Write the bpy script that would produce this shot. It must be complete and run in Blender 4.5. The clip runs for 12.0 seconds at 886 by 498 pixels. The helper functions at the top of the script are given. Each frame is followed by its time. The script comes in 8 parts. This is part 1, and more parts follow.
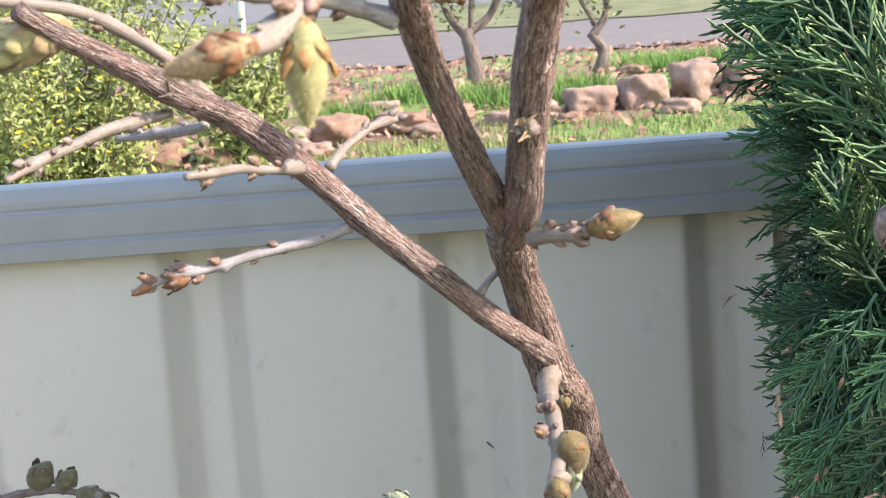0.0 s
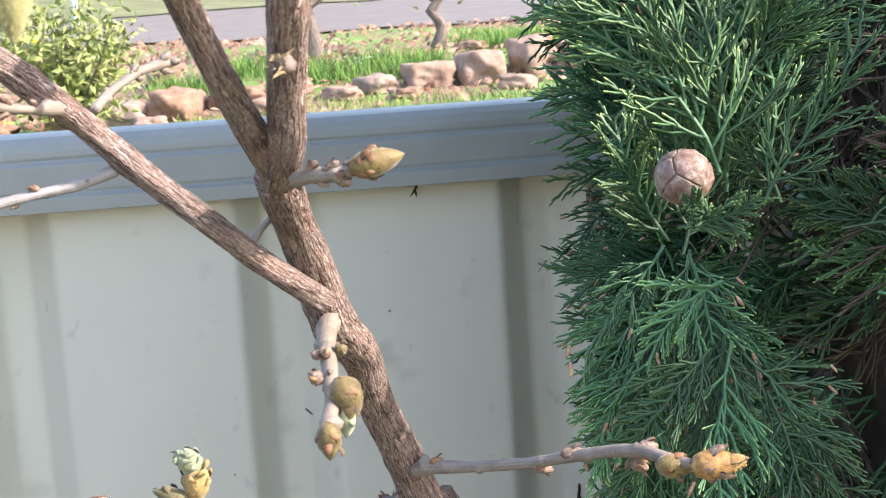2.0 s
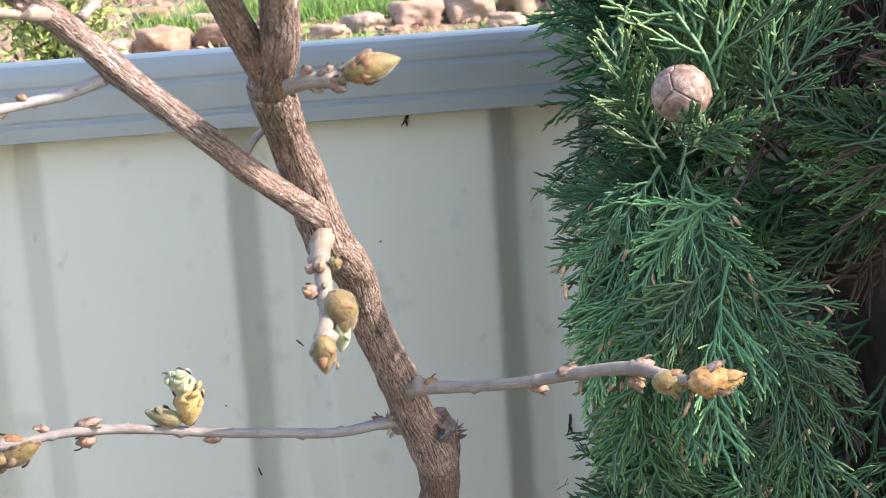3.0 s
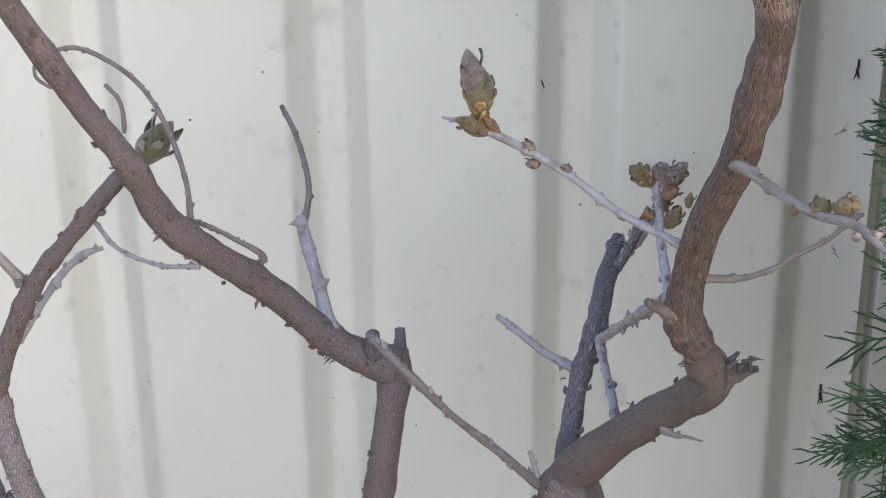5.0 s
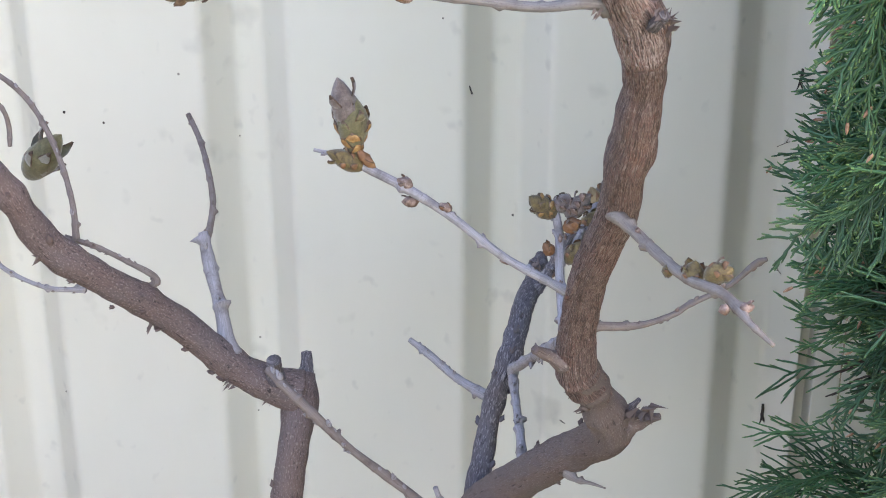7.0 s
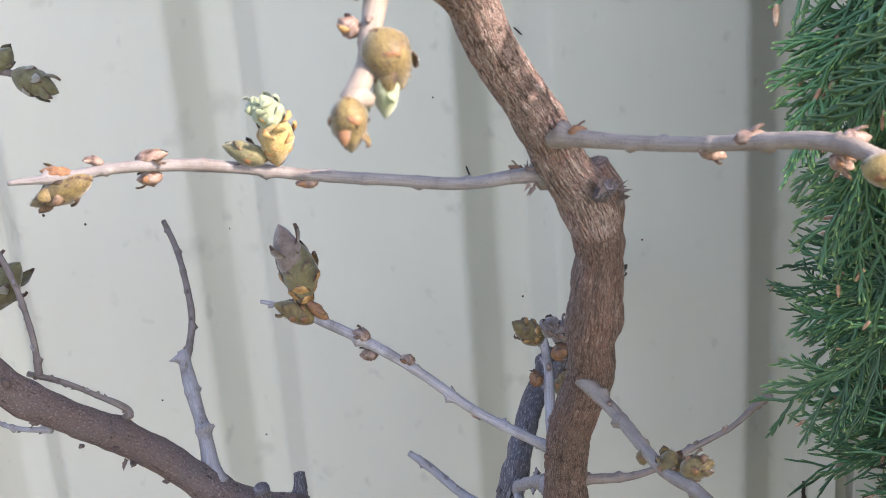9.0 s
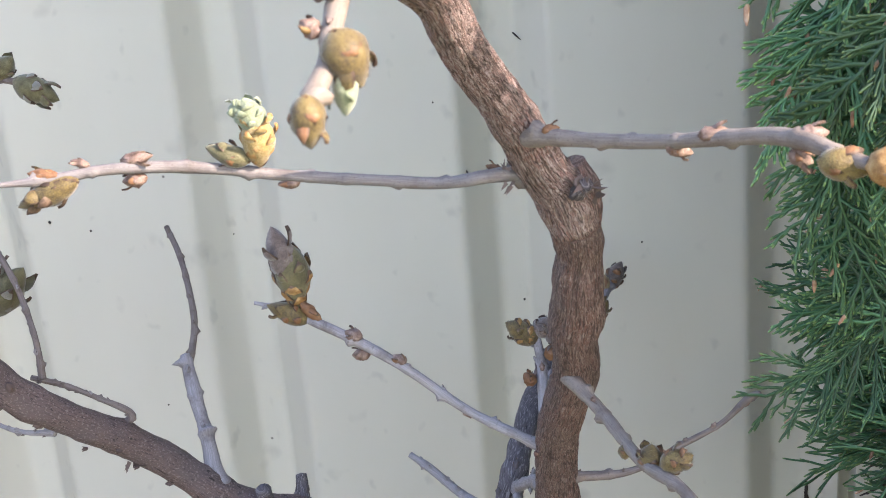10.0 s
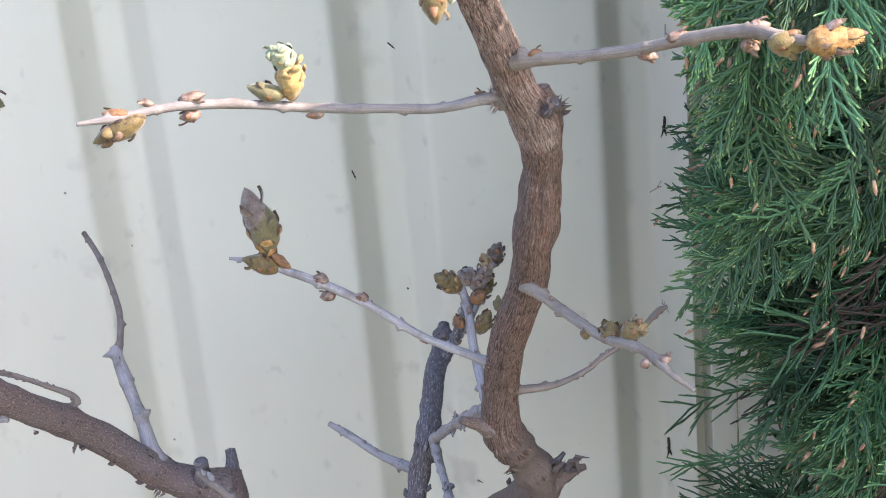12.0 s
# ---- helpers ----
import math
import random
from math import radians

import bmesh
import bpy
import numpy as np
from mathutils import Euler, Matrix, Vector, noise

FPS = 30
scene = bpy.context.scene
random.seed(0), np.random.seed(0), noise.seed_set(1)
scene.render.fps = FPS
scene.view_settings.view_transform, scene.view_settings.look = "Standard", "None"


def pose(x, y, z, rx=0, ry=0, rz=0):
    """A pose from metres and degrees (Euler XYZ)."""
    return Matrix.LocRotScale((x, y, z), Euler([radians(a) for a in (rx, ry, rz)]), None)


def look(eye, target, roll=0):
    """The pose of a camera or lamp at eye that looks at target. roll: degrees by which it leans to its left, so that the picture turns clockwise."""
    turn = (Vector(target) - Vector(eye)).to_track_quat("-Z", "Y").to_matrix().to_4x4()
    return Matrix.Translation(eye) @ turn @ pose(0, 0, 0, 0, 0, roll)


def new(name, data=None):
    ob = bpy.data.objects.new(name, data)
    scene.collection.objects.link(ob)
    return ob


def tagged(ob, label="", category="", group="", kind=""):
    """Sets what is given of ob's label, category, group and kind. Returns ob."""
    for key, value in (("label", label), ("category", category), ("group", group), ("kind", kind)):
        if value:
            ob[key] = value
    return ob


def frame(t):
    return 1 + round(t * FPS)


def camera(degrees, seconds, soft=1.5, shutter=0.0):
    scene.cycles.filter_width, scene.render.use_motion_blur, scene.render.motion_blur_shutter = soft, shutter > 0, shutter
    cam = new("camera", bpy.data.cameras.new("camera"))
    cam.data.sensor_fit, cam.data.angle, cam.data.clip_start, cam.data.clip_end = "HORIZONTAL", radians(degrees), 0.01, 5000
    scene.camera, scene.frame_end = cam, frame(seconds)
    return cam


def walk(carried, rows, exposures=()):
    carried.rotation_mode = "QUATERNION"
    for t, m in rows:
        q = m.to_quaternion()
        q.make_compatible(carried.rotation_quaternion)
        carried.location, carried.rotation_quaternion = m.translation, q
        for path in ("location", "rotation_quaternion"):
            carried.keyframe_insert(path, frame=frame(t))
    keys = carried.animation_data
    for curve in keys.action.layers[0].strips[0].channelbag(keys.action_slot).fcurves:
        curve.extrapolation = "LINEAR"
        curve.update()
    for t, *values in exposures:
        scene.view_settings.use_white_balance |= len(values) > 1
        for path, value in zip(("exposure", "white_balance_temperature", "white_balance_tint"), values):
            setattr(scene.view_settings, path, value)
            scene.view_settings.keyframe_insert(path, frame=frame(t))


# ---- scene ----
cam = camera(33.4, 12.0, 0.7)
cam.data.dof.use_dof = True
cam.data.dof.focus_distance = 0.88
cam.data.dof.aperture_fstop = 54
PATH = [
    (0, (0.073, -1.402, 1.584), (0.004, 0.582, 1.34), -4.4),
    (0.5, (0.078, -1.406, 1.591), (0.084, 0.582, 1.374), -3.9),
    (1, (0.087, -1.398, 1.593), (0.146, 0.592, 1.399), -4.2),
    (1.5, (0.093, -1.401, 1.575), (0.203, 0.582, 1.341), -4.2),
    (2, (0.096, -1.4, 1.571), (0.238, 0.574, 1.28), -3.9),
    (2.5, (0.094, -1.402, 1.564), (0.249, 0.565, 1.234), -4.0),
    (2.7, (0.095, -1.398, 1.562), (0.251, 0.565, 1.212), -3.9),
    (4.3, (0.064, -1.389, 1.55), (0.061, 0.543, 1.036), -2.8),
    (4.5, (0.058, -1.393, 1.533), (0.0, 0.522, 0.957), -1.9),
    (5, (0.036, -1.439, 1.488), (-0.134, 0.41, 0.745), -0.8),
    (5.5, (0.04, -1.462, 1.475), (-0.17, 0.339, 0.632), -2.0),
    (6, (0.058, -1.471, 1.484), (-0.088, 0.336, 0.638), -3.1),
    (6.5, (0.073, -1.436, 1.492), (0.001, 0.391, 0.683), -2.1),
    (7, (0.107, -1.353, 1.505), (-0.066, 0.479, 0.719), -0.2),
    (7.5, (0.143, -1.254, 1.51), (-0.136, 0.569, 0.735), 0.8),
    (7.7, (0.139, -1.244, 1.513), (-0.157, 0.58, 0.748), 0.4),
    (9.3, (0.152, -1.236, 1.544), (-0.094, 0.589, 0.764), -4.7),
    (9.5, (0.15, -1.246, 1.539), (-0.092, 0.583, 0.766), -4.4),
    (10, (0.166, -1.246, 1.542), (-0.11, 0.58, 0.775), -5.0),
    (10.5, (0.16, -1.255, 1.545), (-0.12, 0.574, 0.786), -4.7),
    (11, (0.122, -1.293, 1.551), (-0.144, 0.547, 0.815), -4.9),
    (11.5, (0.079, -1.358, 1.536), (-0.11, 0.498, 0.816), -5.3),
    (12, (0.082, -1.39, 1.535), (0.089, 0.478, 0.82), -5.4),
]
walk(cam, [(t, look(eye, target, roll)) for t, eye, target, roll in PATH],
     [(0, 1.92, 7450, 17), (1, 1.90, 7350, 17), (2, 2.21, 7400, 16), (2.5, 2.28, 7400, 16), (4.5, 2.45, 7550, 21), (5.5, 2.44, 7550, 21), (6, 2.42, 7550, 21), (6.5, 2.74, 7500, 21), (7, 2.68, 7500, 21), (7.5, 2.49, 7500, 21), (9.5, 2.38, 7450, 20), (11, 2.37, 7400, 19), (12, 2.61, 7350, 20)])

# ---- light ----
SUN_DIR = Vector((0.80, -0.28, 0.60)).normalized()
world = bpy.data.worlds.new("sky")
scene.world = world
world.use_nodes = True
wn = world.node_tree
sky = wn.nodes.new("ShaderNodeTexSky")
sky.sky_type = "NISHITA"
sky.sun_disc = False
sky.sun_elevation = math.asin(SUN_DIR.z)
sky.sun_rotation = math.atan2(SUN_DIR.x, SUN_DIR.y)
wn.nodes["Background"].inputs["Strength"].default_value = 0.15
wn.links.new(sky.outputs["Color"], wn.nodes["Background"].inputs["Color"])
sun = new("sun", bpy.data.lights.new("sun", "SUN"))
sun.data.energy = 2.3
sun.data.angle = radians(0.53)
sun.data.color = (1.0, 0.95, 0.88)
sun.rotation_euler = SUN_DIR.to_track_quat("Z", "Y").to_euler()


# ---- materials ----
def material(name, rough=0.7, metal=0.0):
    m = bpy.data.materials.new(name)
    m.use_nodes = True
    nt = m.node_tree
    b = nt.nodes["Principled BSDF"]
    b.inputs["Roughness"].default_value = rough
    b.inputs["Metallic"].default_value = metal
    return m, nt, b


def node(nt, kind, **values):
    n = nt.nodes.new(kind)
    for key, value in values.items():
        n.inputs[key.replace("_", " ")].default_value = value
    return n


def ramp(nt, source, stops):
    r = nt.nodes.new("ShaderNodeValToRGB")
    el = r.color_ramp.elements
    while len(el) < len(stops):
        el.new(0.5)
    for e, (p, c) in zip(el, stops):
        e.position, e.color = p, (*c, 1)
    nt.links.new(source, r.inputs["Fac"])
    return r.outputs["Color"]


def mapped(nt, source, scale):
    m = nt.nodes.new("ShaderNodeMapping")
    m.inputs["Scale"].default_value = scale
    nt.links.new(source, m.inputs["Vector"])
    return m.outputs["Vector"]


def noise_tex(nt, vector, scale, detail=4.0, rough=0.55):
    n = node(nt, "ShaderNodeTexNoise", Scale=scale, Detail=detail, Roughness=rough)
    if vector is not None:
        nt.links.new(vector, n.inputs["Vector"])
    return n.outputs["Fac"]


def mixed(nt, fac, a, b, mode="MIX"):
    m = nt.nodes.new("ShaderNodeMix")
    m.data_type, m.blend_type = "RGBA", mode
    for key, value in ((0, fac), (6, a), (7, b)):
        if isinstance(value, (int, float)):
            m.inputs[key].default_value = value
        elif isinstance(value, tuple):
            m.inputs[key].default_value = (*value, 1)
        else:
            nt.links.new(value, m.inputs[key])
    return m.outputs[2]


def bumped(nt, b, height, strength, distance):
    n = node(nt, "ShaderNodeBump", Strength=strength, Distance=distance)
    nt.links.new(height, n.inputs["Height"])
    nt.links.new(n.outputs["Normal"], b.inputs["Normal"])


def uv_of(nt):
    return nt.nodes.new("ShaderNodeUVMap").outputs["UV"]


def place_of(nt):
    return nt.nodes.new("ShaderNodeTexCoord").outputs["Object"]


def bark(name, dark, mid, light, ridge=0.0012, grain=(520, 60, 1), strength=0.9, spots=0.35, furrows=0.3, run=0.30):
    """Bark whose fibres run along the stem: UV is metres around and metres along."""
    m, nt, b = material(name, 0.82)
    uv = uv_of(nt)
    warp = nt.nodes.new("ShaderNodeTexNoise")
    warp.inputs["Scale"].default_value = 260
    nt.links.new(uv, warp.inputs["Vector"])
    bent = nt.nodes.new("ShaderNodeVectorMath")
    bent.operation = "MULTIPLY_ADD"
    nt.links.new(warp.outputs["Color"], bent.inputs[0])
    bent.inputs[1].default_value = (0.0004, 0.0015, 0)
    nt.links.new(uv, bent.inputs[2])
    v = bent.outputs[0]
    strands = noise_tex(nt, mapped(nt, v, grain), 1.0, 2, 0.5)
    fibre = noise_tex(nt, mapped(nt, v, (grain[0] * 2.6, grain[1] * 1.9, 1)), 1.0, 2, 0.6)
    long = noise_tex(nt, mapped(nt, v, (grain[0] * 0.38, grain[1] * 0.16, 1)), 1.0, 3, 0.55)
    patch = noise_tex(nt, mapped(nt, uv, (90, 30, 1)), 1.0, 3)
    spot = noise_tex(nt, mapped(nt, uv, (700, 500, 1)), 1.0, 2)
    rise = mixed(nt, 0.32, strands, fibre)
    for share, other in ((run, long), (run * 0.5, patch)):
        add = nt.nodes.new("ShaderNodeMath")
        add.operation = "MULTIPLY_ADD"
        nt.links.new(other, add.inputs[0])
        add.inputs[1].default_value = share
        nt.links.new(rise, add.inputs[2])
        off = nt.nodes.new("ShaderNodeMath")
        off.operation = "SUBTRACT"
        nt.links.new(add.outputs[0], off.inputs[0])
        off.inputs[1].default_value = share * 0.5
        rise = off.outputs[0]
    col = ramp(nt, rise, [(0.37, dark), (0.425, mid), (0.465, mid), (0.54, light)])
    furrow = mixed(nt, 1.0, ramp(nt, long, [(0.38, (1, 1, 1)), (0.46, (0, 0, 0))]), (furrows, furrows, furrows), "MULTIPLY")
    col = mixed(nt, furrow, col, dark)
    blush = ramp(nt, patch, [(0.45, (0, 0, 0)), (0.68, (0.45, 0.45, 0.45))])
    col = mixed(nt, blush, col, (mid[0] * 1.15, mid[1] * 0.84, mid[2] * 0.78))
    col = mixed(nt, ramp(nt, spot, [(0.64, (0, 0, 0)), (0.69, (spots, spots, spots))]), col, light)
    nt.links.new(col, b.inputs["Base Color"])
    bumped(nt, b, mixed(nt, furrow, ramp(nt, rise, [(0.37, (0, 0, 0)), (0.50, (0.8, 0.8, 0.8)), (0.65, (1, 1, 1))]), (0.0, 0.0, 0.0)), strength, ridge)
    return m


def stem_uv(nt, bend, scale):
    """UV in metres (around, along), crinkled a little."""
    uv = uv_of(nt)
    warp = nt.nodes.new("ShaderNodeTexNoise")
    warp.inputs["Scale"].default_value = scale
    warp.inputs["Detail"].default_value = 2
    nt.links.new(uv, warp.inputs["Vector"])
    bent = nt.nodes.new("ShaderNodeVectorMath")
    bent.operation = "MULTIPLY_ADD"
    nt.links.new(warp.outputs["Color"], bent.inputs[0])
    bent.inputs[1].default_value = bend
    nt.links.new(uv, bent.inputs[2])
    return uv, bent.outputs[0]


def lines_of(nt, v, across, along, width, detail=1.0):
    """Thin wavy ridges that run along a stem: the level lines of a stretched noise."""
    n = noise_tex(nt, mapped(nt, v, (across, along, 1)), 1.0, detail, 0.5)
    return ramp(nt, n, [(0.5 - width, (0, 0, 0)), (0.49, (1, 1, 1)), (0.51, (1, 1, 1)), (0.5 + width, (0, 0, 0))])


def grey(value):
    return (value, value, value)


def ridged_bark(name, dark, mid, light, across=300, along=60, width=0.07, depth=0.0011, pale=1.0, furrows=0.5):
    """Bark with a net of pale crinkled ridges over darker hollows; the contrast also paints light and shade on the
    relief.
    """
    m, nt, b = material(name, 0.8)
    uv, v = stem_uv(nt, (0.0010, 0.0020, 0), 380)
    coarse = lines_of(nt, v, across, along, width)
    fine = lines_of(nt, v, across * 2.1, along * 2.3, width * 1.15)
    patch = noise_tex(nt, mapped(nt, uv, (70, 26, 1)), 1.0, 3)
    grain = noise_tex(nt, mapped(nt, v, (2600, 700, 1)), 1.0, 3, 0.6)
    long = noise_tex(nt, mapped(nt, v, (150, 11, 1)), 1.0, 2)
    net = mixed(nt, 1.0, coarse, mixed(nt, 1.0, fine, grey(0.62), "MULTIPLY"), "LIGHTEN")
    lit_net = mixed(nt, 1.0, net, ramp(nt, grain, [(0.30, grey(0.55)), (0.50, grey(1.0))]), "MULTIPLY")
    lit_net = mixed(nt, 1.0, lit_net, ramp(nt, patch, [(0.30, grey(0.62)), (0.55, grey(pale))]), "MULTIPLY")
    hollow = ramp(nt, grain, [(0.32, dark), (0.50, mid), (0.72, (mid[0] * 1.35, mid[1] * 1.22, mid[2] * 1.18))])
    hollow = mixed(nt, ramp(nt, patch, [(0.42, grey(0)), (0.66, grey(0.55))]), hollow, (mid[0] * 1.25, mid[1] * 0.86, mid[2] * 0.78))
    crevice = lines_of(nt, mapped(nt, v, (1, 1, 1)), across * 0.80, along * 0.42, width * 1.0, 1.5)
    hollow = mixed(nt, mixed(nt, 1.0, crevice, grey(0.95), "MULTIPLY"), hollow, dark)
    furrow = mixed(nt, 1.0, ramp(nt, long, [(0.36, grey(1)), (0.45, grey(0))]), grey(furrows), "MULTIPLY")
    hollow = mixed(nt, furrow, hollow, dark)
    lit_net = mixed(nt, mixed(nt, 1.0, crevice, grey(0.8), "MULTIPLY"), lit_net, grey(0.0))
    nt.links.new(mixed(nt, lit_net, hollow, light), b.inputs["Base Color"])
    rise = mixed(nt, 0.18, net, grain)
    bumped(nt, b, mixed(nt, mixed(nt, 1.0, furrow, crevice, "LIGHTEN"), rise, grey(0.0)), 1.0, depth)
    return m


def dotted_bark(name, dark, mid, light, dash=(520, 200, 1), share=0.60, cool=(0.15, 0.125, 0.13), depth=0.0008):
    """Smooth bark with pale short dashes, faint streaks and greyer patches."""
    m, nt, b = material(name, 0.78)
    uv, v = stem_uv(nt, (0.0006, 0.0012, 0), 420)
    streak = noise_tex(nt, mapped(nt, v, (1500, 110, 1)), 1.0, 3, 0.6)
    dashes = noise_tex(nt, mapped(nt, v, dash), 1.0, 2, 0.6)
    crack = noise_tex(nt, mapped(nt, v, (420, 55, 1)), 1.0, 2, 0.5)
    patch = noise_tex(nt, mapped(nt, uv, (42, 16, 1)), 1.0, 4, 0.6)
    col = ramp(nt, streak, [(0.30, dark), (0.47, mid), (0.70, (mid[0] * 1.3, mid[1] * 1.26, mid[2] * 1.25))])
    col = mixed(nt, ramp(nt, patch, [(0.44, grey(0)), (0.64, grey(0.75))]), col, cool)
    gap = ramp(nt, crack, [(0.28, grey(0.85)), (0.37, grey(0))])
    col = mixed(nt, gap, col, (dark[0] * 0.5, dark[1] * 0.5, dark[2] * 0.5))
    pit = ramp(nt, noise_tex(nt, mapped(nt, v, (210, 120, 1)), 1.0, 3, 0.65), [(0.635, grey(0)), (0.675, grey(0.85))])
    col = mixed(nt, pit, col, (dark[0] * 0.6, dark[1] * 0.6, dark[2] * 0.6))
    spot = ramp(nt, dashes, [(share, grey(0)), (share + 0.05, grey(0.75))])
    nt.links.new(mixed(nt, spot, col, light), b.inputs["Base Color"])
    rise = mixed(nt, 0.5, ramp(nt, streak, [(0.3, grey(0.2)), (0.6, grey(0.7))]), spot)
    bumped(nt, b, mixed(nt, gap, rise, grey(0.0)), 1.0, depth)
    return m


# BARK_UP has sunlight put into its paler colour; BARK_MID covers the shaded stretch
BARK_UP = ridged_bark("bark_ridged_sunlit", (0.032, 0.017, 0.014), (0.262, 0.176, 0.160), (0.58, 0.49, 0.46), 820, 120, 0.058, 0.0020, 1.0, 0.35)
BARK_MID = ridged_bark("bark_brown", (0.046, 0.026, 0.021), (0.178, 0.110, 0.094), (0.42, 0.340, 0.308), 760, 110, 0.050, 0.0017, 0.8, 0.25)
BARK_LOW = dotted_bark("bark_smooth", (0.040, 0.026, 0.022), (0.152, 0.111, 0.099), (0.29, 0.240, 0.220), (780, 430, 1), 0.575, (0.145, 0.116, 0.110), 0.0012)
BARK_DARK = dotted_bark("bark_dark", (0.032, 0.021, 0.020), (0.132, 0.093, 0.088), (0.28, 0.228, 0.214), (780, 460, 1), 0.575, (0.126, 0.100, 0.102), 0.0010)
BARK_LILAC = dotted_bark("bark_lilac", (0.050, 0.037, 0.041), (0.178, 0.143, 0.150), (0.50, 0.45, 0.465), (800, 220, 1), 0.56, (0.19, 0.164, 0.180))
BARK_GREY = dotted_bark("bark_grey", (0.028, 0.024, 0.029), (0.105, 0.094, 0.107), (0.32, 0.300, 0.318), (900, 180, 1), 0.55, (0.160, 0.146, 0.164), 0.0014)


def twig_skin(name, mid, light, stain, streaks=0.35, depth=0.00035, stains=0.6):
    """Thin smooth bark of a first-year shoot: faint streaks, brown stains and fine rings at the nodes."""
    m, nt, b = material(name, 0.7)
    uv, v = stem_uv(nt, (0.0004, 0.0010, 0), 500)
    streak = noise_tex(nt, mapped(nt, v, (1500, 70, 1)), 1.0, 3, 0.6)
    patch = noise_tex(nt, mapped(nt, uv, (55, 60, 1)), 1.0, 4, 0.6)
    speck = noise_tex(nt, mapped(nt, uv, (1300, 900, 1)), 1.0, 2, 0.6)
    ring = noise_tex(nt, mapped(nt, v, (160, 330, 1)), 1.0, 1, 0.5)
    col = mixed(nt, ramp(nt, streak, [(0.35, grey(0)), (0.65, grey(1))]), (mid[0] * (1 - streaks * 0.5), mid[1] * (1 - streaks * 0.5), mid[2] * (1 - streaks * 0.5)), light)
    col = mixed(nt, 0.45, col, mid)
    col = mixed(nt, ramp(nt, patch, [(0.50, grey(0)), (0.66, grey(stains))]), col, stain)
    fine = ramp(nt, speck, [(0.30, grey(0.55)), (0.40, grey(0))])
    col = mixed(nt, fine, col, (stain[0] * 0.5, stain[1] * 0.5, stain[2] * 0.5))
    band = ramp(nt, ring, [(0.24, grey(0.35)), (0.30, grey(0))])
    col = mixed(nt, band, col, (stain[0] * 0.6, stain[1] * 0.6, stain[2] * 0.6))
    nt.links.new(col, b.inputs["Base Color"])
    bumped(nt, b, mixed(nt, band, mixed(nt, 0.5, streak, speck), grey(0.0)), 0.8, depth)
    return m


TWIG = twig_skin("twig_pale", (0.215, 0.182, 0.162), (0.31, 0.272, 0.246), (0.115, 0.082, 0.063), 0.5)
TWIG_GREY = twig_skin("twig_grey", (0.255, 0.236, 0.250), (0.43, 0.408, 0.426), (0.095, 0.074, 0.068))
TWIG_RED = twig_skin("twig_brown", (0.150, 0.118, 0.108), (0.25, 0.208, 0.192), (0.075, 0.050, 0.042))
# darker copy of TWIG_GREY, with shade put into the colour of one twig
TWIG_SHADED = twig_skin("twig_shaded", (0.165, 0.148, 0.148), (0.265, 0.242, 0.242), (0.080, 0.062, 0.056), 0.5)
TWIG_TAN = twig_skin("twig_tan", (0.205, 0.170, 0.146), (0.265, 0.226, 0.198), (0.14, 0.098, 0.072))
CANE = twig_skin("dead_cane", (0.32, 0.278, 0.245), (0.47, 0.425, 0.385), (0.16, 0.112, 0.083), 0.6, 0.0008, 0.8)


def mottled(name, stops, scale, rough=0.7, bump=0.4, distance=0.0005, stretch=(1, 1, 1), sheen=0.0, fuzz=0.0):
    m, nt, b = material(name, rough)
    v = mapped(nt, place_of(nt), stretch)
    n = noise_tex(nt, v, scale, 5, 0.6)
    if fuzz:
        n = mixed(nt, fuzz, n, noise_tex(nt, v, scale * 7, 3, 0.7))
    nt.links.new(ramp(nt, n, stops), b.inputs["Base Color"])
    bumped(nt, b, noise_tex(nt, v, scale * (6 if fuzz else 2.7), 4), bump, distance)
    b.inputs["Sheen Weight"].default_value = sheen
    return m


BUD_GREEN = mottled("bud_green", [(0.33, (0.048, 0.040, 0.017)), (0.52, (0.112, 0.100, 0.044)), (0.72, (0.21, 0.195, 0.115))], 220, 0.75, 0.5, 0.0004, sheen=0.3, fuzz=0.5)
BUD_GREY = mottled("bud_grey", [(0.3, (0.13, 0.125, 0.10)), (0.55, (0.21, 0.205, 0.17)), (0.75, (0.31, 0.30, 0.26))], 260, 0.85, 0.6, 0.0004, sheen=0.4, fuzz=0.5)
BUD_DUSK = mottled("bud_dusk", [(0.34, (0.050, 0.036, 0.033)), (0.52, (0.135, 0.104, 0.094)), (0.72, (0.30, 0.255, 0.235))], 240, 0.85, 0.6, 0.0004, sheen=0.4, fuzz=0.5)
BUD_GOLD = mottled("bud_gold", [(0.36, (0.060, 0.036, 0.010)), (0.5, (0.145, 0.098, 0.026)), (0.68, (0.25, 0.19, 0.065))], 260, 0.6, 0.5, 0.0004, sheen=0.3, fuzz=0.5)
BUD_BROWN = mottled("bud_brown", [(0.36, (0.035, 0.021, 0.008)), (0.5, (0.110, 0.074, 0.021)), (0.68, (0.215, 0.160, 0.052))], 260, 0.6, 0.5, 0.0004, sheen=0.3, fuzz=0.5)
BUD_TAN = mottled("bud_tan", [(0.3, (0.17, 0.11, 0.055)), (0.55, (0.32, 0.235, 0.13)), (0.78, (0.46, 0.38, 0.25))], 160, 0.8, 0.5, 0.0004, sheen=0.3, fuzz=0.5)
BUD_OLIVE = mottled("bud_olive", [(0.3, (0.17, 0.155, 0.06)), (0.55, (0.30, 0.285, 0.13)), (0.78, (0.42, 0.41, 0.25))], 160, 0.8, 0.5, 0.0004, sheen=0.3, fuzz=0.5)
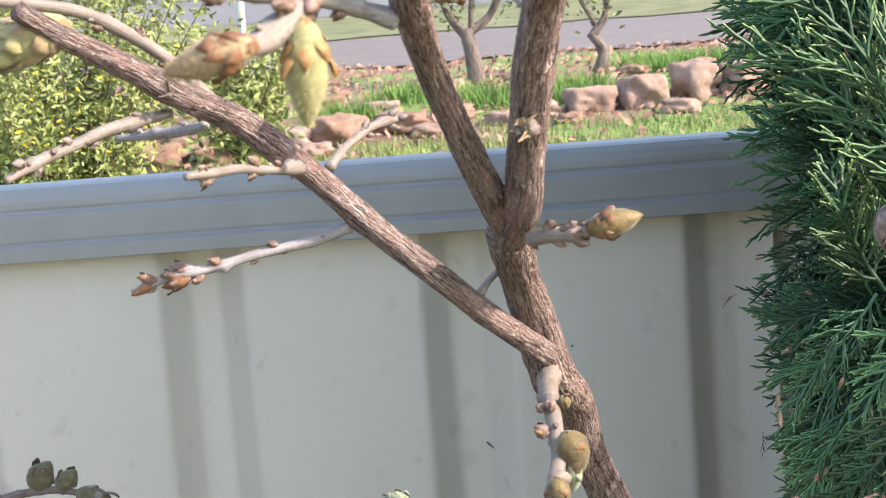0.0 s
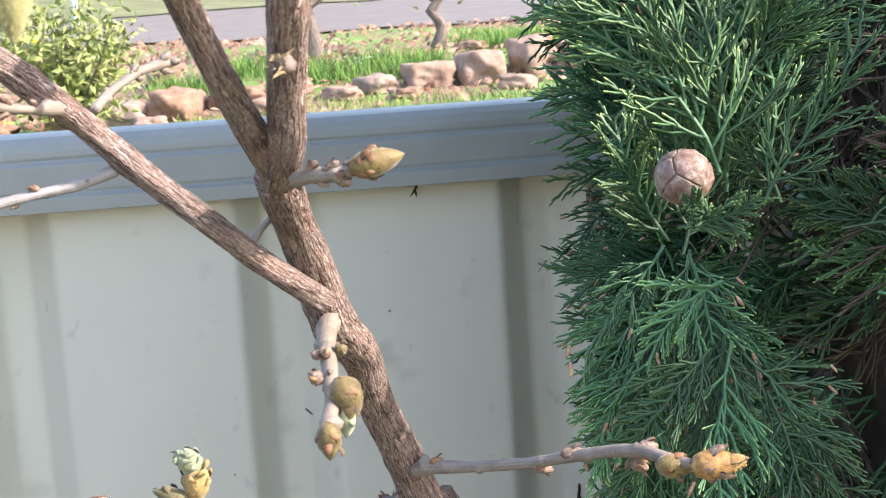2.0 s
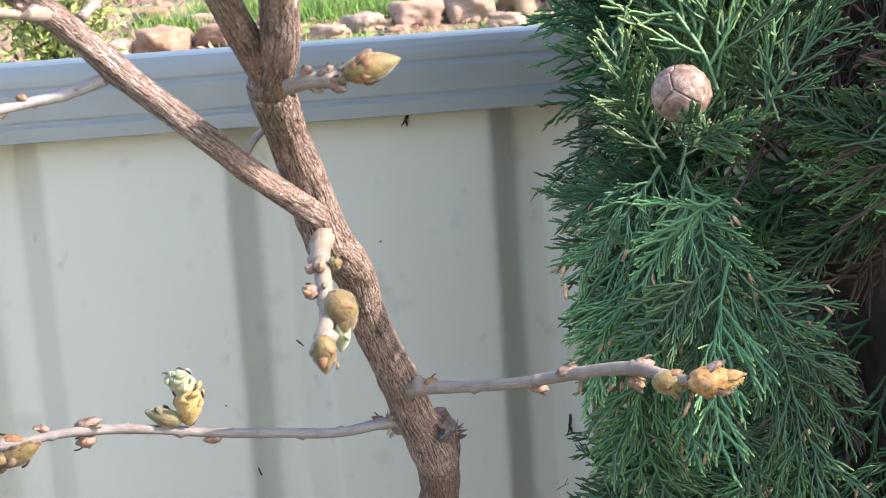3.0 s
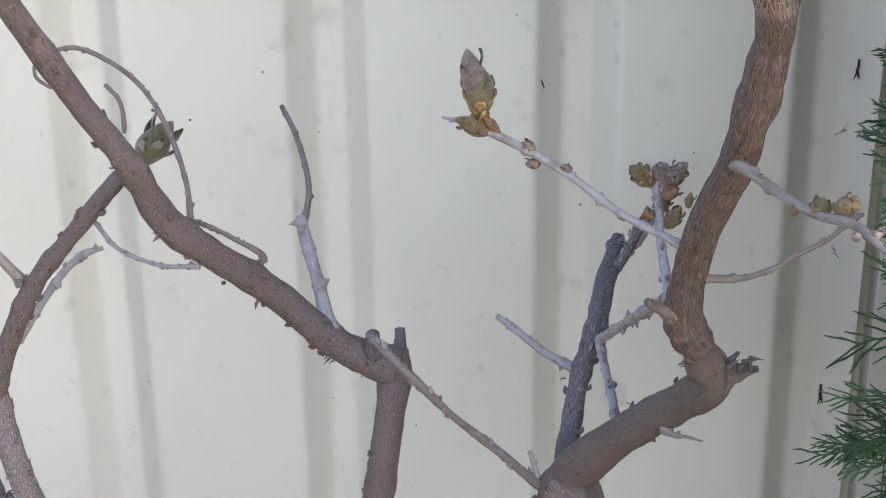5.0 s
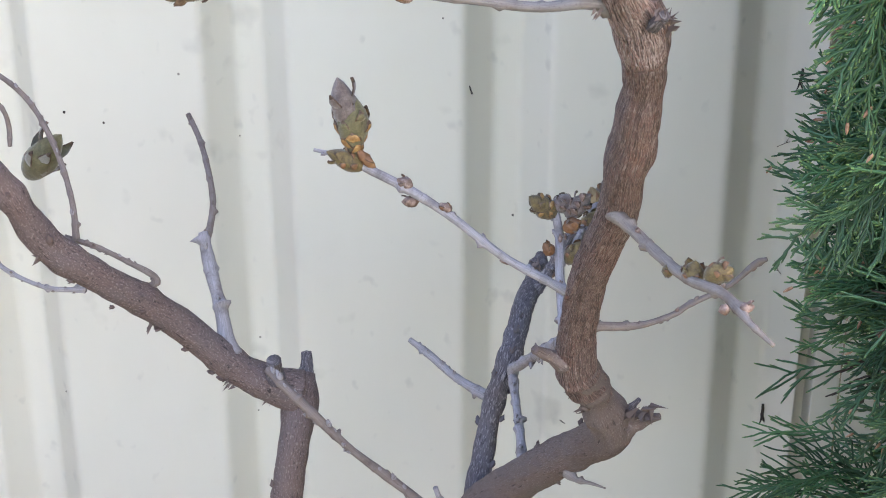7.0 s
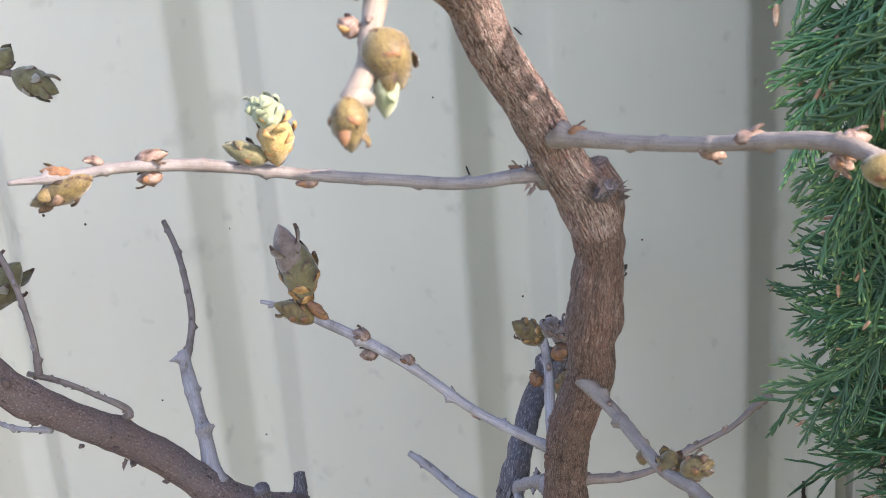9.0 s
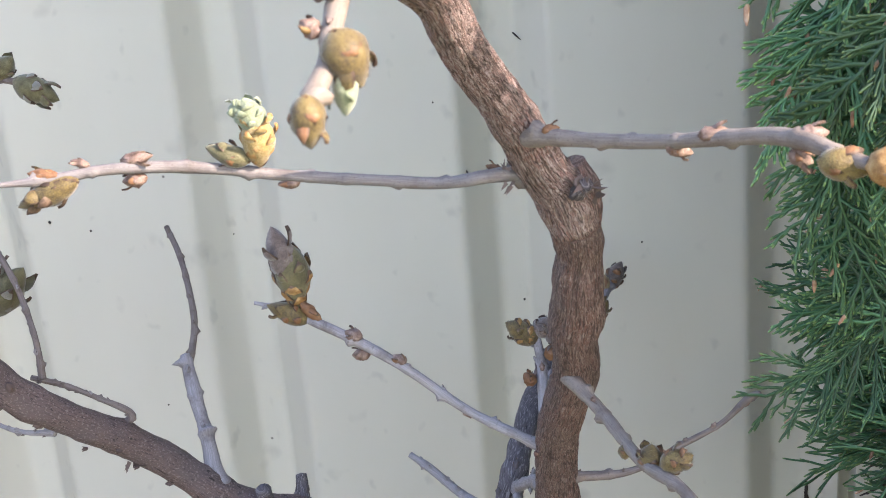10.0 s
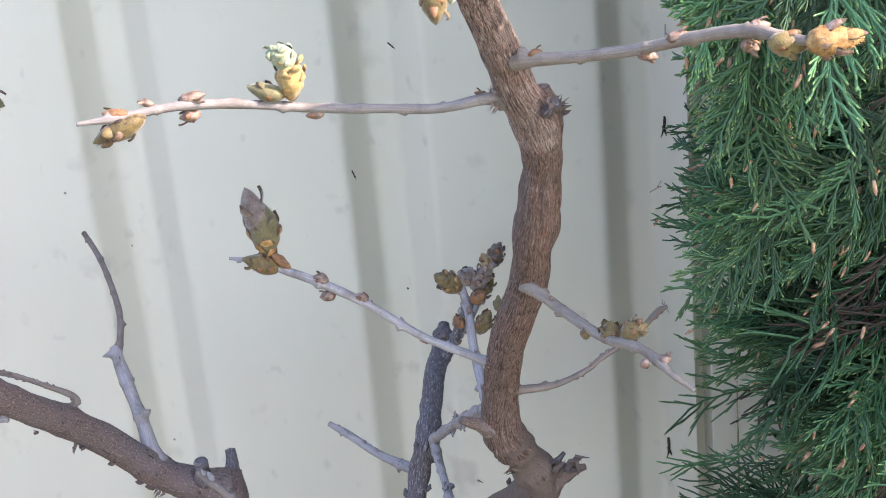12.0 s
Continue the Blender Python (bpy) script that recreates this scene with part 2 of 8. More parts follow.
BUD_LEAF = mottled("bud_leaf", [(0.3, (0.11, 0.14, 0.075)), (0.5, (0.20, 0.235, 0.145)), (0.7, (0.35, 0.38, 0.28))], 240, 0.7, 0.4, 0.0004, sheen=0.4, fuzz=0.5)
BUD_FRESH = mottled("bud_fresh", [(0.33, (0.12, 0.10, 0.035)), (0.5, (0.30, 0.20, 0.065)), (0.68, (0.47, 0.37, 0.20))], 260, 0.7, 0.5, 0.0004, sheen=0.3, fuzz=0.5)
SCALE_BROWN = mottled("bud_scale", [(0.3, (0.085, 0.035, 0.016)), (0.55, (0.22, 0.105, 0.05)), (0.78, (0.40, 0.24, 0.13))], 240, 0.6, 0.5, 0.0003, fuzz=0.35)
SCALE_PINK = mottled("bud_scale_pink", [(0.35, (0.085, 0.048, 0.036)), (0.52, (0.21, 0.138, 0.112)), (0.7, (0.43, 0.33, 0.285))], 330, 0.6, 0.5, 0.0003, fuzz=0.35)
SCALE_ORANGE = mottled("bud_scale_orange", [(0.35, (0.15, 0.065, 0.022)), (0.52, (0.31, 0.175, 0.065)), (0.7, (0.50, 0.35, 0.17))], 300, 0.7, 0.5, 0.0003, fuzz=0.35)
SCALE_RIM = mottled("bud_scale_edge", [(0.35, (0.030, 0.017, 0.011)), (0.52, (0.090, 0.054, 0.035)), (0.7, (0.22, 0.15, 0.105))], 300, 0.7, 0.5, 0.0003)


def fence_paint():
    m, nt, b = material("fence_paint", 0.42)
    v = place_of(nt)
    soft = noise_tex(nt, mapped(nt, v, (1, 1, 0.35)), 5.0, 4)
    base = ramp(nt, soft, [(0.3, (0.61, 0.595, 0.515)), (0.7, (0.67, 0.655, 0.572))])
    blotch = noise_tex(nt, v, 17, 3, 0.5)
    base = mixed(nt, ramp(nt, blotch, [(0.64, (0, 0, 0)), (0.74, (0.34, 0.34, 0.34))]), base, (0.36, 0.35, 0.31))
    smudge = noise_tex(nt, mapped(nt, v, (1, 1, 0.75)), 46, 2, 0.5)
    base = mixed(nt, ramp(nt, smudge, [(0.66, (0, 0, 0)), (0.76, (0.30, 0.30, 0.30))]), base, (0.33, 0.325, 0.30))
    dots = node(nt, "ShaderNodeTexVoronoi", Scale=20.0)
    nt.links.new(v, dots.inputs["Vector"])
    few = ramp(nt, dots.outputs["Color"], [(0.55, (0, 0, 0)), (0.6, (1, 1, 1))])
    dot = ramp(nt, dots.outputs["Distance"], [(0.016, (0.85, 0.85, 0.85)), (0.034, (0, 0, 0))])
    base = mixed(nt, mixed(nt, 1.0, dot, few, "MULTIPLY"), base, (0.10, 0.085, 0.07))
    nt.links.new(base, b.inputs["Base Color"])
    nt.links.new(ramp(nt, soft, [(0.3, (0.36,) * 3), (0.7, (0.55,) * 3)]), b.inputs["Roughness"])
    bumped(nt, b, noise_tex(nt, v, 300, 3), 0.08, 0.0005)
    return m


FENCE = fence_paint()
RAIL = mottled("rail_paint", [(0.35, (0.275, 0.290, 0.278)), (0.7, (0.325, 0.340, 0.325))], 9, 0.45, 0.04, 0.0004)


# ---- mesh helpers ----
def mesh_object(name, verts, faces, mats, uvs=None, slots=None, smooth=True):
    me = bpy.data.meshes.new(name)
    me.from_pydata([tuple(v) for v in verts], [], faces)
    for m in mats if isinstance(mats, (list, tuple)) else [mats]:
        me.materials.append(m)
    if uvs is not None:
        layer = me.uv_layers.new(name="UVMap")
        layer.data.foreach_set("uv", np.asarray(uvs, dtype=np.float32).ravel())
    if slots is not None:
        me.polygons.foreach_set("material_index", np.asarray(slots, dtype=np.int32))
    if smooth:
        me.polygons.foreach_set("use_smooth", np.ones(len(faces), dtype=bool))
    me.update()
    return new(name, me)


def part(name, bm, mat, parent, label=""):
    """Links a bmesh as one mesh object under a thing or a part."""
    me = bpy.data.meshes.new(name)
    bm.to_mesh(me)
    bm.free()
    for m in mat if isinstance(mat, (list, tuple)) else [mat]:
        me.materials.append(m)
    ob = new(name, me)
    adopt(ob, parent)
    return tagged(ob, label)


def curve_points(pts, step):
    """A Catmull-Rom line through (x, y, z, r), with even steps."""
    p = np.array(pts, dtype=float)
    p = np.vstack([2 * p[0] - p[1], p, 2 * p[-1] - p[-2]])
    p[0, 3], p[-1, 3] = p[1, 3], p[-2, 3]
    out = []
    for i in range(1, len(p) - 2):
        a, b, c, d = p[i - 1:i + 3]
        n = max(3, int(np.linalg.norm(c[:3] - b[:3]) / step))
        for k in range(n):
            t = k / n
            q = 0.5 * (2 * b + (c - a) * t + (2 * a - 5 * b + 4 * c - d) * t ** 2 + (3 * b - a - 3 * c + d) * t ** 3)
            q[3] = b[3] + (c[3] - b[3]) * (t * t * (3 - 2 * t))
            out.append(q)
    out.append(p[-2])
    return np.array(out)


def tube(pts, sides=14, step=0.004, rough=0.10, lumps=0.06, seed=0, knots=(), blunt=True, grooves=0.0, lopsided=0.0):
    """Verts, faces and UVs of a stem with uneven, lumpy skin. knots: (share of the length, swelling, spread in metres)."""
    c = curve_points(pts, step)
    pos, rad = c[:, :3], c[:, 3].copy()
    along = np.concatenate([[0], np.cumsum(np.linalg.norm(np.diff(pos, axis=0), axis=1))])
    bumps = []
    for n, (share, swell, spread) in enumerate(knots):
        rise = swell * np.exp(-((along - share * along[-1]) / spread) ** 2)
        rad *= 1 + rise * (1 - lopsided)
        bumps.append((n * 2.4 + seed, rise * lopsided))
    tan = np.gradient(pos, axis=0)
    tan /= np.linalg.norm(tan, axis=1)[:, None]
    back = np.array((0.0, 1.0, 0.05))
    verts, uvs_ring = [], []
    rmean = float(rad.mean())
    for i in range(len(pos)):
        n = back - tan[i] * (back @ tan[i])
        if np.linalg.norm(n) < 0.15:
            n = np.array((1.0, 0, 0)) - tan[i] * tan[i][0]
        n /= np.linalg.norm(n)
        b = np.cross(tan[i], n)
        for j in range(sides):
            a = 2 * math.pi * j / sides
            way = n * math.cos(a) + b * math.sin(a)
            q = Vector(pos[i] + way * rad[i])
            big = noise.noise(q * 55 + Vector((seed * 7.3, 0, 0))) + 0.5 * noise.noise(q * 150 + Vector((0, seed * 3.1, 0)))
            fine = noise.noise(Vector((a * 3.2 * math.cos(0), along[i] * 60, seed)) + Vector((math.cos(a) * 3, math.sin(a) * 3, 0)))
            groove = noise.noise(Vector((math.cos(a) * 8, math.sin(a) * 8, along[i] * 30 + seed * 3.1)))
            knob = sum(rise[i] * max(0.0, math.cos(a - turn)) ** 2 for turn, rise in bumps) if lopsided else 0.0
            verts.append(pos[i] + way * rad[i] * (1 + knob + lumps * big + rough * fine - grooves * max(0.0, groove)))
    faces, uvs = [], []
    for i in range(len(pos) - 1):
        for j in range(sides):
            k = (j + 1) % sides
            faces.append((i * sides + j, i * sides + k, (i + 1) * sides + k, (i + 1) * sides + j))
            u0, u1 = 2 * math.pi * rmean * j / sides, 2 * math.pi * rmean * (j + 1) / sides
            uvs += [(u0, along[i]), (u1, along[i]), (u1, along[i + 1]), (u0, along[i + 1])]
    for end, sign in ((0, -1), (len(pos) - 1, 1)):
        tip = len(verts)
        verts.append(pos[end] + tan[end] * sign * rad[end] * (0.25 if blunt else 0.9))
        for j in range(sides):
            k = (j + 1) % sides
            f = (end * sides + k, end * sides + j, tip) if sign < 0 else (end * sides + j, end * sides + k, tip)
            faces.append(f)
            uvs += [(0.001 * j, along[end]), (0.001 * k, along[end]), (0.0005, along[end] + 0.001)]
    return verts, faces, uvs


def stem(name, pts, mat, parent, sides=14, step=0.004, rough=0.08, lumps=0.08, seed=1, knots=(), label="", blunt=True, grooves=0.0):
    if name == "twig":
        knots = [(share, swell * 4.6, spread * 0.75) for share, swell, spread in knots]
        lumps = lumps * 2.1
    v, f, uv = tube(pts, sides, step, rough, lumps, seed, knots, blunt, grooves, 0.85 if name == "twig" else 0.0)
    ob = mesh_object(name, v, f, mat, uv)
    adopt(ob, parent)
    return tagged(ob, label)


def splinters(verts, faces, slots, at, way, count, size, rng, slot=0):
    """Small pointed flakes of bark round a point."""
    way = Vector(way).normalized()
    for _ in range(count):
        d = (way + Vector((rng.uniform(-1, 1), rng.uniform(-1, 1), rng.uniform(-1, 1))) * 0.8).normalized()
        s = d.orthogonal().normalized()
        w = size * rng.uniform(0.12, 0.25)
        o = Vector(at) + Vector((rng.uniform(-1, 1), rng.uniform(-1, 1), rng.uniform(-1, 1))) * size * 0.4
        t = d.cross(s)
        i = len(verts)
        verts += [o + s * w, o - s * w * 0.6 + t * w, o - s * w * 0.6 - t * w, o + d * size * rng.uniform(0.5, 1.2) + s * w]
        faces += [(i, i + 1, i + 3), (i + 1, i + 2, i + 3), (i + 2, i, i + 3)]
        slots += [slot] * 3


def add_scale(verts, faces, slots, base, axis, out, length, width, curl, slot, rim=2):
    """One pointed bud scale: a cupped shell with thickness, from its base along axis, bulging out."""
    side = axis.cross(out).normalized()
    spread = (-1.0, -0.84, 0.0, 0.84, 1.0)
    rows, cols = 5, len(spread)
    for layer in (0, 1):
        i0 = len(verts)
        for r in range(rows):
            t = r / (rows - 1)
            w = width * math.sin(math.pi * (0.22 + 0.78 * t)) * (1 - 0.25 * t)
            for s in spread:
                bulge = curl * math.sin(math.pi * min(1, t * 0.9)) - 0.35 * width * s * s
                verts.append(base + axis * (length * t) + side * (w * s) + out * (bulge - layer * 0.0003))
        for r in range(rows - 1):
            for k in range(cols - 1):
                a = i0 + r * cols + k
                q = (a, a + 1, a + cols + 1, a + cols)
                faces.append(q if layer == 0 else q[::-1])
                slots.append(rim if k in (0, cols - 2) or r == rows - 2 else slot)


def bud(parent, base, tip, width, mats, scales=10, seed=0, fat=0.42, label="", open_tip=0.15, name="bud", hairs=0):
    """A swelling bud: a furry egg-shaped body with overlapping pointed scales round its foot. mats: body, scale."""
    rng = random.Random(seed)
    base, tip = Vector(base), Vector(tip)
    axis = tip - base
    length = axis.length
    axis.normalize()
    s = axis.orthogonal().normalized()
    t = axis.cross(s)
    verts, faces, slots = [], [], []
    rings, sides = 12, 14
    for i in range(rings + 1):
        u = i / rings
        r = width / 2 * (math.sin(math.pi * u ** (math.log(0.5) / math.log(fat))) ** 0.75 if 0 < u < 1 else 0.02)
        for j in range(sides):
            a = 2 * math.pi * j / sides
            q = base + axis * (u * length)
            k = r * (1 + (0.42 if name == "side_bud" else 0.10) * noise.noise(Vector((math.cos(a) * 2, math.sin(a) * 2, u * 6 + seed))) + 0.05 * math.sin(a * 5 + u * 9))
            verts.append(q + (s * math.cos(a) + t * math.sin(a)) * k)
    for i in range(rings):
        for j in range(sides):
            k = (j + 1) % sides
            faces.append((i * sides + j, i * sides + k, (i + 1) * sides + k, (i + 1) * sides + j))
            slots.append(0)
    for n in range(scales):
        u = 0.02 + (0.55 + open_tip) * (n / max(1, scales)) ** 1.1
        a = n * 2.399 + rng.uniform(-0.3, 0.3)
        out = (s * math.cos(a) + t * math.sin(a)).normalized()
        r = width / 2 * (math.sin(math.pi * max(0.02, u) ** (math.log(0.5) / math.log(fat))) ** 0.75)
        small = name == "side_bud"
        lean = (axis + out * (rng.uniform(0.0, 0.45) if small else rng.uniform(0.0, 0.5))).normalized()
        add_scale(verts, faces, slots, base + axis * (u * length) + out * r * 0.86, lean, out, length * (rng.uniform(0.32, 0.52) if small else rng.uniform(0.26, 0.40)) * (0.72 if scales > 12 else 1.0), width * rng.uniform(0.2, 0.3), width * 0.13, 1 if u < 0.40 or rng.random() < 0.34 else 0)
    for _ in range(hairs):
        a, u = rng.uniform(0, 6.283), rng.uniform(0.2, 0.97)
        out = s * math.cos(a) + t * math.sin(a)
        r = width / 2 * (math.sin(math.pi * u ** (math.log(0.5) / math.log(fat))) ** 0.75)
        o = base + axis * (u * length) + out * r * 0.95
        d = (out * 0.7 + axis * rng.uniform(0.3, 1.0) + Vector((rng.uniform(-1, 1), rng.uniform(-1, 1), rng.uniform(-1, 1))) * 0.4).normalized()
        w = d.orthogonal().normalized() * 0.00012
        i = len(verts)
        ln = rng.uniform(0.0005, 0.0015)
        verts += [o + w, o - w, o + d * ln]
        faces.append((i, i + 1, i + 2))
        slots.append(0)
    ob = mesh_object(name, verts, faces, [*mats, mats[1] if mats[0] in (BUD_LEAF, BUD_FRESH, BUD_OLIVE, BUD_TAN) else SCALE_RIM], slots=slots)
    adopt(ob, parent)
    return tagged(ob, label)


def leaf_scars(parent, line, spots, mat, seed=0, sink=0.75):
    """Small knobbly leaf scars and closed buds on a twig: (share, around in degrees, size)."""
    rng = random.Random(seed)
    c = curve_points(line, 0.003)
    for share, turn, size in spots:
        i = min(len(c) - 2, int(share * (len(c) - 1)))
        p, d = Vector(c[i, :3]), Vector(c[i + 1, :3] - c[i, :3]).normalized()
        up = Vector((0, 0, 1)) if abs(d.z) < 0.8 else Vector((1, 0, 0))
        up = (up - d * up.dot(d)).normalized()
        side = Vector((0, -1, 0)) - d * (-d.y)
        side = side.normalized() if side.length > 0.1 else d.cross(up)
        out = up * math.cos(radians(turn)) + side * math.sin(radians(turn))
        base = p + out * c[i, 3] * sink - d * size * 0.4
        bud(parent, base, base + (out * 0.40 + d * 0.85) * size, size * 0.50, (mat, mat), 4, rng.randint(0, 999), 0.4, name="side_bud")


def thing(name, at, label, category, group=""):
    e = new(name)
    e.location = at
    return tagged(e, label, category, group)


def adopt(ob, parent):
    """Hangs ob under parent without moving it."""
    ob.parent = parent
    if parent.type == "EMPTY":
        ob.matrix_parent_inverse = Matrix.Translation(parent.location).inverted()
    return ob


# ---- ground ----
PROFILE = [(-2000, 0), (0.06, 0), (0.12, 0.70), (8, 0.80), (10.5, 0.93), (12, 1.12), (13.2, 1.33), (17, 1.62), (25, 2.18), (31, 2.85), (36, 3.6), (60, 5.5), (3000, 40)]


def ground_z(x, y):
    z = float(np.interp(y, [p[0] for p in PROFILE], [p[1] for p in PROFILE]))
    if 0.2 < y < 200:
        z += 0.05 * noise.noise(Vector((x * 0.7, y * 0.7, 0))) * min(1, y / 3)
    return z


def sheet(name, xs, ys, lift, mat):
    verts = [(x, y, ground_z(x, y) + lift) for y in ys for x in xs]
    n = len(xs)
    faces = [(r * n + c, r * n + c + 1, (r + 1) * n + c + 1, (r + 1) * n + c) for r in range(len(ys) - 1) for c in range(n - 1)]
    return mesh_object(name, verts, faces, mat)


def soil_grass():
    m, nt, b = material("soil_and_grass", 0.95)
    v = place_of(nt)
    n = noise_tex(nt, v, 0.8, 5, 0.55)
    fine = noise_tex(nt, v, 24, 6, 0.7)
    soil = ramp(nt, fine, [(0.3, (0.13, 0.070, 0.050)), (0.55, (0.25, 0.158, 0.12)), (0.75, (0.35, 0.26, 0.21))])
    grass = ramp(nt, fine, [(0.3, (0.085, 0.16, 0.035)), (0.6, (0.15, 0.26, 0.065)), (0.8, (0.27, 0.32, 0.12))])
    nt.links.new(mixed(nt, ramp(nt, n, [(0.44, (0, 0, 0)), (0.56, (1, 1, 1))]), soil, grass), b.inputs["Base Color"])
    bumped(nt, b, fine, 0.8, 0.03)
    return m


GROUND = soil_grass()
ASPHALT = mottled("asphalt", [(0.3, (0.115, 0.102, 0.098)), (0.7, (0.150, 0.136, 0.131))], 3.0, 0.9, 0.4, 0.01)
VERGE = mottled("verge_grass", [(0.3, (0.085, 0.10, 0.04)), (0.55, (0.135, 0.15, 0.07)), (0.8, (0.21, 0.20, 0.115))], 1.6, 0.95, 0.8, 0.03)
xs = [-3000, -800, -200, -80, -40, -24, *np.arange(-16, 16.1, 0.5).tolist(), 24, 40, 80, 200, 800, 3000]
ys = [-2000, -300, -60, -20, -8, -4, -2, -1, -0.4, 0.055, 0.06, 0.12, 0.5, 1.5, 3, 5, 7, *np.arange(8, 20.1, 0.4).tolist(), 22, 25, 28, 31, 36, 45, 60, 120, 400, 3000]
tagged(sheet("ground", xs, ys, 0.0, GROUND), "brown soil and patchy grass rising behind the fence", "ground", kind="structure")
wide = [-200, -80, -40, *np.arange(-24, 24.1, 1.0).tolist(), 40, 80, 200]
tagged(sheet("road", wide, [17.2, 19, 21, 23, 24.6], 0.03, ASPHALT), "pale grey sunlit road beyond the garden", "road", kind="structure")
tagged(sheet("verge", wide, [24.6, 26, 28, 30.5], 0.05, VERGE), "strip of short dry grass beside the road", "verge", kind="structure")
tagged(sheet("far_road", wide, [30.5, 32, 34, 36, 45, 60], 0.06, mottled("far_asphalt", [(0.3, (0.12, 0.128, 0.138)), (0.7, (0.155, 0.164, 0.175))], 0.6, 0.9, 0.3, 0.01)), "bluish grey asphalt far behind the verge", "road", kind="structure")

# unseen dark sheet on the ground, added to weaken light bounced onto the fence
bed_x = [-6, -4, -3, -2, *np.arange(-1.5, 0.41, 0.1).tolist()]
bed_y = [*np.arange(-1.3, 0.01, 0.1).tolist(), 0.05]
BOUNCE_CUT = mottled("bounce_cut_dark", [(0.3, (0.020, 0.015, 0.012)), (0.55, (0.050, 0.037, 0.029)), (0.8, (0.10, 0.078, 0.062))], 60, 0.95, 1.0, 0.01)
tagged(sheet("bounce_cut_bed", bed_x, bed_y, 0.006, BOUNCE_CUT), "unseen dark ground sheet under the vines, added to cut bounced light", "ground", kind="structure")

# ---- fence ----
PITCH, RAIL_LOW = 0.254, 1.43
fence = thing("fence", (0.0, 0.02, 0.0), "cream ribbed sheet-steel fence with a grey capping rail", "fence")


def strip(name, line, z0, z1, mat, parent, label="", back=0.0012):
    """A folded sheet: a plan line of (x, y), drawn up from z0 to z1, with thickness."""
    rows = [z0, z1]
    v, f = [], []
    n = len(line)
    for off in (0.0, back):
        for z in rows:
            v += [(x, y + off, z) for x, y in line]
    for k in range(n - 1):
        f.append((k, k + 1, n + k + 1, n + k))
        f.append((2 * n + k + 1, 2 * n + k, 3 * n + k, 3 * n + k + 1))
        f.append((n + k, n + k + 1, 3 * n + k + 1, 3 * n + k))
        f.append((k + 1, k, 2 * n + k, 2 * n + k + 1))
    f += [(0, n, 3 * n, 2 * n), (n - 1, 3 * n - 1, 4 * n - 1, 2 * n - 1)]
    ob = mesh_object(name, v, f, mat, smooth=False)
    adopt(ob, parent)
    return tagged(ob, label)


def rounded(line, r=0.004, n=4):
    """Rounds the folds of a plan line."""
    out = [line[0]]
    for a, b, c in zip(line, line[1:], line[2:]):
        a, b, c = Vector(a), Vector(b), Vector(c)
        d1, d2 = (a - b), (c - b)
        k = min(r, d1.length * 0.45, d2.length * 0.45)
        p, q = b + d1.normalized() * k, b + d2.normalized() * k
        for i in range(n + 1):
            t = i / n
            out.append(tuple(p * (1 - t) ** 2 + b * 2 * t * (1 - t) + q * t * t))
    out.append(line[-1])
    return out


GROOVE = 0.034


def panel(x0, ribs, x1):
    line = [(x0, 0.0)]
    for e in ribs:
        line += [(e, 0.0), (e + 0.026, GROOVE), (e + 0.054, GROOVE), (e + 0.084, 0.0)]
    line.append((x1, 0.0))
    return strip("panel", rounded(line, 0.006, 5), 0.03, RAIL_LOW + 0.03, FENCE, fence)


panel(-1.10, [PITCH * i for i in range(-4, 2)], 0.338)
for k in range(5):
    panel(-1.8615 - 0.762 * k, [-1.778 - 0.762 * k + PITCH * i for i in range(3)], -1.1005 - 0.762 * k)
for k in range(5):
    panel(0.3835 + 0.8 * k, [0.5035 + 0.8 * k + PITCH * i for i in range(3)], 1.182 + 0.8 * k)
strip("post", rounded([(0.3385, 0.004), (0.3405, 0.004), (0.3415, 0.034), (0.3535, 0.034), (0.3545, -0.003), (0.381, -0.003), (0.382, 0.02), (0.3832, 0.02)], 0.0015, 2), 0.0, RAIL_LOW + 0.03, FENCE, fence, "cream steel post with a dark folded gap")

rail_line = rounded([(-0.016, 1.430), (-0.0300, 1.4305), (-0.0300, 1.4435), (-0.0250, 1.4455), (-0.0225, 1.4475), (-0.0238, 1.4500), (-0.0238, 1.4735), (-0.0190, 1.4755), (-0.0165, 1.4780), (-0.0178, 1.4805), (-0.0175, 1.4860), (-0.0145, 1.4935), (-0.0075, 1.4990), (0.004, 1.5010), (0.040, 1.502), (0.048, 1.494), (0.048, 1.432), (0.042, 1.43)], 0.001, 3)
rv, rf = [], []
for x in (-6.0, 6.0):
    rv += [(x, y, z) for y, z in rail_line]
nr = len(rail_line)
for k in range(nr):
    j = (k + 1) % nr
    rf.append((k, j, nr + j, nr + k))
rf += [tuple(range(nr))[::-1], tuple(range(nr, 2 * nr))]
rail = adopt(mesh_object("capping_rail", rv, rf, RAIL, smooth=False), fence)
tagged(rail, "bluish grey folded capping rail")

# unseen dark side wall, added to block sky light from the left of the fence
v, f = [], []
for y in (-4.5, 0.0):
    v += [(x, y, z) for x, z in ((-2.42, 0.0), (-2.3, 0.0), (-2.3, 2.15), (-2.33, 2.18), (-2.39, 2.18), (-2.42, 2.15))]
f = [(k, k + 6, (k + 1) % 6 + 6, (k + 1) % 6) for k in range(6)] + [(0, 1, 2, 3, 4, 5), (11, 10, 9, 8, 7, 6)]
tagged(mesh_object("sky_block_west", v, f, mottled("sky_block_dark", [(0.3, (0.050, 0.048, 0.045)), (0.7, (0.075, 0.072, 0.067))], 4, 0.9, 0.4, 0.002), smooth=False), "plain dark wall, unseen, added to block light from the left", "wall", kind="structure")

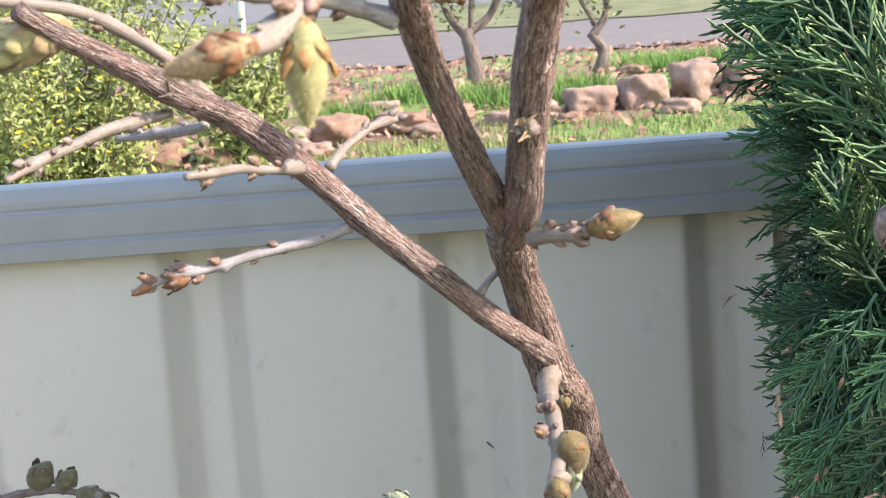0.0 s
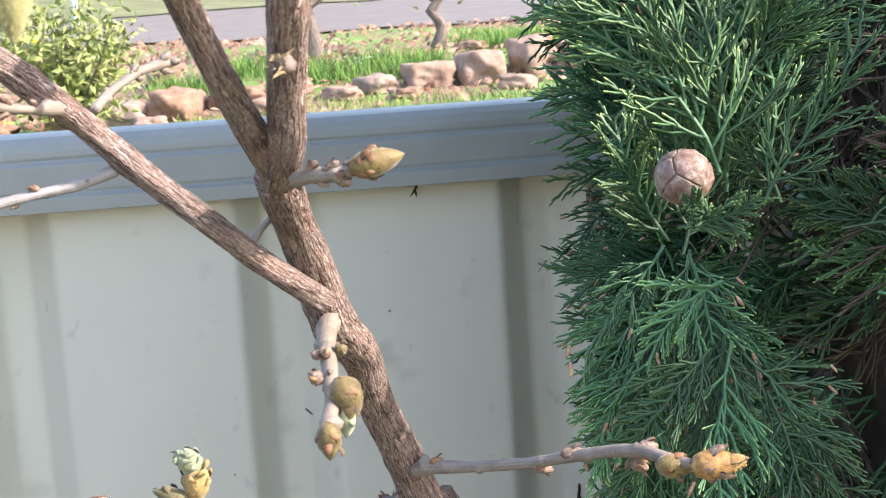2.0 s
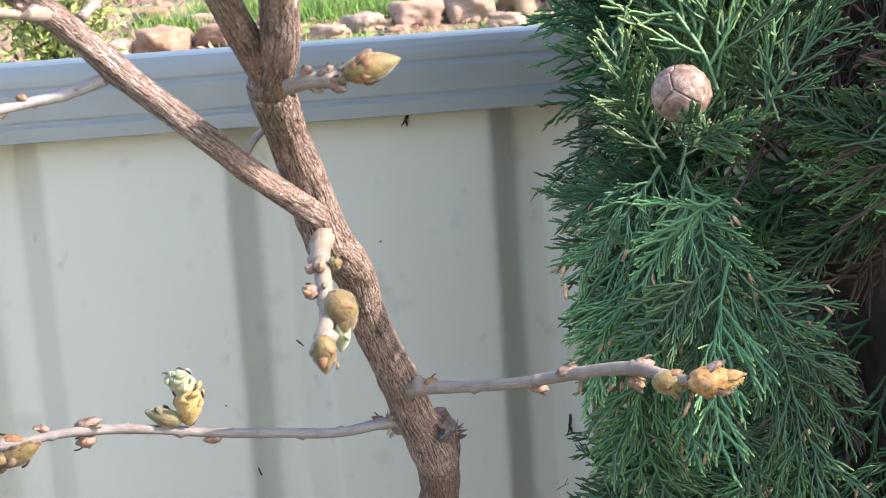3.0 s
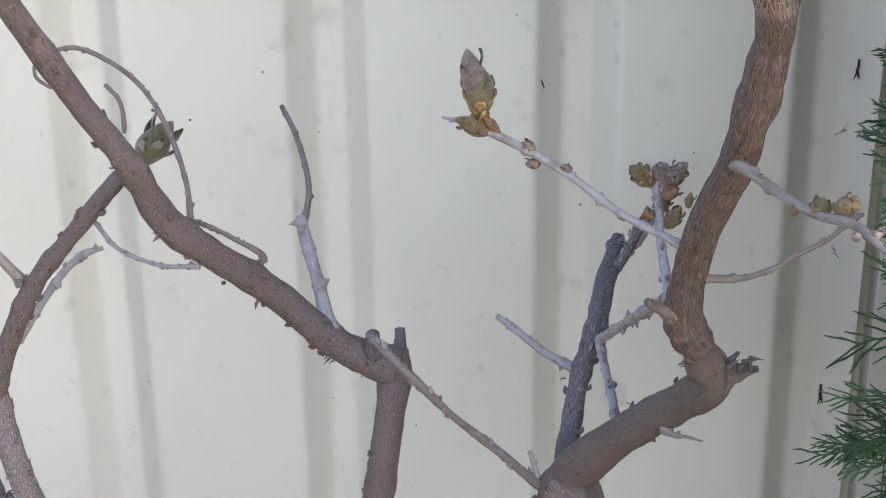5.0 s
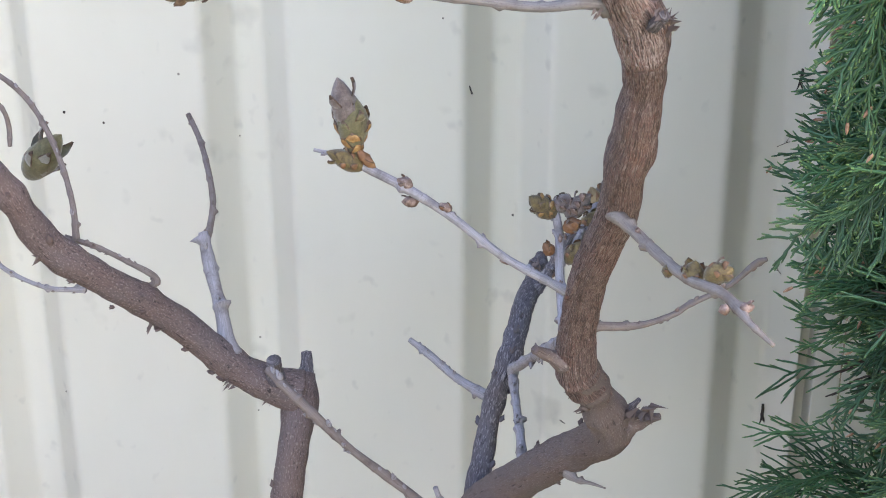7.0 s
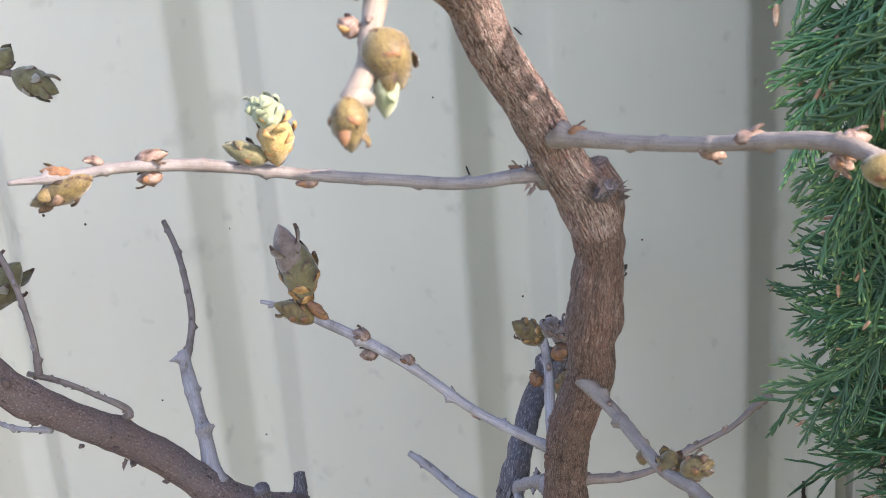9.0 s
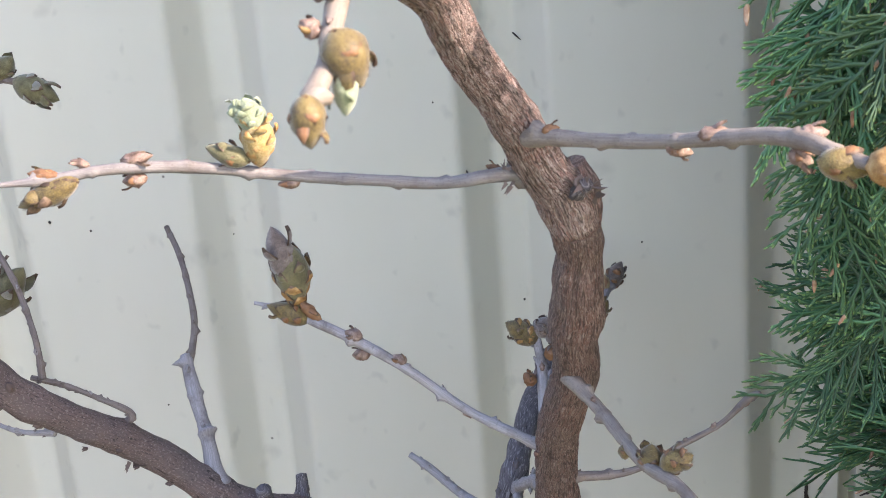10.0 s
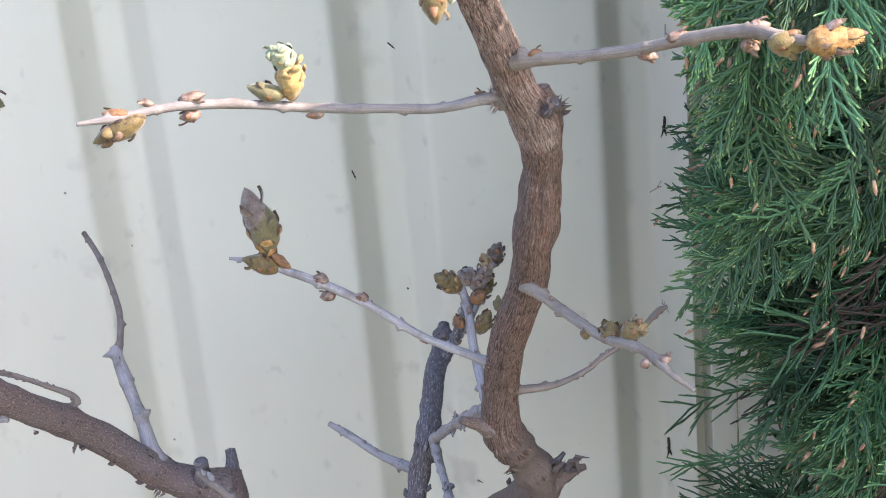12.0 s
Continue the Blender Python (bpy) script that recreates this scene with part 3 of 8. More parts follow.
# ---- vines ----
vine = thing("vine", (-0.21, -0.29, 0.0), "bare grey-brown wisteria vine with pale twigs and swelling buds", "vine")
second_vine = thing("vine", (-0.40, -0.27, 0.0), "slender bare grey-brown vine stem beside the fence", "vine")
third_vine = thing("vine", (-0.47, -0.27, 0.0), "thick bare vine stem with a thin grey shoot", "vine")
dead_shrub = thing("dead_shrub", (0.08, -0.70, 0.0), "pruned pale dead canes with one green leaf", "shrub")
STEM_LOW = [(-0.21, -0.29, -0.02, 0.034), (-0.2, -0.295, 0.15, 0.03), (-0.185, -0.3, 0.35, 0.027), (-0.168, -0.3, 0.55, 0.0245), (-0.155, -0.3, 0.656, 0.0205), (-0.115, -0.31, 0.694, 0.0185), (-0.065, -0.325, 0.739, 0.0175), (-0.008, -0.34, 0.783, 0.018), (0.027, -0.345, 0.805, 0.0207), (0.038, -0.35, 0.831, 0.0229), (0.046, -0.36, 0.859, 0.0192), (0.081, -0.405, 0.918, 0.0154), (0.117, -0.45, 0.969, 0.0141), (0.137, -0.49, 1.009, 0.015), (0.125, -0.515, 1.048, 0.0118), (0.113, -0.535, 1.077, 0.0133)]
STEM_HIGH = [(0.113, -0.555, 1.115, 0.0114), (0.118, -0.59, 1.166, 0.0111), (0.13, -0.628, 1.217, 0.0111), (0.132, -0.66, 1.253, 0.0101), (0.135, -0.672, 1.272, 0.0115), (0.136, -0.682, 1.29, 0.011), (0.138, -0.69, 1.307, 0.0093), (0.137, -0.7, 1.323, 0.0105), (0.133, -0.707, 1.338, 0.0107), (0.126, -0.718, 1.354, 0.01), (0.119, -0.735, 1.377, 0.009), (0.107, -0.77, 1.414, 0.0084), (0.102, -0.798, 1.44, 0.0082), (0.092, -0.835, 1.463, 0.0092), (0.087, -0.855, 1.485, 0.0082), (0.081, -0.885, 1.51, 0.0073), (0.078, -0.915, 1.528, 0.0076)]
main_stem = stem("main_stem", STEM_LOW, BARK_LOW, vine, 40, 0.0024, 0.07, 0.07, 3, [(0.679, 0.10, 0.02), (0.957, 0.10, 0.008), (0.979, 0.14, 0.004)], "smooth grey-brown main stem with a swollen burl")
middle_stem = stem("middle_stem", STEM_LOW[-2:] + STEM_HIGH[:8], BARK_MID, vine, 48, 0.002, 0.05, 0.08, 4, [(0.05, 0.16, 0.004), (0.10, 0.12, 0.0025), (0.789, 0.10, 0.01), (0.954, 0.08, 0.006)], "brown ridged stem with a thick crook", True, 0.14)
upper_stem = stem("upper_stem", STEM_HIGH[7:], BARK_UP, vine, 48, 0.002, 0.05, 0.06, 5, [(0.04, 0.10, 0.008), (0.22, 0.06, 0.006), (0.62, 0.06, 0.008)], "brown upper stem with finely ridged bark", True, 0.20)
stem("branch", [(0.079, -0.91, 1.525, 0.0069), (0.077, -0.93, 1.535, 0.0057), (0.071, -0.95, 1.549, 0.0049), (0.064, -0.97, 1.568, 0.0046), (0.059, -0.99, 1.585, 0.0046), (0.056, -1.02, 1.601, 0.0048), (0.057, -1.045, 1.614, 0.0046), (0.054, -1.06, 1.621, 0.0039), (0.054, -1.075, 1.628, 0.0034)], BARK_UP, vine, 36, 0.0022, 0.05, 0.06, 5, [(0.68, 0.16, 0.006)], "", True, 0.22)
stem("branch", [(0.079, -0.92, 1.528, 0.0064), (0.083, -0.945, 1.541, 0.006), (0.084, -0.955, 1.552, 0.0059), (0.086, -0.97, 1.568, 0.006), (0.088, -0.985, 1.583, 0.0059), (0.091, -1.005, 1.6, 0.0059), (0.094, -1.03, 1.615, 0.0056), (0.095, -1.05, 1.626, 0.0046)], BARK_UP, vine, 36, 0.0022, 0.05, 0.06, 6, [(0.5, 0.10, 0.006)], "", True, 0.22)
stem("branch", [(0.09, -0.865, 1.476, 0.0048), (0.07, -0.885, 1.495, 0.0045), (0.052, -0.9, 1.514, 0.0044), (0.034, -0.905, 1.531, 0.0045), (0.017, -0.91, 1.549, 0.0047), (0.007, -0.915, 1.559, 0.0047), (-0.007, -0.925, 1.572, 0.0048), (-0.023, -0.935, 1.582, 0.0045), (-0.037, -0.945, 1.592, 0.004), (-0.051, -0.955, 1.601, 0.0036), (-0.062, -0.965, 1.61, 0.0032)], BARK_UP, vine, 36, 0.0022, 0.07, 0.07, 7, [(0.42, 0.14, 0.005), (0.60, 0.10, 0.006), (0.78, 0.12, 0.005)], "", True, 0.20)
stem_b = stem("branch", [(-0.152, -0.3, 0.663, 0.0173), (-0.132, -0.308, 0.775, 0.0148), (-0.119, -0.312, 0.859, 0.0126), (-0.114, -0.285, 0.902, 0.0144), (-0.113, -0.27, 0.923, 0.0094)], BARK_DARK, vine, 26, 0.0030, 0.07, 0.08, 8, [(0.95, 0.1, 0.02)])
branch_d = stem("branch", [(-0.115, -0.285, 0.913, 0.0181), (-0.137, -0.29, 0.922, 0.0158), (-0.168, -0.295, 0.942, 0.0134), (-0.202, -0.31, 0.983, 0.0131), (-0.226, -0.33, 1.013, 0.0124), (-0.256, -0.36, 1.051, 0.012), (-0.281, -0.38, 1.083, 0.0126), (-0.295, -0.4, 1.129, 0.0098), (-0.313, -0.415, 1.168, 0.0096), (-0.328, -0.42, 1.194, 0.0097), (-0.355, -0.45, 1.263, 0.0093), (-0.374, -0.475, 1.318, 0.0085)], BARK_DARK, vine, 26, 0.0026, 0.07, 0.08, 9, [(0.12, 0.10, 0.010), (0.30, 0.12, 0.010), (0.45, 0.12, 0.010), (0.585, 0.24, 0.010), (0.80, 0.10, 0.012)])
grey_branch = stem("branch", [(0.036, -0.335, 0.853, 0.0098), (0.042, -0.31, 0.884, 0.0089), (0.048, -0.295, 0.915, 0.0089), (0.059, -0.285, 0.949, 0.0093), (0.069, -0.22, 0.97, 0.0092), (0.079, -0.16, 0.977, 0.0084), (0.081, -0.145, 0.985, 0.0053)], BARK_GREY, vine, 16, 0.0025, 0.10, 0.12, 10, [(0.45, 0.15, 0.008), (0.95, 0.2, 0.006)], "dark grey weathered side branch with a broken top")
burl = stem("burl", [(0.023, -0.35, 0.85, 0.0121), (0.033, -0.358, 0.842, 0.0203), (0.045, -0.362, 0.831, 0.0232), (0.055, -0.362, 0.817, 0.0179), (0.062, -0.362, 0.806, 0.0073)], BARK_LOW, vine, 26, 0.002, 0.10, 0.14, 17, [(0.5, 0.12, 0.01)], "rough swollen burl on the main stem")
twig_tw1 = stem("twig", [(0.0905, -0.838, 1.4655, 0.0052), (0.0895, -0.856, 1.4630, 0.0039), (0.0895, -0.875, 1.460, 0.00326), (0.090, -0.895, 1.454, 0.00282), (0.090, -0.905, 1.448, 0.00255), (0.088, -0.918, 1.443, 0.00246), (0.088, -0.926, 1.439, 0.00167)], TWIG_TAN, vine, 12, 0.0016, 0.035, 0.06, 20, [(0.177, 0.2, 0.0018), (0.339, 0.16, 0.0018), (0.668, 0.13, 0.0019), (0.888, 0.23, 0.0019)])
stem("twig", [(0.065, -0.886, 1.501, 0.00211), (0.07, -0.881, 1.507, 0.00132), (0.075, -0.877, 1.511, 0.00123)], TWIG, vine, 12, 0.0016, 0.035, 0.06, 21, [])
twig_budrtw = stem("twig", [(0.085, -0.945, 1.529, 0.00264), (0.091, -0.955, 1.531, 0.00255), (0.097, -0.958, 1.531, 0.0022), (0.103, -0.96, 1.532, 0.00194)], TWIG, vine, 12, 0.0016, 0.035, 0.06, 22, [(0.774, 0.23, 0.0013)])
twig_tipltw = stem("twig", [(0.019, -0.9, 1.553, 0.00185), (0.024, -0.885, 1.559, 0.00158), (0.031, -0.868, 1.564, 0.00158), (0.037, -0.858, 1.566, 0.00185), (0.043, -0.85, 1.567, 0.00167)], TWIG, vine, 12, 0.0016, 0.035, 0.06, 23, [(0.171, 0.17, 0.0017), (0.781, 0.18, 0.0013)])
twig_lt2 = stem("twig", [(0.011, -0.92, 1.555, 0.00264), (0.005, -0.94, 1.556, 0.00158), (-0.002, -0.955, 1.558, 0.0015), (-0.008, -0.965, 1.558, 0.00167), (-0.015, -0.975, 1.558, 0.00114)], TWIG, vine, 12, 0.0016, 0.035, 0.06, 24, [(0.114, 0.1, 0.0018), (0.431, 0.09, 0.0018), (0.917, 0.21, 0.0023)])
twig_lt3 = stem("twig", [(0.025, -0.905, 1.533, 0.00238), (0.012, -0.905, 1.529, 0.00194), (-0.008, -0.91, 1.526, 0.00167), (-0.023, -0.915, 1.523, 0.00167), (-0.032, -0.917, 1.522, 0.00167), (-0.042, -0.918, 1.52, 0.00132), (-0.048, -0.92, 1.518, 0.0007)], TWIG_GREY, vine, 12, 0.0016, 0.035, 0.06, 25, [(0.191, 0.2, 0.0023), (0.588, 0.2, 0.0025), (0.739, 0.15, 0.0025)])
twig_twa = stem("twig", [(-0.027, -0.93, 1.576, 0.00176), (-0.042, -0.945, 1.573, 0.00202), (-0.052, -0.955, 1.569, 0.00167), (-0.06, -0.97, 1.565, 0.00202), (-0.066, -0.98, 1.561, 0.00114)], TWIG, vine, 12, 0.0016, 0.035, 0.06, 26, [(0.225, 0.21, 0.0019), (0.452, 0.08, 0.0021), (0.827, 0.2, 0.0017)])
twig_twb = stem("twig", [(-0.018, -0.92, 1.571, 0.0015), (-0.033, -0.905, 1.569, 0.00185), (-0.054, -0.895, 1.568, 0.00123)], TWIG_GREY, vine, 12, 0.0016, 0.035, 0.06, 27, [(0.197, 0.1, 0.0021), (0.622, 0.17, 0.0017)])
twig_tw5 = stem("twig", [(-0.014, -0.925, 1.579, 0.00194), (-0.026, -0.93, 1.593, 0.00194), (-0.038, -0.94, 1.603, 0.0022), (-0.048, -0.948, 1.609, 0.00211), (-0.06, -0.955, 1.612, 0.00176), (-0.072, -0.96, 1.614, 0.0015)], TWIG, vine, 12, 0.0016, 0.035, 0.06, 28, [(0.112, 0.23, 0.0014), (0.541, 0.09, 0.0015), (0.933, 0.11, 0.0021)])
twig_u1 = stem("twig", [(0.052, -1.02, 1.597, 0.00299), (0.044, -1.025, 1.6, 0.00238), (0.034, -1.035, 1.603, 0.00211), (0.016, -1.052, 1.606, 0.00246), (0, -1.062, 1.612, 0.00202), (-0.015, -1.075, 1.614, 0.00194), (-0.023, -1.08, 1.615, 0.00176)], TWIG_GREY, vine, 12, 0.0016, 0.035, 0.06, 29, [(0.119, 0.14, 0.0014), (0.43, 0.08, 0.0019), (0.685, 0.09, 0.002), (0.892, 0.09, 0.0017)])
twig_fg = stem("twig", [(0.053, -1.05, 1.615, 0.00255), (0.05, -1.07, 1.611, 0.00229), (0.044, -1.095, 1.604, 0.00211), (0.039, -1.11, 1.598, 0.00229), (0.033, -1.12, 1.592, 0.0029), (0.03, -1.128, 1.59, 0.00176)], TWIG, vine, 12, 0.0016, 0.035, 0.06, 30, [(0.136, 0.15, 0.002), (0.331, 0.21, 0.0024), (0.648, 0.11, 0.0019), (0.849, 0.12, 0.0025)])
twig_ur = stem("twig", [(0.098, -1.015, 1.61, 0.0029), (0.104, -1.025, 1.61, 0.00202), (0.117, -1.04, 1.609, 0.00194), (0.129, -1.055, 1.607, 0.00194), (0.141, -1.063, 1.604, 0.00211), (0.15, -1.066, 1.6, 0.0022), (0.157, -1.068, 1.598, 0.00185), (0.161, -1.07, 1.594, 0.0007)], TWIG, vine, 12, 0.0016, 0.035, 0.06, 31, [(0.118, 0.17, 0.0025), (0.37, 0.16, 0.002), (0.578, 0.16, 0.0021), (0.919, 0.1, 0.0016)])
twig_ub = stem("twig", [(0.086, -0.985, 1.6, 0.00167), (0.082, -0.965, 1.608, 0.00185), (0.078, -0.955, 1.614, 0.0022), (0.072, -0.945, 1.617, 0.00194), (0.064, -0.94, 1.619, 0.00123)], TWIG_GREY, vine, 12, 0.0016, 0.035, 0.06, 32, [(0.242, 0.19, 0.0021), (0.643, 0.08, 0.0017)])
twig_twr = stem("twig", [(0.124, -0.742, 1.373, 0.00387), (0.133, -0.752, 1.376, 0.00317), (0.15, -0.767, 1.379, 0.00255), (0.173, -0.788, 1.385, 0.00246), (0.188, -0.807, 1.392, 0.00264), (0.204, -0.822, 1.397, 0.00282), (0.213, -0.835, 1.399, 0.00299), (0.221, -0.845, 1.398, 0.00238), (0.23, -0.855, 1.398, 0.00194)], TWIG, vine, 12, 0.0016, 0.035, 0.06, 33, [(0.051, 0.19, 0.0022), (0.244, 0.11, 0.0015), (0.327, 0.12, 0.0022), (0.468, 0.17, 0.0015), (0.625, 0.15, 0.0024), (0.795, 0.08, 0.0016), (0.898, 0.22, 0.0023)])
twig_twl = stem("twig", [(0.12, -0.714, 1.35, 0.00422), (0.114, -0.722, 1.352, 0.00343), (0.106, -0.727, 1.353, 0.00264), (0.089, -0.727, 1.351, 0.00229), (0.063, -0.729, 1.354, 0.0022), (0.033, -0.732, 1.358, 0.0022), (0.006, -0.738, 1.364, 0.0022), (-0.013, -0.745, 1.368, 0.00246), (-0.033, -0.752, 1.37, 0.00202), (-0.049, -0.757, 1.369, 0.0022), (-0.07, -0.762, 1.369, 0.00097)], TWIG_SHADED, vine, 12, 0.0016, 0.035, 0.06, 34, [(0.026, 0.19, 0.0021), (0.176, 0.12, 0.0016), (0.264, 0.19, 0.0016), (0.361, 0.14, 0.0023), (0.427, 0.12, 0.0025), (0.541, 0.12, 0.0023), (0.658, 0.1, 0.002), (0.76, 0.11, 0.0021), (0.827, 0.13, 0.0013), (0.932, 0.24, 0.0018)])
twig_twc = stem("twig", [(0.107, -0.57, 1.144, 0.00343), (0.094, -0.57, 1.151, 0.00282), (0.067, -0.563, 1.163, 0.00255), (0.037, -0.557, 1.184, 0.00264), (0.01, -0.552, 1.199, 0.0029), (-0.012, -0.547, 1.208, 0.00246), (-0.027, -0.543, 1.214, 0.00194), (-0.046, -0.54, 1.217, 0.00106)], TWIG_GREY, vine, 12, 0.0016, 0.035, 0.06, 35, [(0.097, 0.08, 0.0022), (0.162, 0.24, 0.0012), (0.341, 0.19, 0.0024), (0.475, 0.12, 0.0017), (0.578, 0.12, 0.0016), (0.667, 0.22, 0.0024), (0.835, 0.12, 0.0025), (0.938, 0.12, 0.0018)])
twig_twd = stem("twig", [(0.125, -0.63, 1.22, 0.00502), (0.13, -0.648, 1.224, 0.00431), (0.137, -0.66, 1.222, 0.00317), (0.146, -0.675, 1.219, 0.0029), (0.161, -0.715, 1.221, 0.00273), (0.175, -0.74, 1.225, 0.00264), (0.182, -0.755, 1.224, 0.00282), (0.186, -0.765, 1.222, 0.0015), (0.195, -0.775, 1.217, 0.00097)], TWIG, vine, 12, 0.0016, 0.035, 0.06, 36, [(0.052, 0.16, 0.0018), (0.184, 0.15, 0.0021), (0.294, 0.18, 0.0012), (0.423, 0.13, 0.0014), (0.581, 0.13, 0.0023), (0.722, 0.12, 0.0025), (0.836, 0.19, 0.0012), (0.934, 0.18, 0.0016)])
twig_twf = stem("twig", [(0.116, -0.562, 1.12, 0.00405), (0.129, -0.555, 1.116, 0.00282), (0.149, -0.552, 1.116, 0.00202), (0.169, -0.548, 1.122, 0.00185), (0.178, -0.546, 1.128, 0.00185), (0.201, -0.541, 1.139, 0.00158), (0.216, -0.537, 1.152, 0.00211), (0.223, -0.536, 1.155, 0.00132)], TWIG_RED, vine, 12, 0.0016, 0.035, 0.06, 37, [(0.086, 0.21, 0.0025), (0.229, 0.2, 0.0022), (0.433, 0.1, 0.0012), (0.572, 0.2, 0.0016), (0.75, 0.13, 0.0024), (0.961, 0.14, 0.0026)])
twig_gt = stem("twig", [(0.076, -0.205, 0.972, 0.0051), (0.089, -0.19, 0.988, 0.0046), (0.099, -0.19, 1.01, 0.0051), (0.108, -0.185, 1.025, 0.0041)], BARK_GREY, vine, 12, 0.0016, 0.035, 0.06, 38, [(0.103, 0.19, 0.0017), (0.44, 0.16, 0.0019), (0.829, 0.15, 0.0016)])
twig_gl = stem("twig", [(0.044, -0.278, 0.911, 0.00484), (0.015, -0.262, 0.92, 0.00352), (-0.008, -0.247, 0.932, 0.00334), (-0.027, -0.24, 0.943, 0.00246)], TWIG_GREY, vine, 12, 0.0016, 0.035, 0.06, 39, [(0.152, 0.21, 0.0019), (0.377, 0.14, 0.0026), (0.593, 0.1, 0.0016), (0.839, 0.13, 0.0016)])
twig_gr = stem("twig", [(0.063, -0.3, 0.949, 0.00387), (0.069, -0.345, 0.94, 0.00334), (0.073, -0.375, 0.934, 0.00361), (0.077, -0.405, 0.923, 0.0044)], TWIG_GREY, vine, 12, 0.0016, 0.035, 0.06, 40, [(0.149, 0.19, 0.0023), (0.349, 0.12, 0.0021), (0.549, 0.22, 0.002), (0.66, 0.15, 0.0026), (0.852, 0.13, 0.0025)])
twig_gx = stem("twig", [(0.063, -0.3, 0.95, 0.00422), (0.084, -0.38, 1.005, 0.00396), (0.098, -0.47, 1.059, 0.00396), (0.103, -0.53, 1.09, 0.0044)], TWIG_GREY, vine, 12, 0.0016, 0.035, 0.06, 41, [(0.023, 0.19, 0.0021), (0.114, 0.11, 0.0023), (0.207, 0.16, 0.0019), (0.257, 0.08, 0.0017), (0.35, 0.09, 0.0023), (0.411, 0.12, 0.0013), (0.523, 0.2, 0.0024), (0.582, 0.09, 0.0017), (0.654, 0.1, 0.0025), (0.725, 0.1, 0.0023), (0.79, 0.23, 0.0018), (0.887, 0.13, 0.0019), (0.947, 0.09, 0.0024)])
stem("twig", [(0.105, -0.545, 1.086, 0.0083), (0.096, -0.55, 1.092, 0.0041), (0.087, -0.558, 1.1, 0.0028)], BARK_LOW, vine, 12, 0.0016, 0.035, 0.06, 42, [])
twig_gb = stem("twig", [(0.105, -0.52, 1.084, 0.00343), (0.103, -0.49, 1.091, 0.00343), (0.1, -0.46, 1.107, 0.00317), (0.099, -0.44, 1.125, 0.00326), (0.095, -0.43, 1.141, 0.0029)], TWIG_GREY, vine, 12, 0.0016, 0.035, 0.06, 43, [(0.151, 0.23, 0.0024), (0.25, 0.17, 0.0018), (0.504, 0.1, 0.0015), (0.693, 0.12, 0.0018), (0.843, 0.09, 0.0022)])
twig_gc = stem("twig", [(0.099, -0.165, 0.985, 0.00361), (0.109, -0.14, 0.993, 0.00414), (0.118, -0.115, 0.999, 0.00422), (0.128, -0.085, 1.009, 0.00378), (0.136, -0.07, 1.018, 0.00334)], TWIG_GREY, vine, 12, 0.0016, 0.035, 0.06, 44, [(0.125, 0.21, 0.0015), (0.36, 0.11, 0.0021), (0.451, 0.2, 0.0014), (0.725, 0.2, 0.0023), (0.893, 0.22, 0.0026)])
stem("twig", [(0.11, -0.45, 0.949, 0.00493), (0.117, -0.46, 0.949, 0.00202), (0.126, -0.468, 0.952, 0.00132), (0.136, -0.475, 0.953, 0.0007)], TWIG, vine, 12, 0.0016, 0.035, 0.06, 45, [(0.426, 0.23, 0.0024)])
stem("twig", [(0.141, -0.495, 1.013, 0.0121), (0.153, -0.5, 1.022, 0.0072), (0.168, -0.505, 1.028, 0.0024)], BARK_LOW, vine, 12, 0.0016, 0.035, 0.06, 46, [])
stem("twig", [(0.145, -0.5, 1.026, 0.004), (0.154, -0.505, 1.04, 0.0016)], BARK_GREY, vine, 12, 0.0016, 0.035, 0.06, 47, [])
twig_twe = stem("twig", [(0.017, -0.355, 0.84, 0.00554), (0.001, -0.365, 0.858, 0.00378), (-0.015, -0.373, 0.878, 0.00378), (-0.057, -0.38, 0.918, 0.00308), (-0.081, -0.384, 0.946, 0.0037), (-0.106, -0.38, 0.97, 0.00361), (-0.12, -0.37, 0.979, 0.00405)], TWIG_RED, vine, 12, 0.0016, 0.035, 0.06, 48, [(0.027, 0.1, 0.002), (0.131, 0.1, 0.0018), (0.245, 0.11, 0.0017), (0.371, 0.1, 0.0015), (0.422, 0.12, 0.0013), (0.579, 0.13, 0.0026), (0.628, 0.22, 0.0019), (0.761, 0.19, 0.0016), (0.834, 0.19, 0.0014), (0.921, 0.2, 0.0021)])
stem("twig", [(0.014, -0.36, 0.851, 0.00255), (0.007, -0.365, 0.877, 0.00211)], TWIG_GREY, vine, 12, 0.0016, 0.035, 0.06, 49, [(0.529, 0.14, 0.0024)])
stem("twig", [(-0.112, -0.272, 0.918, 0.0086), (-0.111, -0.265, 0.929, 0.0051), (-0.112, -0.26, 0.938, 0.0046)], BARK_GREY, vine, 12, 0.0016, 0.035, 0.06, 50, [(0.523, 0.13, 0.0012)])
stem("twig", [(-0.13, -0.3, 0.931, 0.0074), (-0.129, -0.31, 0.955, 0.0059)], BARK_GREY, vine, 12, 0.0016, 0.035, 0.06, 51, [(0.207, 0.1, 0.0017)])
twig_gr1 = stem("twig", [(-0.166, -0.296, 0.949, 0.0084), (-0.172, -0.29, 0.96, 0.0069), (-0.177, -0.278, 0.975, 0.006), (-0.184, -0.265, 0.991, 0.0055), (-0.191, -0.252, 1.006, 0.0055), (-0.198, -0.238, 1.021, 0.005), (-0.201, -0.232, 1.032, 0.004)], TWIG_GREY, vine, 10, 0.002, 0.05, 0.08, 52, [(0.95, 0.35, 0.003), (0.4, 0.25, 0.003), (0.7, 0.3, 0.002)])
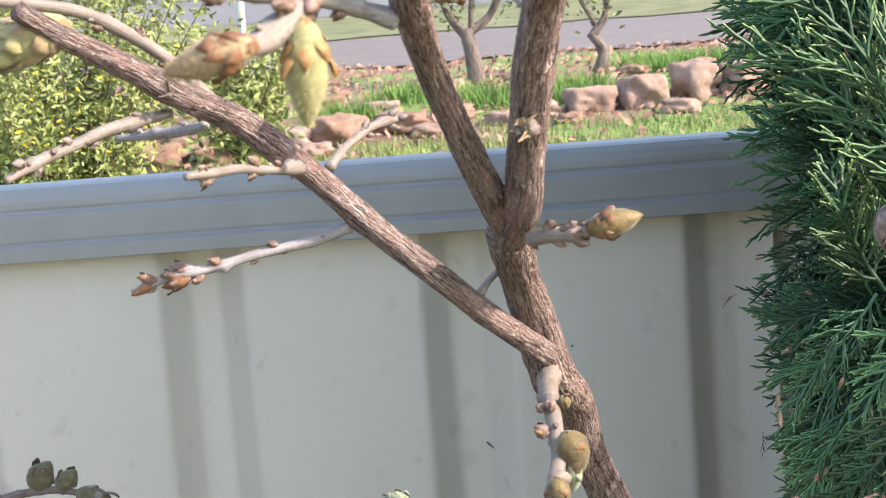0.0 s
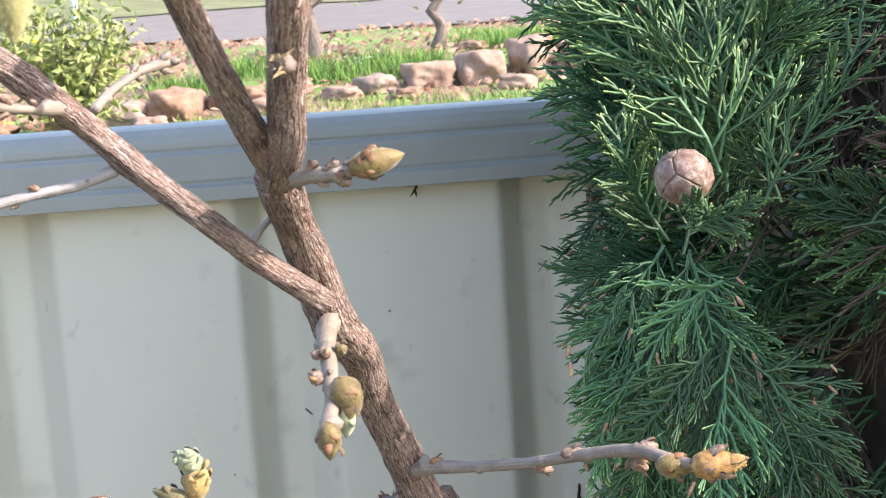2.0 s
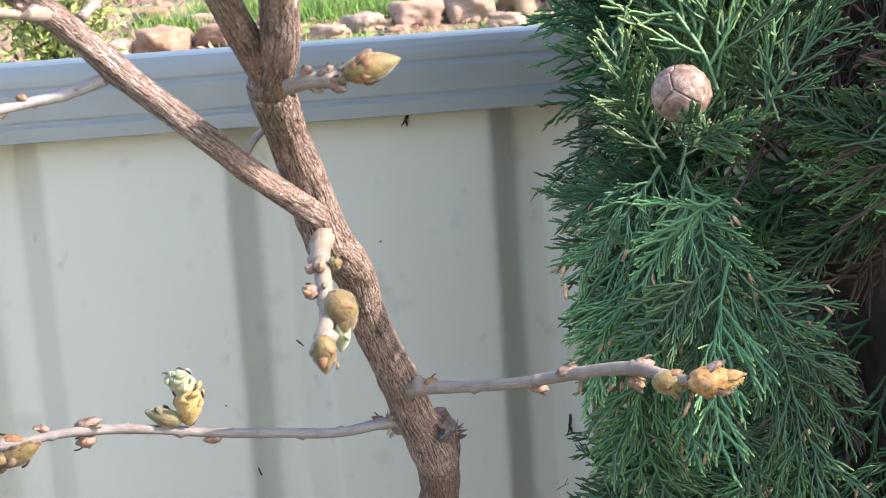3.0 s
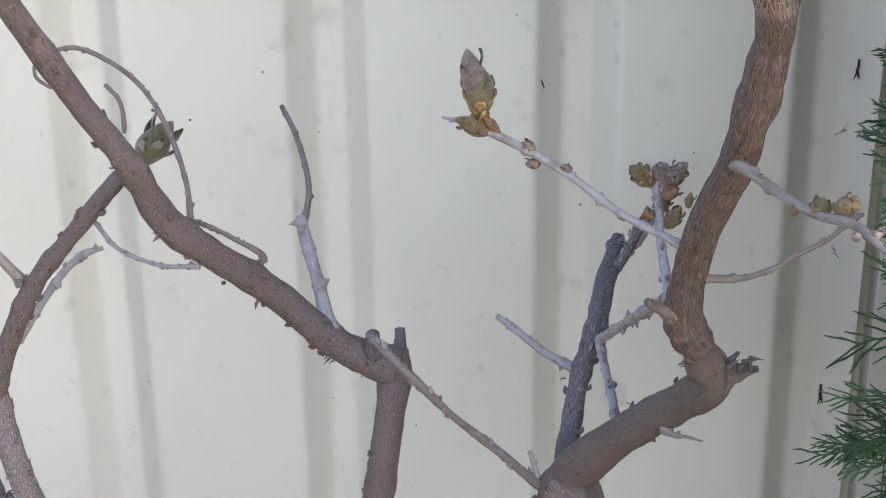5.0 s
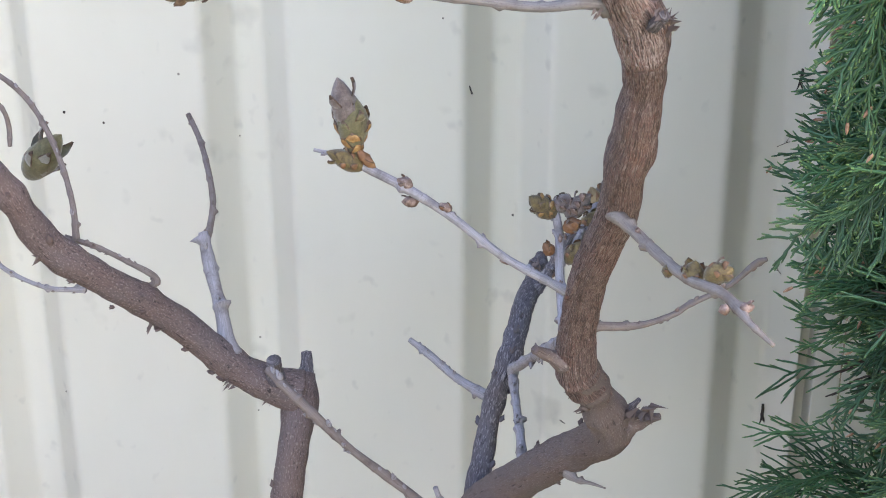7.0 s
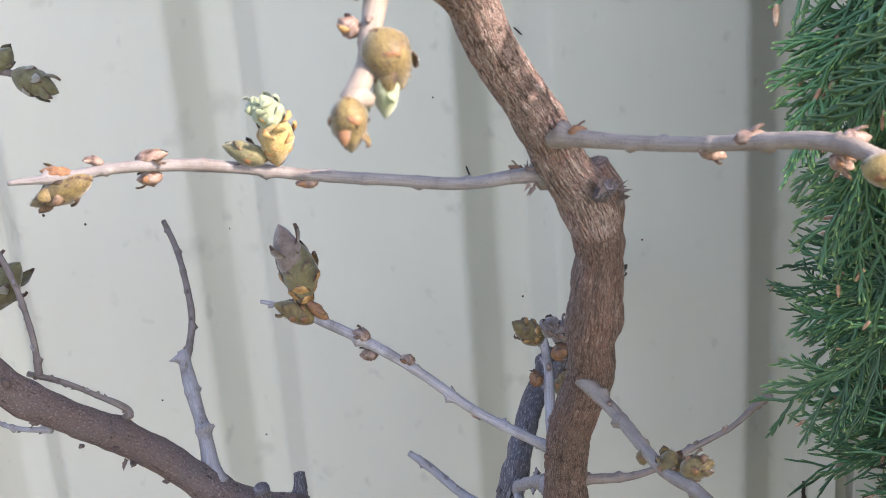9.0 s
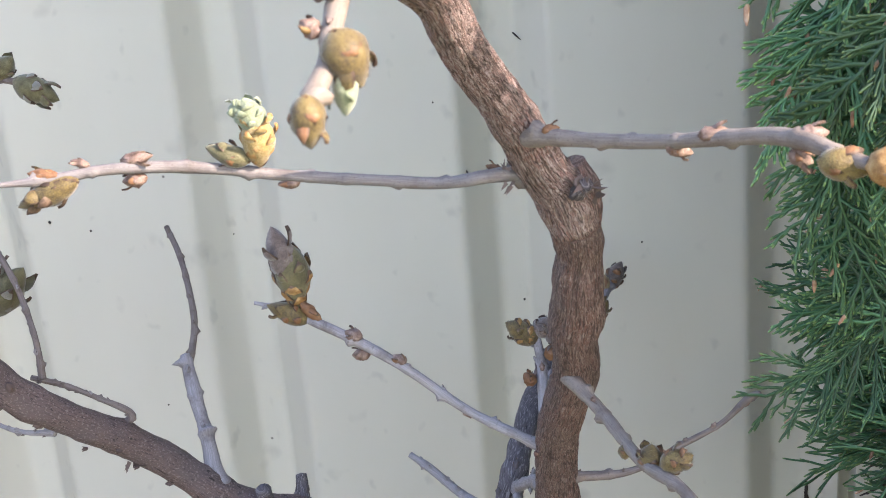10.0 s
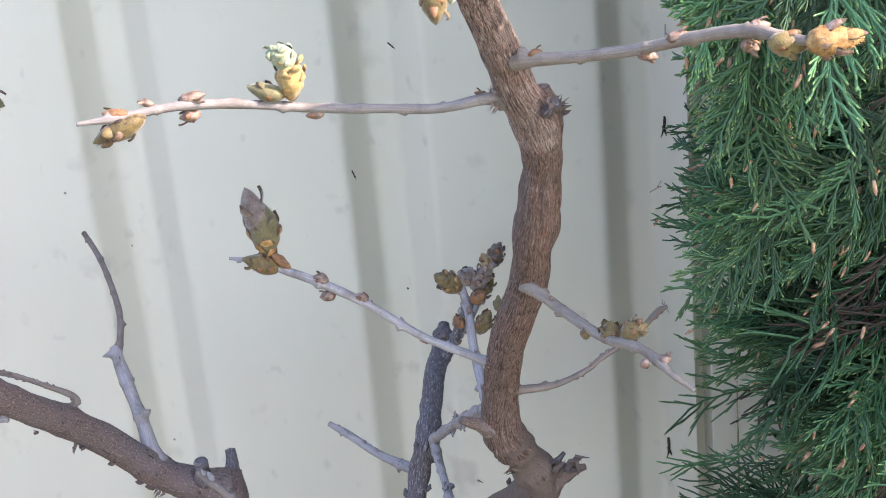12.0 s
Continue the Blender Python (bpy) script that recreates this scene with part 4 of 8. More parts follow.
twig_gr1b = stem("twig", [(-0.198, -0.236, 1.022, 0.0029), (-0.196, -0.214, 1.047, 0.0029), (-0.202, -0.195, 1.068, 0.00273), (-0.216, -0.165, 1.089, 0.00255), (-0.231, -0.143, 1.106, 0.00229)], TWIG_RED, vine, 12, 0.0016, 0.035, 0.06, 53, [(0.09, 0.18, 0.0023), (0.228, 0.18, 0.0024), (0.458, 0.11, 0.0021), (0.595, 0.16, 0.0026), (0.753, 0.15, 0.0025), (0.93, 0.13, 0.0016)])
twig_mt = stem("twig", [(-0.224, -0.325, 1.02, 0.00422), (-0.216, -0.325, 1.031, 0.0029), (-0.237, -0.33, 1.047, 0.00211), (-0.257, -0.335, 1.06, 0.00202), (-0.28, -0.34, 1.07, 0.00202)], TWIG_RED, vine, 12, 0.0016, 0.035, 0.06, 54, [(0.129, 0.17, 0.0024), (0.435, 0.22, 0.0017), (0.692, 0.15, 0.0016), (0.814, 0.16, 0.0014)])
twig_v2t = stem("twig", [(-0.269, -0.345, 1.071, 0.00282), (-0.273, -0.335, 1.099, 0.0022), (-0.289, -0.315, 1.133, 0.0022), (-0.311, -0.3, 1.164, 0.0022), (-0.337, -0.295, 1.185, 0.00202), (-0.368, -0.295, 1.198, 0.00202), (-0.396, -0.3, 1.19, 0.00185), (-0.401, -0.3, 1.175, 0.00158), (-0.389, -0.3, 1.165, 0.00141)], TWIG_RED, vine, 12, 0.0016, 0.035, 0.06, 55, [(0.044, 0.2, 0.0022), (0.143, 0.13, 0.0026), (0.212, 0.2, 0.0023), (0.313, 0.12, 0.0017), (0.386, 0.17, 0.0023), (0.452, 0.23, 0.0012), (0.553, 0.14, 0.0012), (0.634, 0.09, 0.0015), (0.7, 0.11, 0.0014), (0.77, 0.22, 0.0013), (0.858, 0.09, 0.0025), (0.961, 0.21, 0.0026)])
twig_lowt = stem("twig", [(-0.261, -0.36, 1.035, 0.00246), (-0.298, -0.345, 1.029, 0.00185), (-0.337, -0.325, 1.034, 0.00194), (-0.355, -0.315, 1.048, 0.00194), (-0.366, -0.31, 1.062, 0.00211)], TWIG_GREY, vine, 12, 0.0016, 0.035, 0.06, 56, [(0.066, 0.24, 0.0025), (0.292, 0.21, 0.0024), (0.367, 0.18, 0.0015), (0.606, 0.15, 0.002), (0.754, 0.17, 0.0024), (0.965, 0.14, 0.0023)])
twig_v2bt = stem("twig", [(-0.347, -0.29, 1.166, 0.00185), (-0.337, -0.29, 1.154, 0.00185), (-0.334, -0.29, 1.14, 0.00185), (-0.333, -0.295, 1.126, 0.00185)], TWIG_RED, vine, 12, 0.0016, 0.035, 0.06, 57, [(0.305, 0.09, 0.0021), (0.853, 0.21, 0.0019)])
twig_budxtw = stem("twig", [(-0.382, -0.31, 1.246, 0.00378), (-0.351, -0.312, 1.265, 0.00334), (-0.329, -0.315, 1.279, 0.00334), (-0.296, -0.318, 1.287, 0.00334), (-0.271, -0.322, 1.289, 0.0029), (-0.251, -0.328, 1.287, 0.00255)], TWIG_RED, vine, 12, 0.0016, 0.035, 0.06, 58, [(0.083, 0.15, 0.0022), (0.177, 0.19, 0.0017), (0.366, 0.11, 0.0017), (0.48, 0.13, 0.0022), (0.641, 0.23, 0.002), (0.762, 0.18, 0.0019), (0.898, 0.16, 0.0012)])
sv_stem = stem("main_stem", [(-0.4, -0.27, -0.02, 0.024), (-0.405, -0.27, 0.3, 0.021), (-0.419, -0.27, 0.622, 0.0156), (-0.44, -0.29, 0.717, 0.012), (-0.456, -0.31, 0.809, 0.0115), (-0.461, -0.325, 0.899, 0.0098)], BARK_LILAC, second_vine, 24, 0.003, 0.06, 0.10, 61)
sv_upper = stem("branch", [(-0.4595, -0.319, 0.876, 0.0103), (-0.461, -0.325, 0.899, 0.0099), (-0.437, -0.335, 0.953, 0.0086), (-0.405, -0.345, 1.011, 0.0079), (-0.358, -0.355, 1.066, 0.0072), (-0.327, -0.355, 1.102, 0.0071), (-0.313, -0.35, 1.117, 0.0046)], BARK_DARK, second_vine, 24, 0.003, 0.06, 0.12, 65, [(0.12, 0.16, 0.006), (0.42, 0.22, 0.008), (0.62, 0.14, 0.006)], "purple-brown forked top of the stem")
stem("branch", [(-0.466, -0.32, 0.899, 0.0086), (-0.479, -0.32, 0.935, 0.0055), (-0.486, -0.32, 0.97, 0.0045), (-0.492, -0.32, 1.01, 0.0039)], TWIG_GREY, second_vine, 12, 0.003, 0.06, 0.1, 62)
stem("twig", [(-0.418, -0.34, 1.008, 0.0062), (-0.422, -0.342, 1.017, 0.0048), (-0.436, -0.345, 1.036, 0.0045), (-0.456, -0.35, 1.064, 0.004), (-0.469, -0.35, 1.078, 0.0033)], TWIG, second_vine, 10, 0.0025, 0.06, 0.1, 63)
sv_v2d = stem("twig", [(-0.433, -0.328, 0.948, 0.0045), (-0.411, -0.32, 0.982, 0.0032), (-0.392, -0.315, 1.007, 0.0032), (-0.375, -0.31, 1.022, 0.0034), (-0.358, -0.305, 1.027, 0.0019)], TWIG_GREY, second_vine, 10, 0.0020, 0.06, 0.12, 64, [(0.3, 0.3, 0.002), (0.55, 0.35, 0.002), (0.8, 0.4, 0.002)])
stem("main_stem", [(-0.594, -0.25, 0.68, 0.0229), (-0.563, -0.25, 0.648, 0.0213), (-0.538, -0.25, 0.617, 0.0214), (-0.519, -0.25, 0.586, 0.0216), (-0.5, -0.26, 0.45, 0.023), (-0.48, -0.27, 0.2, 0.025), (-0.47, -0.27, -0.02, 0.03)], BARK_LOW, third_vine, 20, 0.004, 0.06, 0.1, 66)
stem("twig", [(-0.529, -0.25, 0.631, 0.0081), (-0.511, -0.245, 0.693, 0.0068), (-0.508, -0.245, 0.732, 0.0067), (-0.512, -0.24, 0.765, 0.0042), (-0.513, -0.24, 0.797, 0.0036)], BARK_GREY, third_vine, 12, 0.0025, 0.08, 0.15, 67)
stem("twig", [(-0.508, -0.245, 0.736, 0.0039), (-0.515, -0.245, 0.758, 0.0031), (-0.523, -0.245, 0.777, 0.0025)], TWIG, third_vine, 8, 0.0025, 0.06, 0.1, 68)
stem("cane", [(0.029, -0.68, -0.02, 0.00615), (0.019, -0.7, 0.4785, 0.00492), (0.029, -0.72, 0.957, 0.0041), (0.029, -0.72, 0.981, 0.0037), (0.028, -0.72, 1.003, 0.0033)], CANE, dead_shrub, 12, 0.003, 0.10, 0.15, 70)
stem("cane", [(0.051, -0.66, -0.02, 0.00675), (0.041, -0.68, 0.472, 0.0054), (0.051, -0.7, 0.944, 0.0036), (0.066, -0.7, 0.972, 0.0034), (0.072, -0.7, 0.984, 0.0043), (0.078, -0.7, 0.993, 0.0031), (0.085, -0.7, 1.002, 0.0034), (0.088, -0.7, 1.004, 0.0015)], CANE, dead_shrub, 12, 0.003, 0.10, 0.15, 71)
stem("cane", [(0.077, -0.72, -0.02, 0.0111), (0.067, -0.74, 0.4915, 0.00888), (0.077, -0.76, 0.983, 0.0062), (0.08, -0.765, 1.002, 0.0060), (0.0815, -0.77, 1.016, 0.0066)], CANE, dead_shrub, 12, 0.003, 0.10, 0.15, 72)
stem("cane", [(0.121, -0.61, -0.02, 0.006), (0.111, -0.63, 0.456, 0.0048), (0.121, -0.65, 0.912, 0.004), (0.12, -0.65, 0.938, 0.0034), (0.12, -0.65, 0.950, 0.0042), (0.12, -0.65, 0.964, 0.0024), (0.1195, -0.65, 0.972, 0.0028), (0.119, -0.65, 0.984, 0.0009), (0.118, -0.65, 1.004, 0.0007)], CANE, dead_shrub, 12, 0.003, 0.10, 0.15, 73)
stem("cane", [(0.13, -0.65, -0.02, 0.007), (0.15, -0.66, 0.5, 0.006), (0.19, -0.67, 0.89, 0.005), (0.219, -0.67, 0.969, 0.0038), (0.237, -0.67, 0.995, 0.0034), (0.247, -0.665, 1.006, 0.0038), (0.256, -0.66, 1.013, 0.0027), (0.278, -0.65, 1.02, 0.0026), (0.308, -0.64, 1.02, 0.0026), (0.339, -0.63, 1.015, 0.0021)], CANE, dead_shrub, 12, 0.003, 0.10, 0.15, 74)
bud(twig_budrtw, (0.1006, -0.962, 1.5323), (0.1181, -0.962, 1.5359), 0.0088, (BUD_GOLD, SCALE_BROWN), 17, 1, open_tip=-0.2)
bud(twig_fg, (0.0328, -1.128, 1.5912), (0.014, -1.128, 1.5866), 0.0076, (BUD_TAN, SCALE_BROWN), 20, 2, hairs=500, open_tip=-0.2)
bud(twig_fg, (0.0397, -1.115, 1.5959), (0.0388, -1.115, 1.5742), 0.0087, (BUD_OLIVE, SCALE_ORANGE), 14, 3, hairs=500, open_tip=-0.2)
bud(twig_lt3, (-0.027, -0.916, 1.5218), (-0.0357, -0.916, 1.5256), 0.0049, (SCALE_PINK, SCALE_PINK), 6, 4, name="side_bud")
bud(twig_lt3, (-0.0282, -0.918, 1.521), (-0.0383, -0.918, 1.5183), 0.0045, (SCALE_BROWN, SCALE_PINK), 6, 5, name="side_bud")
bud(twig_lt3, (-0.0393, -0.919, 1.5208), (-0.0463, -0.919, 1.5228), 0.0034, (SCALE_PINK, SCALE_BROWN), 5, 6, name="side_bud")
bud(twig_lt3, (-0.0411, -0.92, 1.5196), (-0.0485, -0.92, 1.5167), 0.003, (SCALE_BROWN, SCALE_BROWN), 4, 7, name="side_bud")
bud(twig_ub, (0.0723, -0.943, 1.6172), (0.0602, -0.943, 1.6037), 0.0135, (BUD_TAN, SCALE_BROWN), 24, 8, hairs=420, open_tip=0.1)
bud(twig_tw5, (-0.0487, -0.955, 1.6058), (-0.0806, -0.955, 1.596), 0.014, (BUD_OLIVE, BUD_TAN), 24, 9, hairs=420, open_tip=0.1)
bud(twig_tw1, (0.0925, -0.905, 1.4571), (0.0979, -0.905, 1.4418), 0.0121, (BUD_BROWN, SCALE_BROWN), 6, 10, hairs=140)
bud(twig_tw1, (0.0952, -0.908, 1.4476), (0.0939, -0.908, 1.4357), 0.0062, (BUD_LEAF, BUD_LEAF), 4, 11)
bud(twig_tw1, (0.0884, -0.924, 1.4467), (0.0882, -0.924, 1.433), 0.0086, (BUD_BROWN, SCALE_BROWN), 8, 12)
bud(twig_tw1, (0.092, -0.88, 1.4607), (0.0969, -0.88, 1.4617), 0.0049, (BUD_BROWN, SCALE_BROWN), 4, 13, name="side_bud")
bud(twig_tw1, (0.0876, -0.896, 1.4531), (0.0824, -0.896, 1.4572), 0.0051, (SCALE_PINK, SCALE_ORANGE), 5, 14, name="side_bud")
bud(twig_tw1, (0.0875, -0.886, 1.4602), (0.0834, -0.886, 1.462), 0.0036, (SCALE_PINK, SCALE_PINK), 4, 15, name="side_bud")
bud(twig_tw1, (0.0903, -0.888, 1.4604), (0.0872, -0.888, 1.4641), 0.0044, (SCALE_PINK, SCALE_ORANGE), 4, 16, name="side_bud")
bud(twig_twr, (0.2132, -0.846, 1.3975), (0.2297, -0.846, 1.3945), 0.0099, (BUD_GOLD, SCALE_BROWN), 6, 17, hairs=140)
bud(twig_twr, (0.225, -0.856, 1.3987), (0.2475, -0.856, 1.3984), 0.0115, (SCALE_ORANGE, SCALE_PINK), 7, 18, hairs=700, fat=0.34)
bud(twig_twr, (0.2336, -0.853, 1.3954), (0.2344, -0.853, 1.3896), 0.0049, (SCALE_PINK, TWIG), 3, 19, name="side_bud")
bud(twig_twr, (0.2095, -0.83, 1.399), (0.2188, -0.83, 1.4005), 0.006, (SCALE_PINK, SCALE_PINK), 5, 20, name="side_bud")
bud(twig_twr, (0.2073, -0.828, 1.394), (0.2146, -0.828, 1.3902), 0.0055, (SCALE_PINK, SCALE_BROWN), 5, 21, name="side_bud")
bud(twig_twr, (0.1817, -0.806, 1.3927), (0.1931, -0.806, 1.3936), 0.0052, (SCALE_PINK, SCALE_PINK), 5, 22, name="side_bud")
bud(twig_twr, (0.1722, -0.79, 1.3842), (0.1812, -0.79, 1.3813), 0.0054, (SCALE_PINK, SCALE_BROWN), 5, 23, name="side_bud")
bud(twig_twr, (0.1298, -0.752, 1.378), (0.1364, -0.752, 1.3795), 0.0041, (SCALE_BROWN, SCALE_BROWN), 4, 24, name="side_bud")
bud(twig_twl, (0.0219, -0.735, 1.3628), (0.0237, -0.735, 1.3851), 0.0128, (BUD_FRESH, SCALE_ORANGE), 20, 25, fat=0.5, open_tip=0.3, hairs=140)
bud(twig_twl, (0.0238, -0.735, 1.375), (0.0191, -0.735, 1.3903), 0.011, (BUD_LEAF, BUD_LEAF), 18, 26, fat=0.5, open_tip=0.3, hairs=140)
bud(twig_twl, (0.022, -0.735, 1.3851), (0.013, -0.735, 1.3866), 0.0072, (BUD_LEAF, BUD_LEAF), 10, 27, fat=0.5, open_tip=0.3)
bud(twig_twl, (0.0196, -0.737, 1.3659), (0.0028, -0.737, 1.3723), 0.0086, (BUD_GREEN, SCALE_BROWN), 8, 28)
bud(twig_twl, (-0.0403, -0.757, 1.3687), (-0.0657, -0.757, 1.3582), 0.0102, (BUD_BROWN, SCALE_RIM), 14, 29, hairs=140)
bud(twig_twl, (-0.0467, -0.757, 1.3698), (-0.0597, -0.757, 1.3716), 0.0046, (SCALE_BROWN, SCALE_ORANGE), 5, 30, name="side_bud")
bud(twig_twl, (-0.0176, -0.747, 1.3648), (-0.0279, -0.747, 1.3633), 0.0056, (SCALE_PINK, SCALE_BROWN), 6, 31, name="side_bud")
bud(twig_twl, (-0.0273, -0.747, 1.3714), (-0.0142, -0.747, 1.3732), 0.0051, (SCALE_PINK, SCALE_PINK), 6, 32, name="side_bud")
bud(twig_twl, (0.0362, -0.732, 1.3552), (0.0272, -0.732, 1.3548), 0.0044, (SCALE_PINK, SCALE_BROWN), 5, 33, name="side_bud")
bud(twig_twl, (-0.0367, -0.753, 1.3721), (-0.044, -0.753, 1.3746), 0.0034, (SCALE_PINK, SCALE_PINK), 4, 34, name="side_bud")
bud(twig_twl, (0.1126, -0.722, 1.3519), (0.1058, -0.722, 1.3558), 0.0039, (SCALE_BROWN, SCALE_BROWN), 5, 35, name="side_bud")
bud(twig_twc, (-0.021, -0.544, 1.2142), (-0.0228, -0.544, 1.2535), 0.0193, (BUD_GREEN, SCALE_ORANGE), 18, 36, fat=0.55, hairs=140)
bud(twig_twc, (-0.0226, -0.545, 1.2312), (-0.03, -0.545, 1.2632), 0.0162, (BUD_DUSK, BUD_DUSK), 6, 37, hairs=140)
bud(twig_twc, (-0.0149, -0.546, 1.2083), (-0.0376, -0.546, 1.2185), 0.0116, (BUD_BROWN, SCALE_BROWN), 14, 38, hairs=140)
bud(twig_twc, (-0.019, -0.547, 1.2203), (-0.008, -0.547, 1.2073), 0.0061, (SCALE_BROWN, SCALE_BROWN), 4, 39, name="side_bud")
bud(twig_twc, (0.0139, -0.552, 1.1999), (0.0045, -0.552, 1.2048), 0.0073, (SCALE_PINK, SCALE_BROWN), 5, 40, name="side_bud")
bud(twig_twc, (0.0174, -0.552, 1.191), (0.0068, -0.552, 1.1905), 0.0067, (SCALE_PINK, SCALE_BROWN), 5, 41, name="side_bud")
bud(twig_twc, (0.0367, -0.556, 1.1866), (0.0298, -0.556, 1.1921), 0.0061, (SCALE_PINK, SCALE_BROWN), 4, 42, name="side_bud")
bud(twig_twc, (0.0729, -0.563, 1.1598), (0.0655, -0.563, 1.1599), 0.0045, (SCALE_PINK, SCALE_BROWN), 3, 43, name="side_bud")
bud(twig_twd, (0.1633, -0.716, 1.2185), (0.165, -0.716, 1.2301), 0.0107, (BUD_BROWN, SCALE_BROWN), 12, 44, hairs=140)
bud(twig_twd, (0.1676, -0.728, 1.2272), (0.1813, -0.728, 1.2319), 0.01, (BUD_BROWN, SCALE_BROWN), 12, 45, hairs=140)
bud(twig_twd, (0.1504, -0.7, 1.217), (0.1574, -0.7, 1.2176), 0.0064, (BUD_BROWN, SCALE_BROWN), 4, 46, name="side_bud")
bud(twig_twd, (0.1813, -0.757, 1.2252), (0.1881, -0.757, 1.2269), 0.0054, (SCALE_PINK, TWIG), 4, 47, name="side_bud")
bud(twig_twd, (0.1775, -0.755, 1.2247), (0.1726, -0.755, 1.2228), 0.0049, (SCALE_PINK, TWIG), 3, 48, name="side_bud")
bud(twig_gb, (0.0969, -0.432, 1.1363), (0.0776, -0.432, 1.1503), 0.0146, (BUD_BROWN, SCALE_ORANGE), 16, 49, hairs=140)
bud(twig_gb, (0.0965, -0.43, 1.1391), (0.1049, -0.43, 1.1518), 0.013, (BUD_DUSK, SCALE_PINK), 14, 50, hairs=140)
bud(twig_gb, (0.1022, -0.432, 1.1363), (0.1191, -0.432, 1.1533), 0.0129, (BUD_DUSK, SCALE_PINK), 18, 51, hairs=140)
bud(twig_gb, (0.1012, -0.44, 1.1297), (0.1129, -0.44, 1.1373), 0.0105, (SCALE_BROWN, BUD_DUSK), 8, 52, hairs=140, name="side_bud")
bud(twig_gb, (0.1039, -0.45, 1.1097), (0.1144, -0.45, 1.1267), 0.0113, (BUD_BROWN, SCALE_BROWN), 12, 53, hairs=140)
bud(twig_gb, (0.0949, -0.45, 1.116), (0.0886, -0.45, 1.1245), 0.0081, (SCALE_BROWN, SCALE_BROWN), 4, 54, name="side_bud")
bud(twig_gc, (0.1296, -0.072, 1.0063), (0.1424, -0.072, 1.0324), 0.0162, (BUD_DUSK, SCALE_BROWN), 14, 55, hairs=140)
bud(twig_gc, (0.1302, -0.08, 1.0076), (0.123, -0.08, 1.0258), 0.0118, (BUD_TAN, SCALE_BROWN), 5, 56, hairs=140, name="side_bud")
bud(twig_gc, (0.1154, -0.11, 0.9947), (0.1308, -0.11, 1.0138), 0.0148, (BUD_BROWN, SCALE_BROWN), 12, 57, hairs=140)
bud(twig_gc, (0.1189, -0.45, 1.125), (0.1206, -0.45, 1.1376), 0.0059, (BUD_GREEN, SCALE_BROWN), 3, 58, name="side_bud")
bud(twig_v2bt, (-0.3255, -0.29, 1.098), (-0.2923, -0.29, 1.1354), 0.0255, (BUD_GREEN, BUD_GREY), 10, 59, hairs=140)
bud(twig_budxtw, (-0.2547, -0.328, 1.2889), (-0.2243, -0.328, 1.2732), 0.0182, (BUD_GREEN, BUD_GREY), 10, 60, hairs=140)
bud(twig_budxtw, (-0.2908, -0.318, 1.2896), (-0.2742, -0.318, 1.3106), 0.0207, (BUD_GREEN, BUD_GREEN), 8, 61, hairs=140)
bud(twig_budxtw, (-0.2701, -0.322, 1.2884), (-0.2539, -0.322, 1.3034), 0.0157, (BUD_GREEN, BUD_GREEN), 6, 62, hairs=140)
bud(twig_budxtw, (-0.3144, -0.316, 1.2821), (-0.3295, -0.316, 1.2849), 0.0101, (SCALE_PINK, BUD_GREY), 5, 63, hairs=140, name="side_bud")
FLAKES = [(0.052, -1.02, 1.595, 0, -1, -0.3, 5, 0.006), (0.057, -1.035, 1.604, 0.6, -1, 0.2, 5, 0.005), (0.1, -1.02, 1.608, 0.8, -1, -0.5, 4, 0.005), (-0.025, -0.94, 1.583, -0.3, -1, 0.4, 7, 0.004), (-0.012, -0.93, 1.576, 0.2, -1, 0.6, 6, 0.004), (-0.038, -0.945, 1.584, -0.4, -1, -0.3, 5, 0.004), (0.115, -0.728, 1.356, -0.6, -0.6, 0.8, 6, 0.004), (0.115, -0.728, 1.35, -0.7, -0.4, -0.5, 5, 0.005), (0.142, -0.724, 1.348, 0.6, -1, 0.5, 16, 0.006), (0.145, -0.72, 1.345, 0.9, -0.4, 0.4, 8, 0.006)]
FLAKES += [(0.145, -0.715, 1.338, 0.5, -0.3, 1, 4, 0.007), (0.13, -0.74, 1.375, 0.5, -1, 0.6, 4, 0.004), (0.148, -0.51, 1.031, 0.6, -0.4, 0.6, 8, 0.011), (0.158, -0.51, 1.033, 1, -0.2, 0.2, 6, 0.012), (0.120, -0.508, 1.033, -0.8, -0.4, -0.5, 3, 0.008), (0.109, -0.53, 1.057, -0.9, -0.5, -0.3, 4, 0.007), (0.132, -0.5, 1.015, 0, -1, 0, 8, 0.004), (0.061, -0.355, 0.826, 1, -0.4, -0.3, 6, 0.008), (0.03, -0.35, 0.791, 0.7, -0.4, -0.7, 9, 0.01), (-0.004, -0.36, 0.79, 0.1, -1, 0.1, 6, 0.004)]
FLAKES += [(-0.068, -0.345, 0.741, 0, -1, 0.2, 5, 0.004), (-0.166, -0.31, 0.932, -0.3, -0.5, -0.9, 4, 0.008), (-0.22, -0.33, 0.991, -0.4, -0.5, -0.9, 4, 0.009), (-0.136, -0.3, 0.912, -0.4, -0.5, -0.9, 4, 0.007), (-0.282, -0.385, 1.074, -0.9, -0.4, -0.3, 5, 0.009), (-0.286, -0.38, 1.083, -0.9, -0.2, 0.4, 3, 0.007), (-0.222, -0.345, 1.023, 0.3, -1, 0.6, 5, 0.004), (-0.253, -0.372, 1.056, 0.1, -1, 0.3, 6, 0.003), (-0.132, -0.3, 0.945, -0.2, -0.8, 0.8, 9, 0.007), (-0.148, -0.315, 0.776, -1, -0.4, 0.3, 4, 0.007)]
